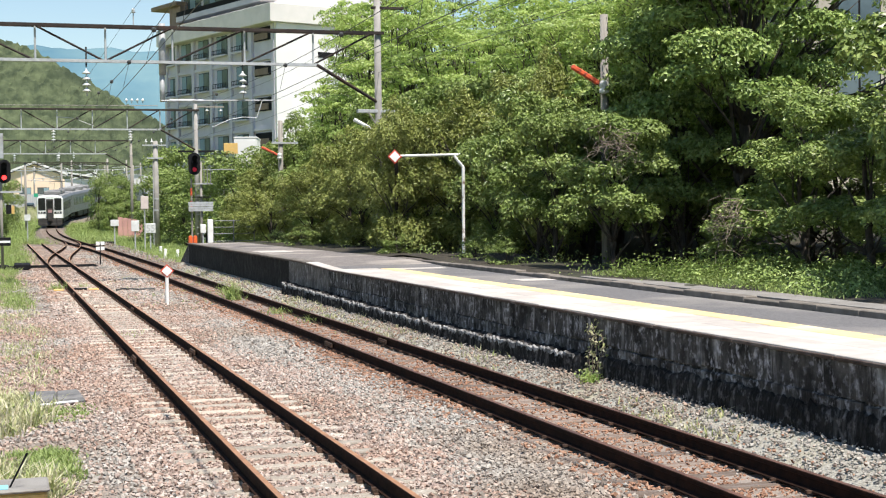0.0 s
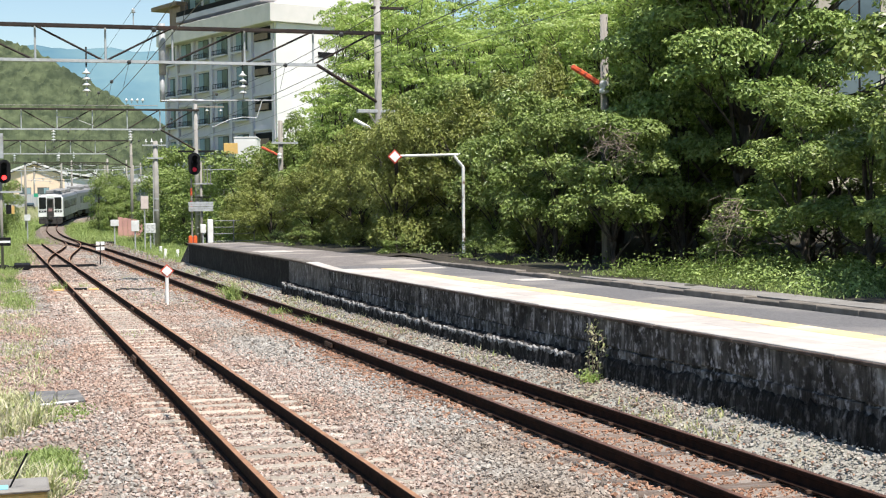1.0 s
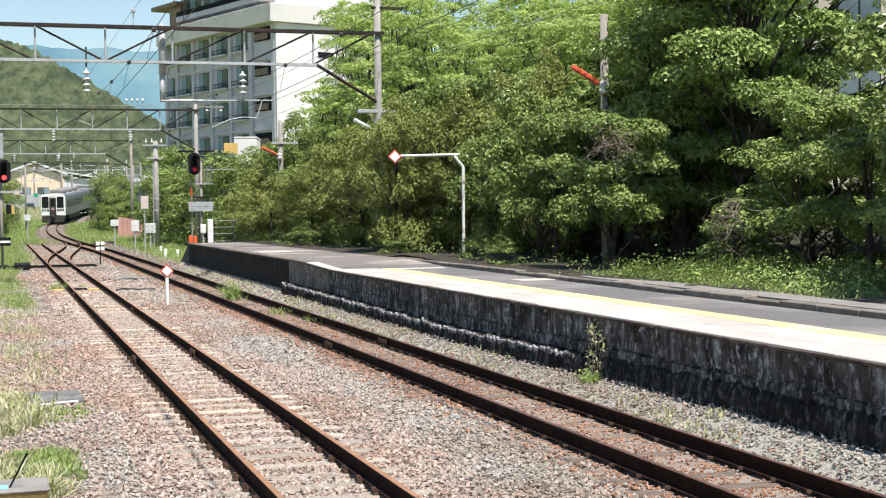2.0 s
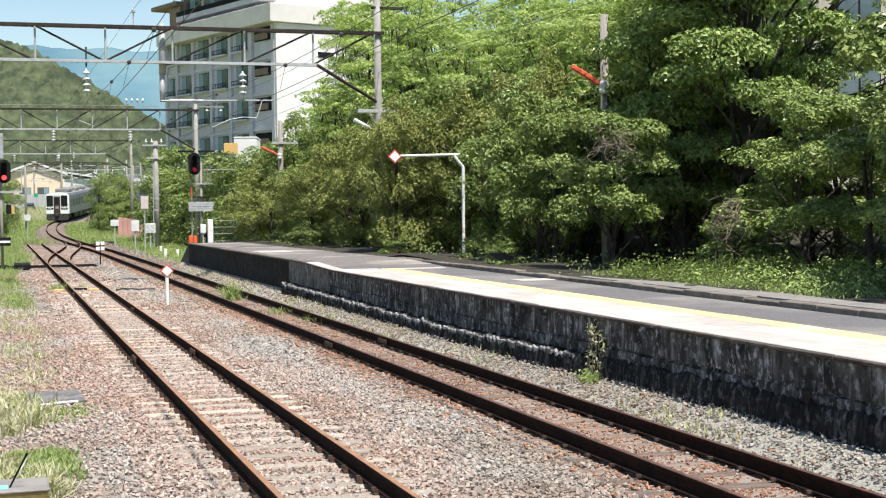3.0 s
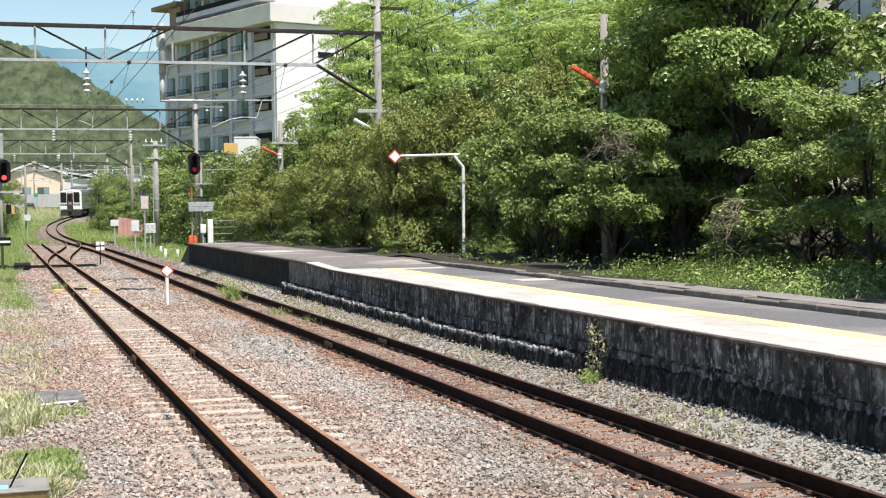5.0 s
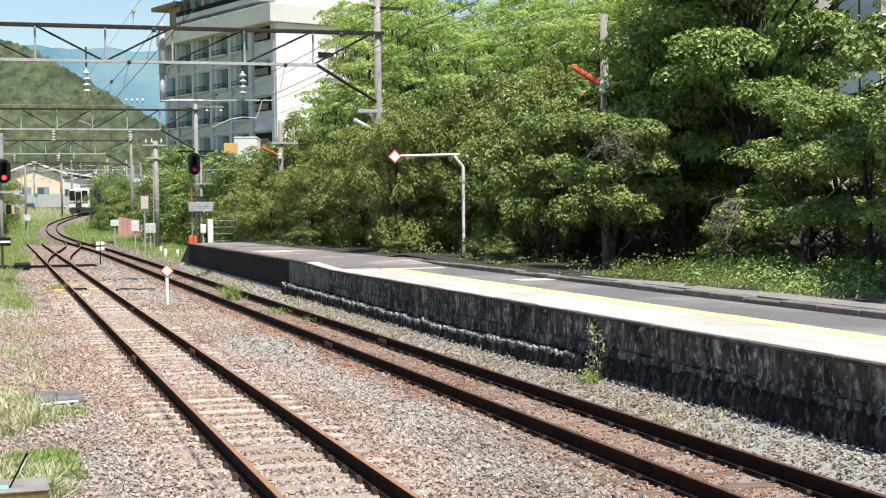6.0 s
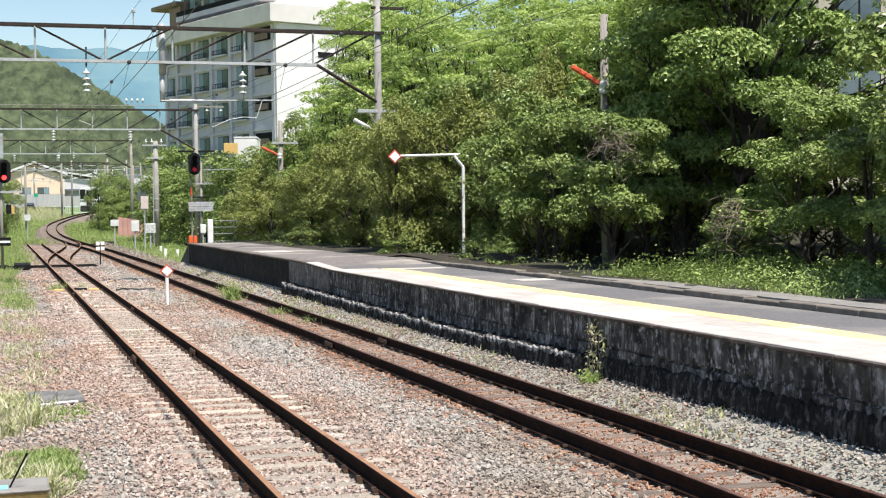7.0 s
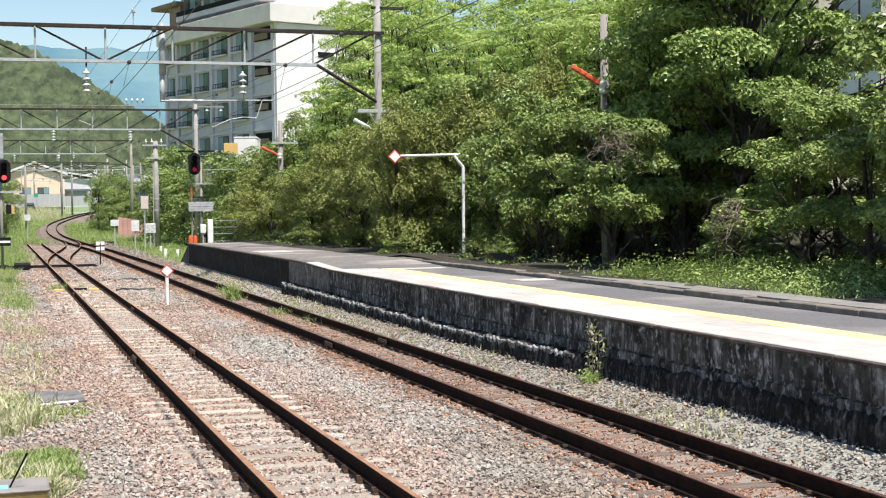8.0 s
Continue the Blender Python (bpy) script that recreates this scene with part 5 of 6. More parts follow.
    # distant line poles beyond the curve
    for i, (x, y, z0, z1, arm) in enumerate(((3.0, 174.5, 0.3, 8.3, 3.0), (8.4, 205, 1.5, 9.4, -3.2), (10.2, 214, 2.0, 10.0, 3.5), (15.5, 222, 2.2, 9.5, -3.5), (5.5, 240, 2.0, 10, 4.0), (21, 236, 2.5, 10, -4), (24, 255, 3, 11, -5))):
        t = thing("line_pole", "distant grey line pole with steel bracket arms", "pole", Matrix.Translation((x, y, 0)), group="distant poles")
        part("shaft", tube(new_bm(), (0, 0, z0 - 0.5), (0, 0, z1), 0.15, 0.12, 8), M_WOODPOLE, t, smooth=True)
        for dz in (0.6, 2.0):
            part("bracket_arm", tube(new_bm(), (0, 0, z1 - dz), (arm, 0, z1 - dz - 0.2), 0.04, n=6), M_GALV, t)
            insulator(t, (arm * 0.35, 0, z1 - dz + 0.1), 3, 0.16, 0.12)
        part("stay", tube(new_bm(), (0, 0, z1 - 0.3), (arm * 0.8, 0, z1 - 1.7), 0.025, n=6), M_WOODPOLE, t)
    # the wires
    spans = ((9.0, 50.5), (50.5, 93.8), (93.8, 133.8), (133.8, 174.5))

    def wire(name, pts, r, label):
        return tagged(part(name, pipe(new_bm(), pts, r, 5), M_DARK), label, "wire", "overhead wires")
    for cx0 in (TRACK_L, TRACK_R):
        for a, b in spans:
            if cx0 == TRACK_L and a > 130:
                continue
            w = thing("overhead_wire", "dark overhead contact wire hung from a sagging carrier wire", "wire", group="overhead wires")
            st = 0.22 if a in (50.5, 133.8) else -0.22
            up, low = [], []
            for k in range(15):
                t = k / 14
                y = a + (b - a) * t
                x = cx0 + (float(np.interp(y, [p.y for p in LINE], [p.x for p in LINE])) - TRACK_R if cx0 == TRACK_R else -0.0012 * y)
                off = st * (1 - 2 * t)
                zz = max(0, y - 140) * 0.02
                up.append(Vector((x + off + 0.15, y, 6.3 - 2.2 * t * (1 - t) + zz)))
                low.append(Vector((x + off, y, 5.14 + zz)))
            part("carrier_wire", pipe(new_bm(), up, 0.007, 5), M_DARK, w)
            part("contact_wire", pipe(new_bm(), low, 0.007, 5), M_DARK, w)
            for k in range(2, 13, 2):
                part("dropper", tube(new_bm(), low[k], up[k], 0.005, n=4), M_DARK, w)
                bm = new_bm()
                bmesh.ops.create_uvsphere(bm, u_segments=8, v_segments=6, radius=0.05, matrix=Matrix.Translation(up[k]))
                part("clamp", bm, M_DARK, w)
    for x, z in ((13.4, 7.5), (13.3, 8.2), (14.1, 9.7)):
        wire("feeder_wire", [(x, 4 + 10 * k, z - 0.35 * math.sin(math.pi * ((4 + 10 * k - 9) / 41.5 % 1))) for k in range(14)], 0.008, "dark feeder wire along the pole line")
    wire("feeder_wire", [(4.6 - 0.05 * k, 50.5 + 8.35 * k, 9.45 + 0.1 * k - 0.5 * math.sin(math.pi * k / 10)) for k in range(11)], 0.008, "dark feeder wire over the tracks")
    wire("feeder_wire", [(4.6 + 0.05 * k, 50.5 - 4 * k, 9.45 + 0.04 * k - 0.3 * math.sin(math.pi * k / 10)) for k in range(11)], 0.008, "dark feeder wire over the tracks")
    for x, y, z in ((4.6, 50.5, 9.42),):
        post = thing("pin_insulator", "white pin insulator on top of the gantry", "insulator", Matrix.Translation((x, y, z)))
        part("pin", tube(new_bm(), (0, 0, -0.6), (0, 0, 0), 0.02, n=6), M_GALV, post)
        part("porcelain", lathe(new_bm(), [(0.03, -0.1), (0.085, -0.08), (0.04, -0.03), (0.07, 0.0), (0.03, 0.06)], 10), M_PORC, post, smooth=True)

    # separate poles
    p = thing("concrete_pole", "thick grey concrete pole with cross arms beside the track", "pole", Matrix.Translation((10.5, 100.6, 0)))
    part("shaft", tube(new_bm(), (0.05, 0, -0.6), (0, 0, 7.3), 0.2, 0.175, 14), M_POLE, p, smooth=True)
    bm = box(new_bm(), (-0.9, -0.25, 6.95), (0.75, -0.15, 7.05))
    box(bm, (-0.6, -0.25, 6.05), (0.5, -0.15, 6.15))
    part("cross_arm", bm, M_GALV, p)
    for x in (-0.65, -0.25, 0.4):
        insulator(p, (x, -0.2, 7.45), 1, 0.3, 0.1)
    for z in (3.2, 2.4):
        part("band", lathe(new_bm(), [(0.21, z), (0.21, z + 0.12)], 14), M_GALV, p)
    part("conduit", tube(new_bm(), (-0.21, -0.06, 0), (-0.19, -0.06, 5.9), 0.03, n=6), M_GALV, p)

    for x, y, z0, z1, cover, cz, arm, r in ((14.95, 33.6, 0.4, 7.3, (-0.95, 5.95, -0.2, 5.52), 5.4, None, 0.1), (14.3, 74.2, 0.0, 7.1, (-1.05, 5.7, -0.2, 5.3), 5.2, 5.87, 0.125)):
        p = thing("utility_pole", "grey concrete pole among the trees with an orange-red covered arm", "pole", Matrix.Translation((x, y, 0)), group="poles among the trees")
        part("shaft", tube(new_bm(), (0, 0, z0), (0, 0, z1), r * 1.1, r, 14), M_WOODPOLE, p, smooth=True)
        a, b = Vector((cover[0], -0.1, cover[1])), Vector((cover[2], -0.1, cover[3]))
        q = Matrix.Translation((a + b) / 2) @ (b - a).to_track_quat("X", "Z").to_matrix().to_4x4()
        L = (b - a).length / 2
        part("arm_cover", box(new_bm(), (-L, -0.06, -0.065), (L, 0.06, 0.065), 0.03, q), M_ORANGERED, p, "orange-red tube cover")
        bm = lathe(new_bm(), [(0.05, 0), (0.13, 0.02), (0.13, 0.12), (0.08, 0.14), (0.12, 0.18), (0.12, 0.3), (0.04, 0.34)], 10, Matrix.Translation((-0.1, -0.2, cz - 0.15)))
        part("insulator", bm, M_PORC, p, smooth=True)
        if arm:
            part("cross_arm", box(new_bm(), (-0.5, -0.2, arm), (0.9, -0.1, arm + 0.1)), M_GALV, p)


# ---- buildings and hills ----
def window_unit(parent, x, y, z, w, h, axis, depth=0.12, rail_bar=True, panes=2, curtain=True):
    """A window in a wall plane; axis 'y': the wall runs along y and faces -x; 'x': along x, faces -y."""
    def bx(u0, u1, d0, d1, z0, z1, bm):
        if axis == "y":
            return box(bm, (x + d0, y + u0, z + z0), (x + d1, y + u1, z + z1))
        return box(bm, (x + u0, y + d0, z + z0), (x + u1, y + d1, z + z1))
    win = part("window", bx(0, w, -0.02, 0.10, 0, h, new_bm()), M_BLACK, parent)
    for k in range(panes):
        part("pane", bx(w / panes * k + 0.05, w / panes * (k + 1) - 0.05, -0.035, -0.022, 0.06, h - 0.06, new_bm()), M_CURTAIN if curtain and k == 1 else M_GLASS, win)
    if rail_bar:
        bm = bx(-0.25, w + 0.25, -0.42, -0.38, 0.1, 0.14, new_bm())
        bx(-0.25, w + 0.25, -0.42, -0.38, 0.42, 0.47, bm)
        for k in range(9):
            u = -0.25 + (w + 0.5) * k / 8
            bx(u - 0.02, u + 0.02, -0.41, -0.39, 0.0, 0.45, bm)
        part("balcony_rail", bm, M_BLACK, win)
        part("sill", bx(-0.3, w + 0.3, -0.45, 0.0, -0.14, 0.0, new_bm()), M_HOTEL, win)
    return win


M_PARAPET = mat("pale_parapet_render", (0.64, 0.6, 0.57), (0.58, 0.55, 0.52), 0.8, 0.9, c3=(0.5, 0.47, 0.44), scale3=0.4)


def build_hotel():
    h = thing("hotel", "tall grey and white concrete hotel with rows of windows", "building", Matrix.Translation((22.7, 120.1, 0)) @ Matrix.Rotation(radians(18.6), 4, "Z"))
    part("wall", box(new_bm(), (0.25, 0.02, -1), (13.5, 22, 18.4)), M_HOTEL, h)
    # Whiter than the long side: part of its sunlight is in the colour.
    part("end_wall", box(new_bm(), (0.05, -0.3, -1), (13.6, 0.0, 18.4)), M_HOTELW, h, "end wall, coloured whiter as the sunlit side")
    # piers and floor bands give the long side its relief
    for t in (0.3, 4.3, 8.2, 12.0, 15.7, 19.2, 21.6):
        part("pier", box(new_bm(), (0.0, t - 0.25, -1), (0.245, t + 0.25, 18.38)), M_HOTEL, h)
    for k in range(6):
        part("floor_band", box(new_bm(), (0.08, 0.56, 3.2 + 3.05 * k), (0.24, 21.3, 3.45 + 3.05 * k)), M_HOTEL, h)
    for k in range(5):
        z = 4.35 + 3.05 * k
        for t in (5.2, 9.0, 12.75, 16.4, 19.6):
            window_unit(h, 0.25, t, z, 2.1 if t < 19 else 1.5, 1.75, "y")
    for k in range(5):
        z = 4.9 + 3.05 * k
        # Closed black box: the dark inside of the opening is put in as colour.
        op = part("stair_opening", box(new_bm(), (0.12, 0.9, z), (0.245, 3.7, z + 1.15)), M_BLACK, h)
        part("brown_panel", box(new_bm(), (0.1, 1.3, z + 0.1), (0.118, 3.7, z + 0.65)), M_SOFFIT, op)
    for z in (6.5, 9.6, 12.5, 15.6):
        part("louvre", box(new_bm(), (4.2, -0.34, z), (5.8, -0.302, z + 0.5)), M_BLACK, h)
    # projecting parapet and the upper storey
    part("parapet", box(new_bm(), (-0.7, -0.7, 18.42), (14.2, 22.1, 20.0), 0.03), M_PARAPET, h, "broad white parapet band")
    part("upper_wall", box(new_bm(), (1.5, 2.5, 20.0), (13, 21, 24.5)), M_HOTEL, h)
    for t in (4.0, 8.2, 12.4, 16.6):
        window_unit(h, 1.5, t, 21.3, 3.7, 2.4, "y", rail_bar=False, panes=3)
    part("glass_corner", box(new_bm(), (1.46, 2.46, 21.2), (2.4, 3.9, 23.8)), M_GLASS, h)
    part("upper_rail", box(new_bm(), (0.2, 1.9, 21.1), (0.25, 19.4, 21.55)), M_BLACK, h)
    part("upper_slab", box(new_bm(), (0.2, 1.8, 20.6), (1.5, 19.5, 21.1), 0.03), M_HOTEL, h)
    part("eave", box(new_bm(), (-0.6, 1.0, 24.5), (14, 24.5, 25.0), 0.05), M_SOFFIT, h, "brown eave")
    part("side_eave", box(new_bm(), (0.2, 19.5, 22.3), (10, 25.2, 22.7), 0.05), M_SOFFIT, h)
    part("slanted_stair", box(new_bm(), (0.6, 19.4, 20.0), (6, 21.8, 22.3), 0.05), M_SOFFIT, h)
    # low white annex and a sign board before it
    a = thing("annex", "small white flat-roofed annex beside the hotel", "building", Matrix.Translation((17.2, 108, 0)) @ Matrix.Rotation(radians(-14), 4, "Z"))
    part("wall", box(new_bm(), (0, 0, -1), (1.75, 4, 7.9), 0.03), M_HOTELW, a)
    part("roof_edge", box(new_bm(), (-0.03, -0.03, 7.9), (1.78, 4.05, 8.0), 0.01), M_HOTELW, a)
    s = thing("signboard", "plain orange-yellow board on dark posts", "sign", Matrix.Translation((16.2, 106.5, 0)))
    part("board", box(new_bm(), (0, 0, 6.65), (1.05, 0.1, 7.45), 0.01), M_YPAINT, s)
    for x in (0.1, 0.9):
        part("post", tube(new_bm(), (x, 0.15, -1), (x, 0.15, 7.4), 0.05, n=6), M_BLACK, s)
    part("dark_bar", box(new_bm(), (-3.4, 0.02, 6.75), (0.0, 0.1, 6.9)), M_BLACK, s)
    # beige block behind the trees
    b = thing("apartment_block", "beige building behind the trees with dark window strips", "building", Matrix.Translation((33.5, 53.5, 0)) @ Matrix.Rotation(radians(-8), 4, "Z"))
    part("wall", box(new_bm(), (0, 0, 0), (16, 14, 14)), M_BEIGE, b)
    for k in range(4):
        part("floor_band", box(new_bm(), (-0.2, -0.25, 2.9 + 3 * k), (16.2, 0.0, 3.2 + 3 * k)), M_BEIGE, b)
        for j in range(4):
            window_unit(b, 1.2 + 3.7 * j, 0, 0.9 + 3 * k, 2.0, 1.6, "x", rail_bar=False, curtain=False)
    b = thing("rear_block", "grey-white building partly hidden by trees", "building", Matrix.Translation((38, 112, 0)) @ Matrix.Rotation(radians(12), 4, "Z"))
    part("wall", box(new_bm(), (0, 0, 0), (22, 12, 15)), M_HOTEL, b)
    part("roof_edge", box(new_bm(), (-0.4, -0.5, 15), (22.4, 12.4, 15.5)), M_HOTELW, b)
    for k in range(4):
        for j in range(5):
            window_unit(b, 1.5 + 4 * j, 0, 2 + 3.1 * k, 2.2, 1.5, "x", rail_bar=False)


M_BEIGE = mat("beige_render", (0.4, 0.36, 0.31), (0.35, 0.31, 0.27), 1.0, 0.9, c3=(0.38, 0.32, 0.25), scale3=0.4)
M_PEACH = mat("peach_render", (0.78, 0.6, 0.45), (0.72, 0.55, 0.42), 1.0, 0.9, c3=(0.66, 0.52, 0.41), scale3=0.4)
M_SHEET = mat("grey_sheet_fence", (0.42, 0.42, 0.42), (0.34, 0.34, 0.35), 2, 0.7, stretch=(6, 6, 0.3))
M_ROOFW = mat("pale_metal_roof", (0.74, 0.72, 0.71), (0.6, 0.585, 0.575), 1.2, 0.5)
M_GREENSIGN = mat("green_sign", (0.02, 0.30, 0.17), (0.02, 0.26, 0.15), 5, 0.5)
M_BLUEROOF = mat("blue_grey_roof", (0.14, 0.16, 0.22), (0.1, 0.12, 0.16), 2, 0.6)


def build_far_houses():
    o = thing("orange_building", "peach-coloured building with a pale gable roof", "building", Matrix.Translation((1.2, 245, 0)) @ Matrix.Rotation(radians(-3), 4, "Z"))
    part("wall", box(new_bm(), (0, 0, 1), (8.6, 12, 8.7)), M_PEACH, o)
    bm = new_bm()
    for x0, z0, x1, z1 in ((-0.8, 8.6, 4.5, 10.6), (4.5, 10.6, 9.8, 8.6)):
        vs = [bm.verts.new(c) for c in ((x0, -0.7, z0), (x1, -0.7, z1), (x1, 13, z1), (x0, 13, z0), (x0, -0.7, z0 + 0.35), (x1, -0.7, z1 + 0.35), (x1, 13, z1 + 0.35), (x0, 13, z0 + 0.35))]
        for q in ((0, 1, 2, 3), (7, 6, 5, 4), (0, 4, 5, 1), (3, 2, 6, 7), (0, 3, 7, 4), (1, 5, 6, 2)):
            bm.faces.new([vs[k] for k in q])
    part("roof", bm, M_ROOFW, o)
    bm = new_bm()
    a = [bm.verts.new(c) for c in ((0, 0, 8.7), (8.6, 0, 8.7), (4.4, 0, 10.5))]
    b = [bm.verts.new(c) for c in ((0, 0.3, 8.7), (8.6, 0.3, 8.7), (4.4, 0.3, 10.5))]
    bm.faces.new(a)
    bm.faces.new(b[::-1])
    for i in range(3):
        bm.faces.new((a[i], b[i], b[(i + 1) % 3], a[(i + 1) % 3]))
    part("gable", bm, M_PEACH, o)
    for x in (2.0, 4.9):
        window_unit(o, x, 0, 5.5, 1.9, 1.1, "x", rail_bar=False)
    part("annex_wall", box(new_bm(), (8.7, 1.0, 1), (13.0, 8, 6.0)), M_SHEET, o)
    part("annex_roof", box(new_bm(), (8.3, 0.6, 6.0), (13.4, 8.4, 6.3)), M_BLUEROOF, o)
    part("corner_post", box(new_bm(), (8.7, -0.4, 1), (9.3, 0.2, 8.0)), M_PEACH, o)
    f = thing("sheet_fence", "grey corrugated sheet fence below the building", "fence", Matrix.Translation((0.6, 238, 0)))
    for k in range(24):
        part("sheet", box(new_bm(), (k * 0.4, 0.03 * (k % 2), 3.3), (k * 0.4 + 0.38, 0.06 + 0.03 * (k % 2), 5.4)), M_SHEET, f)
    part("base_wall", box(new_bm(), (0, 0.1, 1.6), (9.6, 0.3, 3.3)), M_KERB, f)
    sg = thing("green_sign", "small green square sign board", "sign", Matrix.Translation((5.3, 236, 0)))
    part("board", box(new_bm(), (0, 0, 4.95), (0.65, 0.06, 5.5)), M_GREENSIGN, sg)
    part("post", tube(new_bm(), (0.4, 0.1, 2), (0.4, 0.1, 5.6), 0.05, n=6), M_GALV, sg)
    v = thing("dark_car", "small dark car parked by the fence", "car", Matrix.Translation((4.6, 236.5, 2.5)))
    bm = box(new_bm(), (-0.9, -1.6, 0.3), (0.9, 1.6, 0.95), 0.12)
    part("body", bm, M_BLACK, v)
    part("cabin", box(new_bm(), (-0.75, -1.0, 0.95), (0.75, 1.1, 1.5), 0.15), M_GLASS, v)
    for x, y in ((-0.85, -1), (0.85, -1), (-0.85, 1), (0.85, 1)):
        part("wheel", tube(new_bm(), (x - 0.1, y, 0.3), (x + 0.1, y, 0.3), 0.3, n=12), M_DARK, v)
    # low warehouse roofs further off
    for x, y, z, w, d, hh, roofm in ((-3, 290, 3, 22, 14, 7.5, M_ROOFW), (24, 300, 4, 14, 10, 7.5, M_BLUEROOF), (14, 320, 4, 12, 10, 6.5, M_ROOFW), (21, 268, 3.5, 7, 7, 2.4, M_BLUEROOF)):
        t = thing("house", "distant house with a low roof", "house", Matrix.Translation((x, y, z - 1.5)), group="distant houses")
        part("wall", box(new_bm(), (0, 0, 0), (w, d, hh)), M_SHEET if hh < 3 else M_HOTEL, t)
        bm = new_bm()
        pr = [(-0.8, -0.02), (w / 2, 1.9), (w + 0.8, -0.02), (w + 0.8, 0.25), (w / 2, 2.2), (-0.8, 0.25)]
        a = [bm.verts.new((x2, -0.8, hh + z2)) for x2, z2 in pr]
        b = [bm.verts.new((x2, d + 0.8, hh + z2)) for x2, z2 in pr]
        bm.faces.new(a[::-1])
        bm.faces.new(b)
        for i in range(6):
            bm.faces.new((a[i], a[(i + 1) % 6], b[(i + 1) % 6], b[i]))
        part("roof", bm, roofm, t)
        for j in range(max(1, int(w / 4))):
            window_unit(t, 1 + 4 * j, 0, hh * 0.55, 1.6, 1.2, "x", rail_bar=False)
    # pale green railing at the level crossing
    r = thing("crossing_railing", "pale blue-green railing at the road crossing", "railing", Matrix.Translation((9.3, 222, 0)))
    for k in range(16):
        part("bar", tube(new_bm(), (k * 0.3, 0, 2.0), (k * 0.3, 0, 3.3), 0.04, n=5), M_PALEG, r)
    for z in (2.3, 3.3):
        part("rail", tube(new_bm(), (0, 0, z), (4.5, 0, z), 0.05, n=5), M_PALEG, r)


M_PALEG = mat("pale_green_paint", (0.5, 0.65, 0.62), (0.45, 0.6, 0.58), 4, 0.6)
M_HILL = mat("forested_slope", (0.06, 0.09, 0.04), (0.085, 0.12, 0.05), 0.06, 0.95, 0, 1.0, 0.3, c3=(0.07, 0.10, 0.05), scale3=0.012, use_world=True)
# Air haze over the far ridge is put into this blue base colour.
M_FARHILL = mat("haze_blue_mountain", (0.085, 0.165, 0.21), (0.14, 0.225, 0.245), 0.012, 1.0, 0, 0.5, 0.05, c3=(0.07, 0.14, 0.185), scale3=0.004, use_world=True, spec=0.0, third=0.2)


def build_hills():
    def ridge(name, x0, x1, y0, y1, nx, ny, height, rough, material, label):
        bm = new_bm()
        grid = []
        for j in range(ny + 1):
            row = []
            for i in range(nx + 1):
                x, y = x0 + (x1 - x0) * i / nx, y0 + (y1 - y0) * j / ny
                z = height(x, y)
                if z > -3:
                    z += rough * (noise.noise((x * 0.02, y * 0.02, 0)) * 2 + noise.noise((x * 0.09, y * 0.09, 3)) + 0.6 * abs(noise.noise((x * 0.25, y * 0.25, 7))))
                row.append(bm.verts.new((x, y, z)))
            grid.append(row)
        for a, b in zip(grid, grid[1:]):
            for i in range(nx):
                bm.faces.new((a[i], a[i + 1], b[i + 1], b[i]))
        tagged(part(name, bm, material, smooth=True), label, "hill", kind="structure")

    def h1(x, y):
        # steep wooded spur falling from the left to the valley floor
        e = 60 - 0.64 * max(x, -110) - 3
        return min(e, (y - 390) * 0.75) if y < 600 else e - (y - 600) * 0.1
    ridge("wooded_hill", -420, 130, 370, 800, 120, 100, h1, 3.0, M_HILL, "steep green wooded hillside above the valley")

    def h2(x, y):
        return 26 * max(0, 1 - abs(x - 60) / 120) * max(0, min(1, (y - 480) / 120)) - 3
    ridge("low_wooded_hill", -80, 260, 460, 720, 80, 60, h2, 3.0, M_HILL, "low wooded rise at the end of the valley")

    def h3(x, y):
        c = (y - 1750) / 350
        return 196 * (1 - 1.36 * c * c) + 8 * noise.noise((x * 0.006, 0, 2)) - 0.03 * max(0, x - 120)
    ridge("far_mountain", -1600, 1800, 1450, 1770, 120, 16, h3, 5.0, M_FARHILL, "far mountain ridge coloured blue as haze")

    # canopy of tree crowns on the near slope: one lumpy sheet
    nx, ny = 300, 220
    bm = new_bm()
    grid = []
    for j in range(ny + 1):
        row = []
        for i in range(nx + 1):
            x, y = -30 + 140 * i / nx, 388 + 120 * j / ny
            e = max(h1(x, y), h2(x, y))
            d = noise.voronoi((x / 3.0, y / 3.0, 0.0))[0][0]
            d2 = noise.voronoi((x / 1.2 + 7, y / 1.2, 3.0))[0][0]
            row.append(bm.verts.new((x, y, e + 1.5 + 2.6 * (0.6 - d) + 1.2 * (0.5 - d2) + 3.0 * noise.noise((x * 0.05, y * 0.05, 2)))))
        grid.append(row)
    for a, b in zip(grid, grid[1:]):
        for i in range(nx):
            bm.faces.new((a[i], a[i + 1], b[i + 1], b[i]))
    tagged(part("hillside_wood", bm, M_HILLTREES), "mixed green tree crowns covering the hillside", "wood", kind="stuff")


# Dark noise tone holds shadows between crowns as well as darker foliage.
M_HILLTREES = mat("hillside_crowns", (0.042, 0.055, 0.032), (0.095, 0.115, 0.062), 0.3, 0.95, 0, 1.0, 0.9, c3=(0.04, 0.052, 0.032), scale3=0.035, use_world=True, spec=0.1, third=0.14)


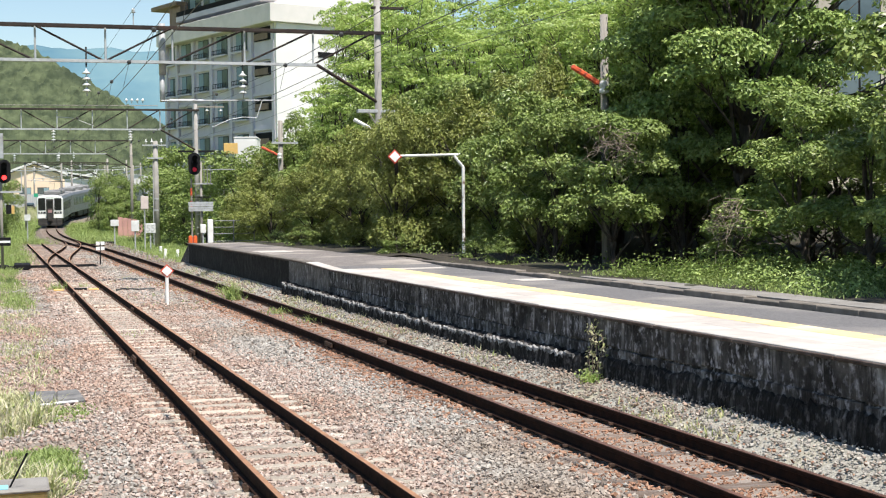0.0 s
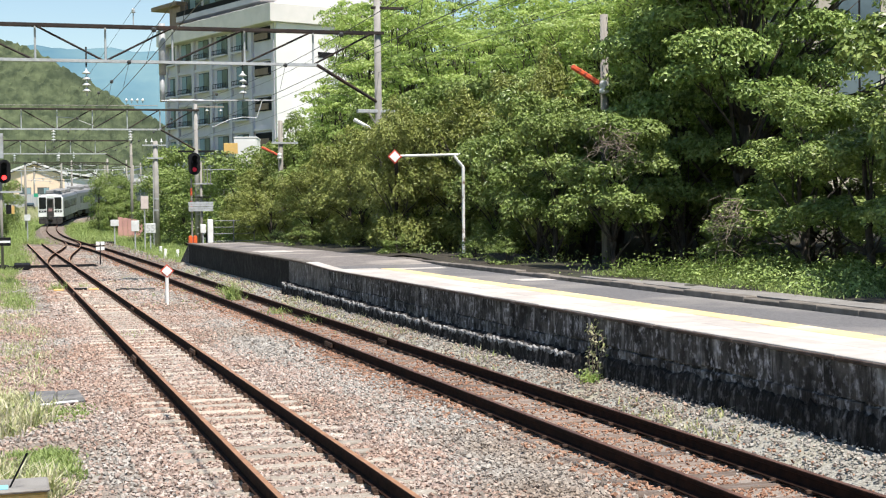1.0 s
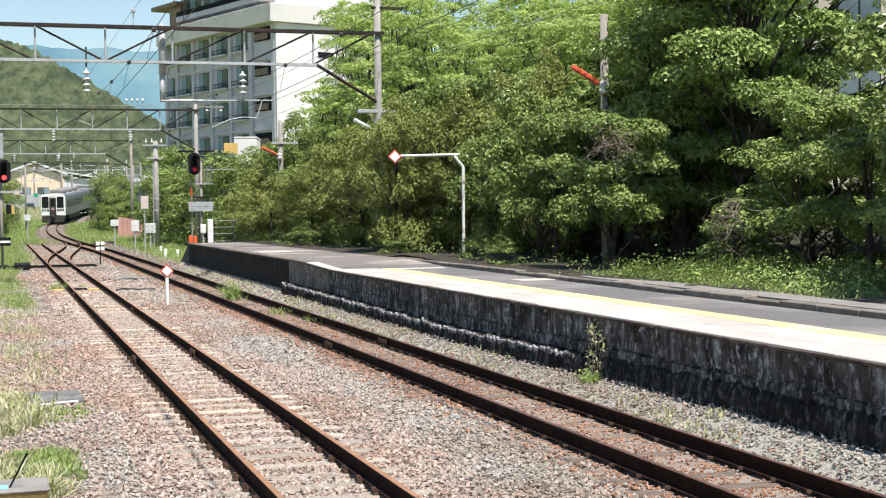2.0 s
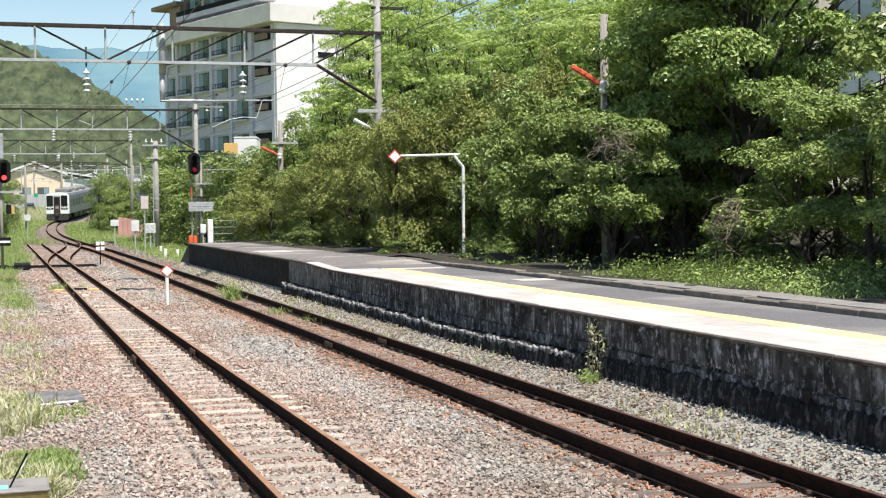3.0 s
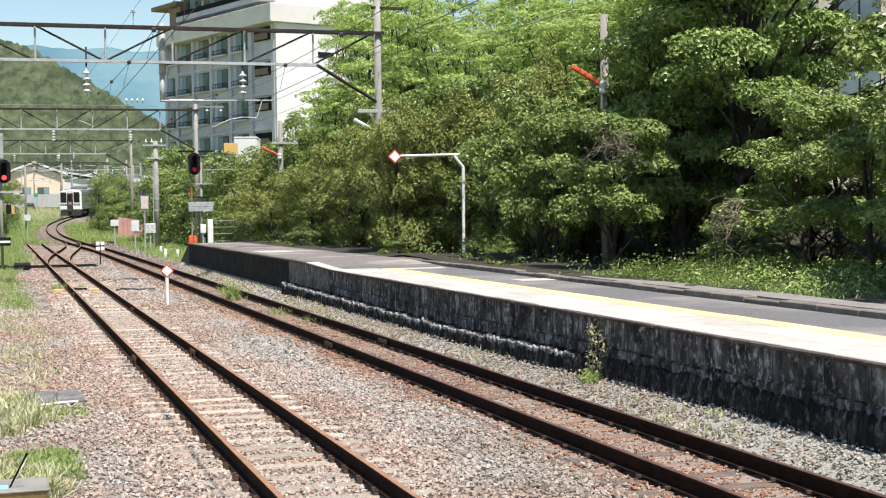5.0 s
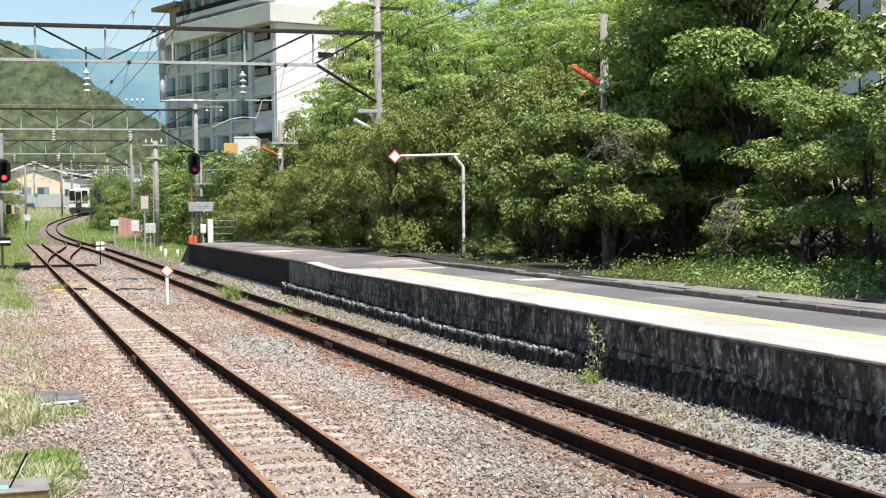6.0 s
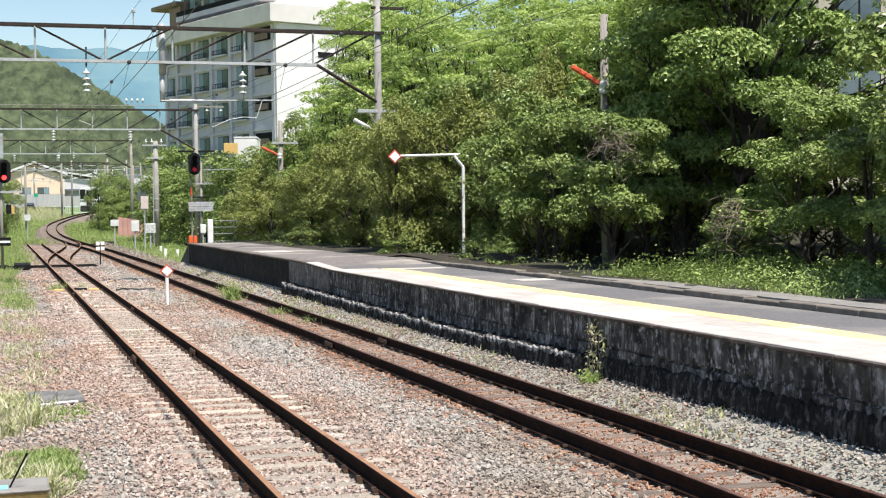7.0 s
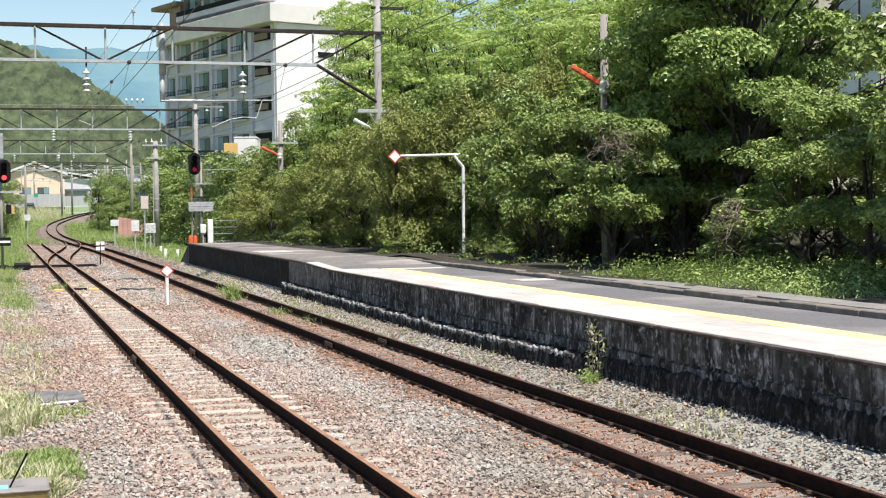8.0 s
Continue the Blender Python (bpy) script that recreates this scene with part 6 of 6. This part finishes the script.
# ---- train ----
M_STEEL = mat("brushed_stainless", (0.17, 0.172, 0.175), (0.12, 0.122, 0.125), 3, 0.5, 0.45, 0.05, 60, stretch=(1, 0.2, 8))
M_CABW = mat("white_cab_paint", (0.82, 0.82, 0.80), (0.76, 0.76, 0.74), 3, 0.4)
M_TGLASS = mat("dark_train_glass", (0.008, 0.009, 0.01), (0.016, 0.017, 0.019), 2, 0.2, spec=0.3)
M_UNDER = mat("dark_underframe", (0.02, 0.019, 0.018), (0.045, 0.04, 0.036), 5, 0.8)
M_ROOFG = mat("grey_train_roof", (0.24, 0.235, 0.23), (0.17, 0.167, 0.163), 2, 0.85)
M_PINK = mat("faded_pink_plate", (0.34, 0.2, 0.2), (0.3, 0.17, 0.17), 5, 0.6)
M_LAMPW = mat("lamp_lens", (0.7, 0.72, 0.7), (0.6, 0.62, 0.6), 6, 0.2)


def shell(w, z0, z1, crown, n=6):
    """Half outline of a car body: straight sides, rounded roof."""
    out = [(-w, z0), (-w, z1 - crown)]
    for k in range(1, n):
        a = math.pi * k / n
        out.append((-w * math.cos(a) * (1.0 if 0.2 < k / n < 0.8 else 0.985), z1 - crown + crown * math.sin(a) ** 0.7))
    return out + [(w, z1 - crown), (w, z0)]


def loft(bm, sections):
    rings = [[bm.verts.new(p) for p in s] for s in sections]
    k = len(rings[0])
    for a, b in zip(rings, rings[1:]):
        for i in range(k):
            j = (i + 1) % k
            bm.faces.new((a[i], b[i], b[j], a[j]))
    bm.faces.new(rings[0][::-1][::-1])
    bm.faces.new(rings[-1][::-1])
    bmesh.ops.recalc_face_normals(bm, faces=bm.faces[:])
    return bm


def train_car(label, cab):
    c = thing("train_car", label, "train car", group="departing train")
    out = shell(1.46, 0.95, 3.62, 0.42)
    part("body", loft(new_bm(), [[(x, -9.55 if cab else -9.9, z) for x, z in out], [(x, 9.9, z) for x, z in out]]), M_STEEL, c, "ribbed stainless steel body")
    part("roof", loft(new_bm(), [[(x * 0.96, y, z + 0.02) for x, z in out[2:-2]] + [(1.2, y, 3.3), (-1.2, y, 3.3)] for y in (-9.3, 9.8)]), M_ROOFG, c)
    for z in (1.15, 1.3, 1.45, 3.12):
        for sx in (-1, 1):
            part("side_rib", box(new_bm(), (sx * 1.462 - 0.012, -9.3, z), (sx * 1.462 + 0.012, 9.8, z + 0.05)), M_STEEL, c)
    for sx in (-1, 1):
        y = -8.6
        for k, kind in enumerate("dwwwdwwwd"):
            wd = 1.3 if kind == "d" else 1.9
            if kind == "d":
                d = part("door", box(new_bm(), (sx * 1.465 - 0.02, y, 1.1), (sx * 1.465 + 0.02, y + wd, 3.02), 0.01), M_STEEL, c)
                for q in (0.12, 0.7):
                    part("pane", box(new_bm(), (sx * 1.475 - 0.018, y + q, 1.9), (sx * 1.475 + 0.018, y + q + 0.46, 2.8)), M_TGLASS, d)
            else:
                part("window", box(new_bm(), (sx * 1.465 - 0.02, y + 0.1, 1.85), (sx * 1.465 + 0.02, y + wd - 0.1, 2.8), 0.01), M_TGLASS, c)
            y += wd + 0.18
    for y0 in (-6.2, -0.9, 4.4):
        part("roof_unit", box(new_bm(), (-0.9, y0, 3.6), (0.9, y0 + 2.2, 4.02), 0.08), M_ROOFG, c)
    for y0 in (-6.9, 6.9):
        b = part("bogie", box(new_bm(), (-1.0, y0 - 1.3, 0.35), (1.0, y0 + 1.3, 0.75), 0.05), M_UNDER, c)
        for dy in (-1.05, 1.05):
            for sx in (-0.55, 0.55):
                part("wheel", tube(new_bm(), (sx - 0.05, y0 + dy, 0.43), (sx + 0.05, y0 + dy, 0.43), 0.43, n=16), M_UNDER, b)
    for y0, y1 in ((-4.8, -1.5), (-1.0, 1.9), (2.4, 5.0)):
        part("equipment_box", box(new_bm(), (-1.25, y0, 0.3), (1.25, y1, 0.93), 0.05), M_UNDER, c)
    if cab:
        # rounded white end with dark windows round a centre gangway door
        r0 = shell(1.46, 0.95, 3.62, 0.42)
        secs = [[(x, -9.54, z) for x, z in r0], [(x * 0.985, -9.82, 0.95 + (z - 0.95) * 0.99) for x, z in r0], [(x * 0.93, -9.97, 1.0 + (z - 0.95) * 0.955) for x, z in r0]]
        f = part("cab_end", loft(new_bm(), secs), M_CABW, c, "white painted cab end")
        for x0, x1 in ((-1.30, -0.47), (0.47, 1.30)):
            part("cab_window", box(new_bm(), (x0, -10.0, 1.88), (x1, -9.93, 3.28), 0.06), M_TGLASS, f)
            part("wiper", tube(new_bm(), ((x0 + x1) / 2, -10.02, 2.0), ((x0 + x1) / 2 + 0.2, -10.02, 2.7), 0.015, n=5), M_BLACK, f)
            part("lamp_band", box(new_bm(), (x0, -9.995, 1.5), (x1, -9.94, 1.74), 0.02), M_TGLASS, f)
        for x in (-1.05, -0.78, 0.78, 1.05):
            part("lamp", tube(new_bm(), (x, -10.01, 1.62), (x, -9.96, 1.62), 0.085, n=12), M_LAMPW, f)
        d = part("gangway_door", box(new_bm(), (-0.4, -10.06, 1.0), (0.4, -9.9, 3.16), 0.03), M_UNDER, c, "dark gangway door")
        part("door_pane", box(new_bm(), (-0.26, -10.075, 2.15), (0.26, -10.05, 2.95), 0.01), M_TGLASS, d)
        part("door_plate", box(new_bm(), (-0.2, -10.08, 1.62), (0.22, -10.055, 1.95)), M_PINK, d)
        part("destination_box", box(new_bm(), (-0.42, -9.98, 3.2), (0.42, -9.85, 3.44), 0.02), M_LAMPW, f)
        part("skirt", box(new_bm(), (-1.35, -9.95, 0.18), (1.35, -9.4, 0.85), 0.06), M_UNDER, c)
        part("coupler", tube(box(new_bm(), (-0.28, -10.1, 0.6), (0.28, -9.6, 1.05), 0.05), (0, -10.35, 0.85), (0, -9.8, 0.85), 0.16, n=10), M_UNDER, c)
        for x in (-0.75, 0.75):
            part("jumper", tube(new_bm(), (x, -10.0, 0.35), (x, -10.0, 1.0), 0.05, n=6), M_UNDER, c)
        part("snow_plough", box(new_bm(), (-1.2, -9.98, 0.12), (1.2, -9.8, 0.4), 0.03), M_UNDER, c)
        part("cab_step", box(new_bm(), (-1.3, -9.9, 0.86), (1.3, -9.6, 0.95)), M_STEEL, c)
    else:
        part("end_bellows", box(new_bm(), (-0.5, -10.15, 1.0), (0.5, -9.9, 3.1), 0.03), M_UNDER, c)
    pant = part("pantograph_base", box(new_bm(), (-0.8, 6.6, 3.9), (0.8, 8.2, 4.0), 0.02), M_UNDER, c)
    for x in (-0.5, 0.5):
        part("pantograph_arm", pipe(new_bm(), [(x, 6.7, 4.0), (x, 7.9, 4.5), (x * 0.9, 7.2, 5.0)], 0.03, 5), M_DARK, pant)
    part("pantograph_bow", box(new_bm(), (-0.85, 7.1, 4.98), (0.85, 7.3, 5.05)), M_DARK, pant)
    return c


CARS = []


def build_train():
    CARS.append(train_car("stainless train car with a white cab end leaving the station", True))
    CARS.append(train_car("stainless middle car of a departing train", False))
    CARS.append(copy_thing(CARS[1], Matrix()))


# ---- signals, signs and other small things ----
def led_signal(x, y, z_base, z_head, label, lamp, side):
    s = thing("railway_signal", label, "railway signal", Matrix.Translation((x, y, 0)), group="signals")
    part("post", tube(new_bm(), (side, 0.25, z_base), (side, 0.25, z_head + 0.1), 0.065, n=10), M_WOODPOLE, s, smooth=True)
    bm = new_bm()
    pr = []
    for k in range(24):
        a = 2 * math.pi * k / 24
        cx, cz = math.cos(a), math.sin(a)
        pr.append((0.28 * cx, (0.28 * cz) + (0.24 if cz > 0 else -0.24)))
    loft(bm, [[(px, 0.0, z_head + pz) for px, pz in pr], [(px, 0.05, z_head + pz) for px, pz in pr]])
    head = part("backboard", bm, M_BLACK, s, "black rounded backboard")
    part("lamp_case", box(new_bm(), (-0.15, 0.03, z_head - 0.35), (0.15, 0.3, z_head + 0.35), 0.03), M_BLACK, s)
    for k, dz in enumerate((0.27, 0.0, -0.27)):
        bm = new_bm()
        # open hood
        n = 12
        for i in range(n):
            a0, a1 = math.pi * (i / n * 1.5 - 0.25), math.pi * ((i + 1) / n * 1.5 - 0.25)
            q = [(0.125 * math.cos(t), yy, z_head + dz + 0.125 * math.sin(t)) for t, yy in ((a0, 0), (a1, 0), (a1, -0.22), (a0, -0.22))]
            bm.faces.new([bm.verts.new(p) for p in q])
        part("hood", bm, M_BLACK, head)
        part("lens", tube(new_bm(), (0, -0.03, z_head + dz), (0, 0.0, z_head + dz), 0.105, n=16), lamp if k == 2 else M_BLACK, head)
    return s


def diamond_sign(name, label, m, size, border):
    s = thing(name, label, "sign", m)
    q = Matrix.Rotation(radians(45), 4, "Y")
    part("rim", box(new_bm(), (-size / 2, 0, -size / 2), (size / 2, 0.02, size / 2), 0.004, q), M_RED, s)
    part("face", box(new_bm(), (-size / 2 + border, -0.012, -size / 2 + border), (size / 2 - border, 0.0, size / 2 - border), 0.003, q), M_WHITE, s)
    return s


def build_small():
    # signal at the platform end, with its post, ladder and boxes
    s = led_signal(8.73, 66.5, -0.4, 4.58, "black railway signal with a dim red lamp at the platform end", M_REDDIM, 0.32)
    part("second_post", tube(new_bm(), (-0.12, 0.3, -0.4), (-0.12, 0.3, 3.9), 0.045, n=8), M_WOODPOLE, s)
    for z in (3.55, 2.95):
        part("orange_band", tube(new_bm(), (-0.13, 0.3, z - 0.45), (-0.13, 0.3, z - 0.1), 0.055, n=8), M_ORANGERED, s)
    part("platform_stage", box(new_bm(), (0.0, 0.1, 3.62), (0.85, 0.5, 3.68)), M_GALV, s)
    for x in (0.45, 0.6, 0.75):
        part("stage_bar", tube(new_bm(), (x, 0.1, 3.66), (x, 0.1, 4.5), 0.02, n=5), M_PIPE, s)
    part("stage_rail", tube(new_bm(), (0.4, 0.1, 4.3), (1.9, 0.1, 4.32), 0.02, n=5), M_GALV, s)
    for k in range(8):
        part("ladder_rung", tube(new_bm(), (0.12, 0.4, 1.3 + 0.3 * k), (0.5, 0.4, 1.3 + 0.3 * k), 0.015, n=5), M_GALV, s)
    bm = new_bm()
    for k in range(4):
        box(bm, (-0.3, 0.05, 2.36 + 0.115 * k), (0.85, 0.12, 2.46 + 0.115 * k))
    part("louvre_board", bm, M_GALV, s, "grey slatted board")
    part("bracket", box(new_bm(), (-0.1, 0.1, 3.0), (0.7, 0.2, 3.05)), M_BLACK, s)
    t = thing("instrument_cabinet", "narrow white instrument cabinet on the platform end", "cabinet", Matrix.Translation((9.37, 66.2, -0.3)))
    part("body", box(new_bm(), (-0.12, -0.1, 0.9), (0.12, 0.1, 2.28), 0.015), M_WHITE, t)
    part("plinth", box(new_bm(), (-0.15, -0.13, 0), (0.15, 0.13, 0.9)), M_KERB, t)
    t = thing("relay_box", "small white relay box beside the signal", "box", Matrix.Translation((9.05, 66.3, -0.3)))
    part("body", box(new_bm(), (-0.12, -0.1, 1.65), (0.12, 0.1, 2.05), 0.015), M_WHITE, t)
    part("leg", tube(new_bm(), (0, 0, 0), (0, 0, 1.65), 0.04, n=6), M_GALV, t)
    for x in (8.46, 8.68):
        t = thing("orange_marker", "short bright orange drum marker at the platform end", "marker", Matrix.Translation((x, 66.3, 0)), group="orange markers")
        part("drum", lathe(new_bm(), [(0.02, 0.78), (0.095, 0.8), (0.1, 1.0), (0.095, 1.2), (0.03, 1.23)], 12), M_ORANGE, t)
        part("stem", tube(new_bm(), (0, 0, -0.4), (0, 0, 0.8), 0.035, n=8), M_BLACK, t)
    f = thing("pipe_fence", "grey pipe railing across the platform end", "fence", Matrix.Translation((9.5, 66.2, 0.4)))
    for z in (0.55, 0.9, 1.2, 1.5):
        part("rail", tube(new_bm(), (0, 0, z), (1.9, -0.2, z), 0.02, n=6), M_PIPE, f)
    for x in (0.0, 0.95, 1.9):
        part("post", tube(new_bm(), (x, -0.1 * x, -0.8), (x, -0.1 * x, 1.55), 0.025, n=6), M_PIPE, f)

    s = led_signal(0.23, 65, -0.4, 4.22, "black railway signal showing a bright red lamp", M_REDLAMP, -0.15)
    part("cap_tube", tube(new_bm(), (-0.1, 0.25, 4.8), (-0.1, 0.25, 5.9), 0.09, n=8), M_GALV, s)
    part("stage", box(new_bm(), (-0.3, 0.05, 3.28), (0.75, 0.4, 3.36)), M_GALV, s)
    part("stage_bar", tube(new_bm(), (0.72, 0.1, 3.3), (0.72, 0.1, 4.2), 0.025, n=5), M_GALV, s)
    part("yellow_plate", box(new_bm(), (0.28, 0.1, 2.35), (0.4, 0.2, 2.72)), M_YPAINT, s)
    part("black_plate", box(new_bm(), (0.05, 0.0, 2.35), (0.27, 0.2, 2.75)), M_BLACK, s)
    part("lower_case", box(new_bm(), (-0.35, -0.02, 0.95), (0.22, 0.25, 1.32), 0.02), M_BLACK, s)
    part("white_bar", box(new_bm(), (-0.3, -0.04, 1.08), (0.2, -0.022, 1.18)), M_WHITE, s)

    # diamond sign between the tracks
    t = diamond_sign("diamond_marker", "white diamond marker with red rim on a short white post", Matrix.Translation((4.38, 39.5, 0.73)), 0.27, 0.03)
    part("post", tube(new_bm(), (0, 0.05, -0.95), (0, 0.05, 0.0), 0.05, n=10), M_WHITE, t)
    # diamond sign hung over the platform
    t = diamond_sign("platform_marker", "white diamond marker with red rim on a white bracket arm", Matrix.Translation((10.9, 39.3, 3.87)), 0.30, 0.035)
    part("post", tube(new_bm(), (1.95, -0.3, -3.0), (1.97, -0.3, -0.3), 0.045, n=10), M_POSTW, t)
    part("bend", tube(new_bm(), (1.97, -0.3, -0.32), (1.72, -0.22, 0.02), 0.04, n=8), M_WHITE, t)
    part("arm", tube(new_bm(), (0.1, 0.06, 0.02), (1.9, -0.25, 0.05), 0.038, n=8), M_WHITE, t)
    # small markers far along the line
    t = thing("cross_marker", "small black post with two white plates between the tracks", "sign", Matrix.Translation((4.6, 70, 0)))
    part("post", tube(new_bm(), (0, 0, -0.3), (0, 0, 0.95), 0.03, n=6), M_BLACK, t)
    for x in (-0.11, 0.11):
        for z in (0.55, 0.8):
            part("plate", box(new_bm(), (x - 0.09, -0.05, z), (x + 0.09, -0.03, z + 0.16)), M_WHITE, t)
    for x, y, z0, z1, w, h, lab in ((7.95, 105, -0.3, 1.35, 0.58, 0.45, "blank white board on a post beside the line"), (2.3, 128, -0.1, 1.7, 0.5, 0.55, "small pale board on a post beside the line"),
                                    (8.4, 93.7, -0.2, 1.1, 0.5, 0.7, "white equipment box on a post"), (9.36, 93.5, -0.2, 0.98, 0.64, 0.62, "white speed board with two pale numerals beside the pole"),
                                    (9.2, 95.5, -0.2, 2.55, 0.5, 0.85, "pinkish grey box on a post beside the pole")):
        t = thing("trackside_board", lab, "board", Matrix.Translation((x, y, 0)), group="trackside boards")
        part("board", box(new_bm(), (-w / 2, -0.05, z1), (w / 2, 0.05, z1 + h), 0.015), M_PINKBOX if "pinkish" in lab else M_BOARD, t)
        if "numerals" in lab:
            txt = bpy.data.curves.new("numerals", "FONT")
            txt.body, txt.size, txt.align_x, txt.extrude = "55", 0.6, "CENTER", 0.003
            txt.materials.append(M_SHEET)
            num = new("numerals", txt)
            num.parent = t
            num.matrix_basis = Matrix.Translation((0, -0.056, z1 + 0.1)) @ Matrix.Rotation(radians(90), 4, "X")
        part("post", tube(new_bm(), (0, 0.08, z0 - 0.4), (0, 0.08, z1 + 0.1), 0.05, n=8), M_GALV, t)
    for x, y, h in ((8.75, 79.5, 0.3), (9.6, 81, 0.2), (9.3, 87, 0.25)):
        t = thing("marker_post", "short white boundary post in the grass", "post", Matrix.Translation((x, y, -0.25)), group="boundary posts")
        part("shaft", box(new_bm(), (-0.08, -0.08, 0), (0.08, 0.08, h + 0.25), 0.02), M_WHITE, t)
    t = thing("panel_fence", "faded red panel fence at the foot of the trees", "fence", Matrix.Translation((9.75, 125, -0.6)))
    for k in range(5):
        part("panel", box(new_bm(), (0.42 * k, 0.02 * (k % 2), 0), (0.42 * k + 0.4, 0.05 + 0.02 * (k % 2), 2.5 - 0.06 * k), 0.01), M_BRICKRED, t)
    for k in range(3):
        part("post", box(new_bm(), (1.0 * k, 0.09, -0.2), (1.0 * k + 0.1, 0.19, 2.7), 0.01), M_IRON, t)
    # yellow-sided trackside box at the near corner
    t = thing("trackside_box", "grey-topped box with a worn yellow side and a thin rod", "box", Matrix.Translation((0.0, 11.5, -0.25)))
    part("body", box(new_bm(), (-0.5, 0.2, 0), (0.32, 0.66, 0.40), 0.02), M_YPAINT, t)
    part("lid", box(new_bm(), (-0.52, 0.17, 0.40), (0.34, 0.69, 0.435), 0.015), M_STRIP, t, "grey worn lid")
    part("blue_strip", box(new_bm(), (-0.3, 0.22, 0.436), (0.02, 0.4, 0.440)), M_BLUEP, t)
    part("rod", tube(new_bm(), (0.03, 0.3, 0.43), (0.17, 0.2, 0.72), 0.008, n=6), M_BLACK, t)


def build_track_details():
    t = thing("stone_slab", "half-buried grey stone slab beside the ballast", "slab", Matrix.Translation((0.66, 20.1, -0.17)))
    for x0, x1, y0, y1, h in ((-0.36, 0.02, -0.55, 0.5, 0.05), (0.03, 0.37, -0.5, 0.6, 0.035)):
        bm = box(new_bm(), (x0, y0, -0.1), (x1, y1, h), 0.025)
        for v in bm.verts:
            v.co += Vector((noise.noise(v.co * 3), noise.noise(v.co * 3 + Vector((5, 0, 0))), 0.4 * noise.noise(v.co * 4))) * 0.05
        part("slab_half", bm, M_SLAB, t)
    p = thing("loose_pipe", "pale bent pipe lying by the slab", "pipe", Matrix.Translation((0.62, 19.42, -0.17)))
    part("tube", pipe(new_bm(), [(-0.28, 0, 0), (-0.1, -0.05, 0.01), (0.12, 0.05, 0.015), (0.36, 0.22, 0.0)], 0.022, 6), M_BOARD, p)
    d = thing("axle_detector", "black rail detector between two yellow marks", "track equipment", Matrix.Translation((2.5, 48.0, -0.17)))
    part("case", box(new_bm(), (-0.24, -0.12, 0.0), (0.2, 0.12, 0.06), 0.02), M_BLACK, d)
    for x in (-0.7, 0.42):
        part("yellow_mark", box(new_bm(), (x - 0.16, -0.15, -0.02), (x + 0.16, 0.25, 0.035), 0.01), M_YPAINT, d)
    for x0, y0, pts in ((3.55, 46.6, ((0, 0), (0.25, 0.5), (0.7, 0.15), (1.25, 0.2))),):
        c = thing("ground_cable", "dark cable lying across the ballast", "cable", Matrix.Translation((x0, y0, -0.14)), group="cables on the ballast")
        part("sheath", pipe(new_bm(), [(x, y, 0.012 * (k % 2)) for k, (x, y) in enumerate(pts)], 0.03, 6), M_DARK, c)


M_SLAB = mat("weathered_grey_stone", (0.16, 0.155, 0.15), (0.1, 0.097, 0.095), 6, 0.95, 0, 0.6, 30, c3=(0.3, 0.28, 0.26), scale3=2.0)
M_BLUEP = mat("pale_blue_plate", (0.2, 0.5, 0.58), (0.25, 0.5, 0.55), 6, 0.5)


def motions():
    s0 = s_at_y(167.0)
    for i, car in enumerate(CARS):
        rows = []
        for k in range(17):
            t = k * 0.5
            s = s0 + 5.75 * t + 10 + 20.4 * i
            a, b = on_line(s - 6.9), on_line(s + 6.9)
            d = b - a
            m = Matrix.Translation((a + b) / 2) @ Matrix.Rotation(-math.atan2(d.x, d.y), 4, "Z") @ Matrix.Rotation(math.atan2(d.z, math.hypot(d.x, d.y)), 4, "X")
            rows.append((t, m))
        walk(car, rows)


build_ground()
build_hills()
build_hotel()
build_far_houses()
build_train()
build_overhead()
build_small()
build_track_details()
build_platform()
build_tracks()
build_woods()
build_grass()
build_stones()
motions()
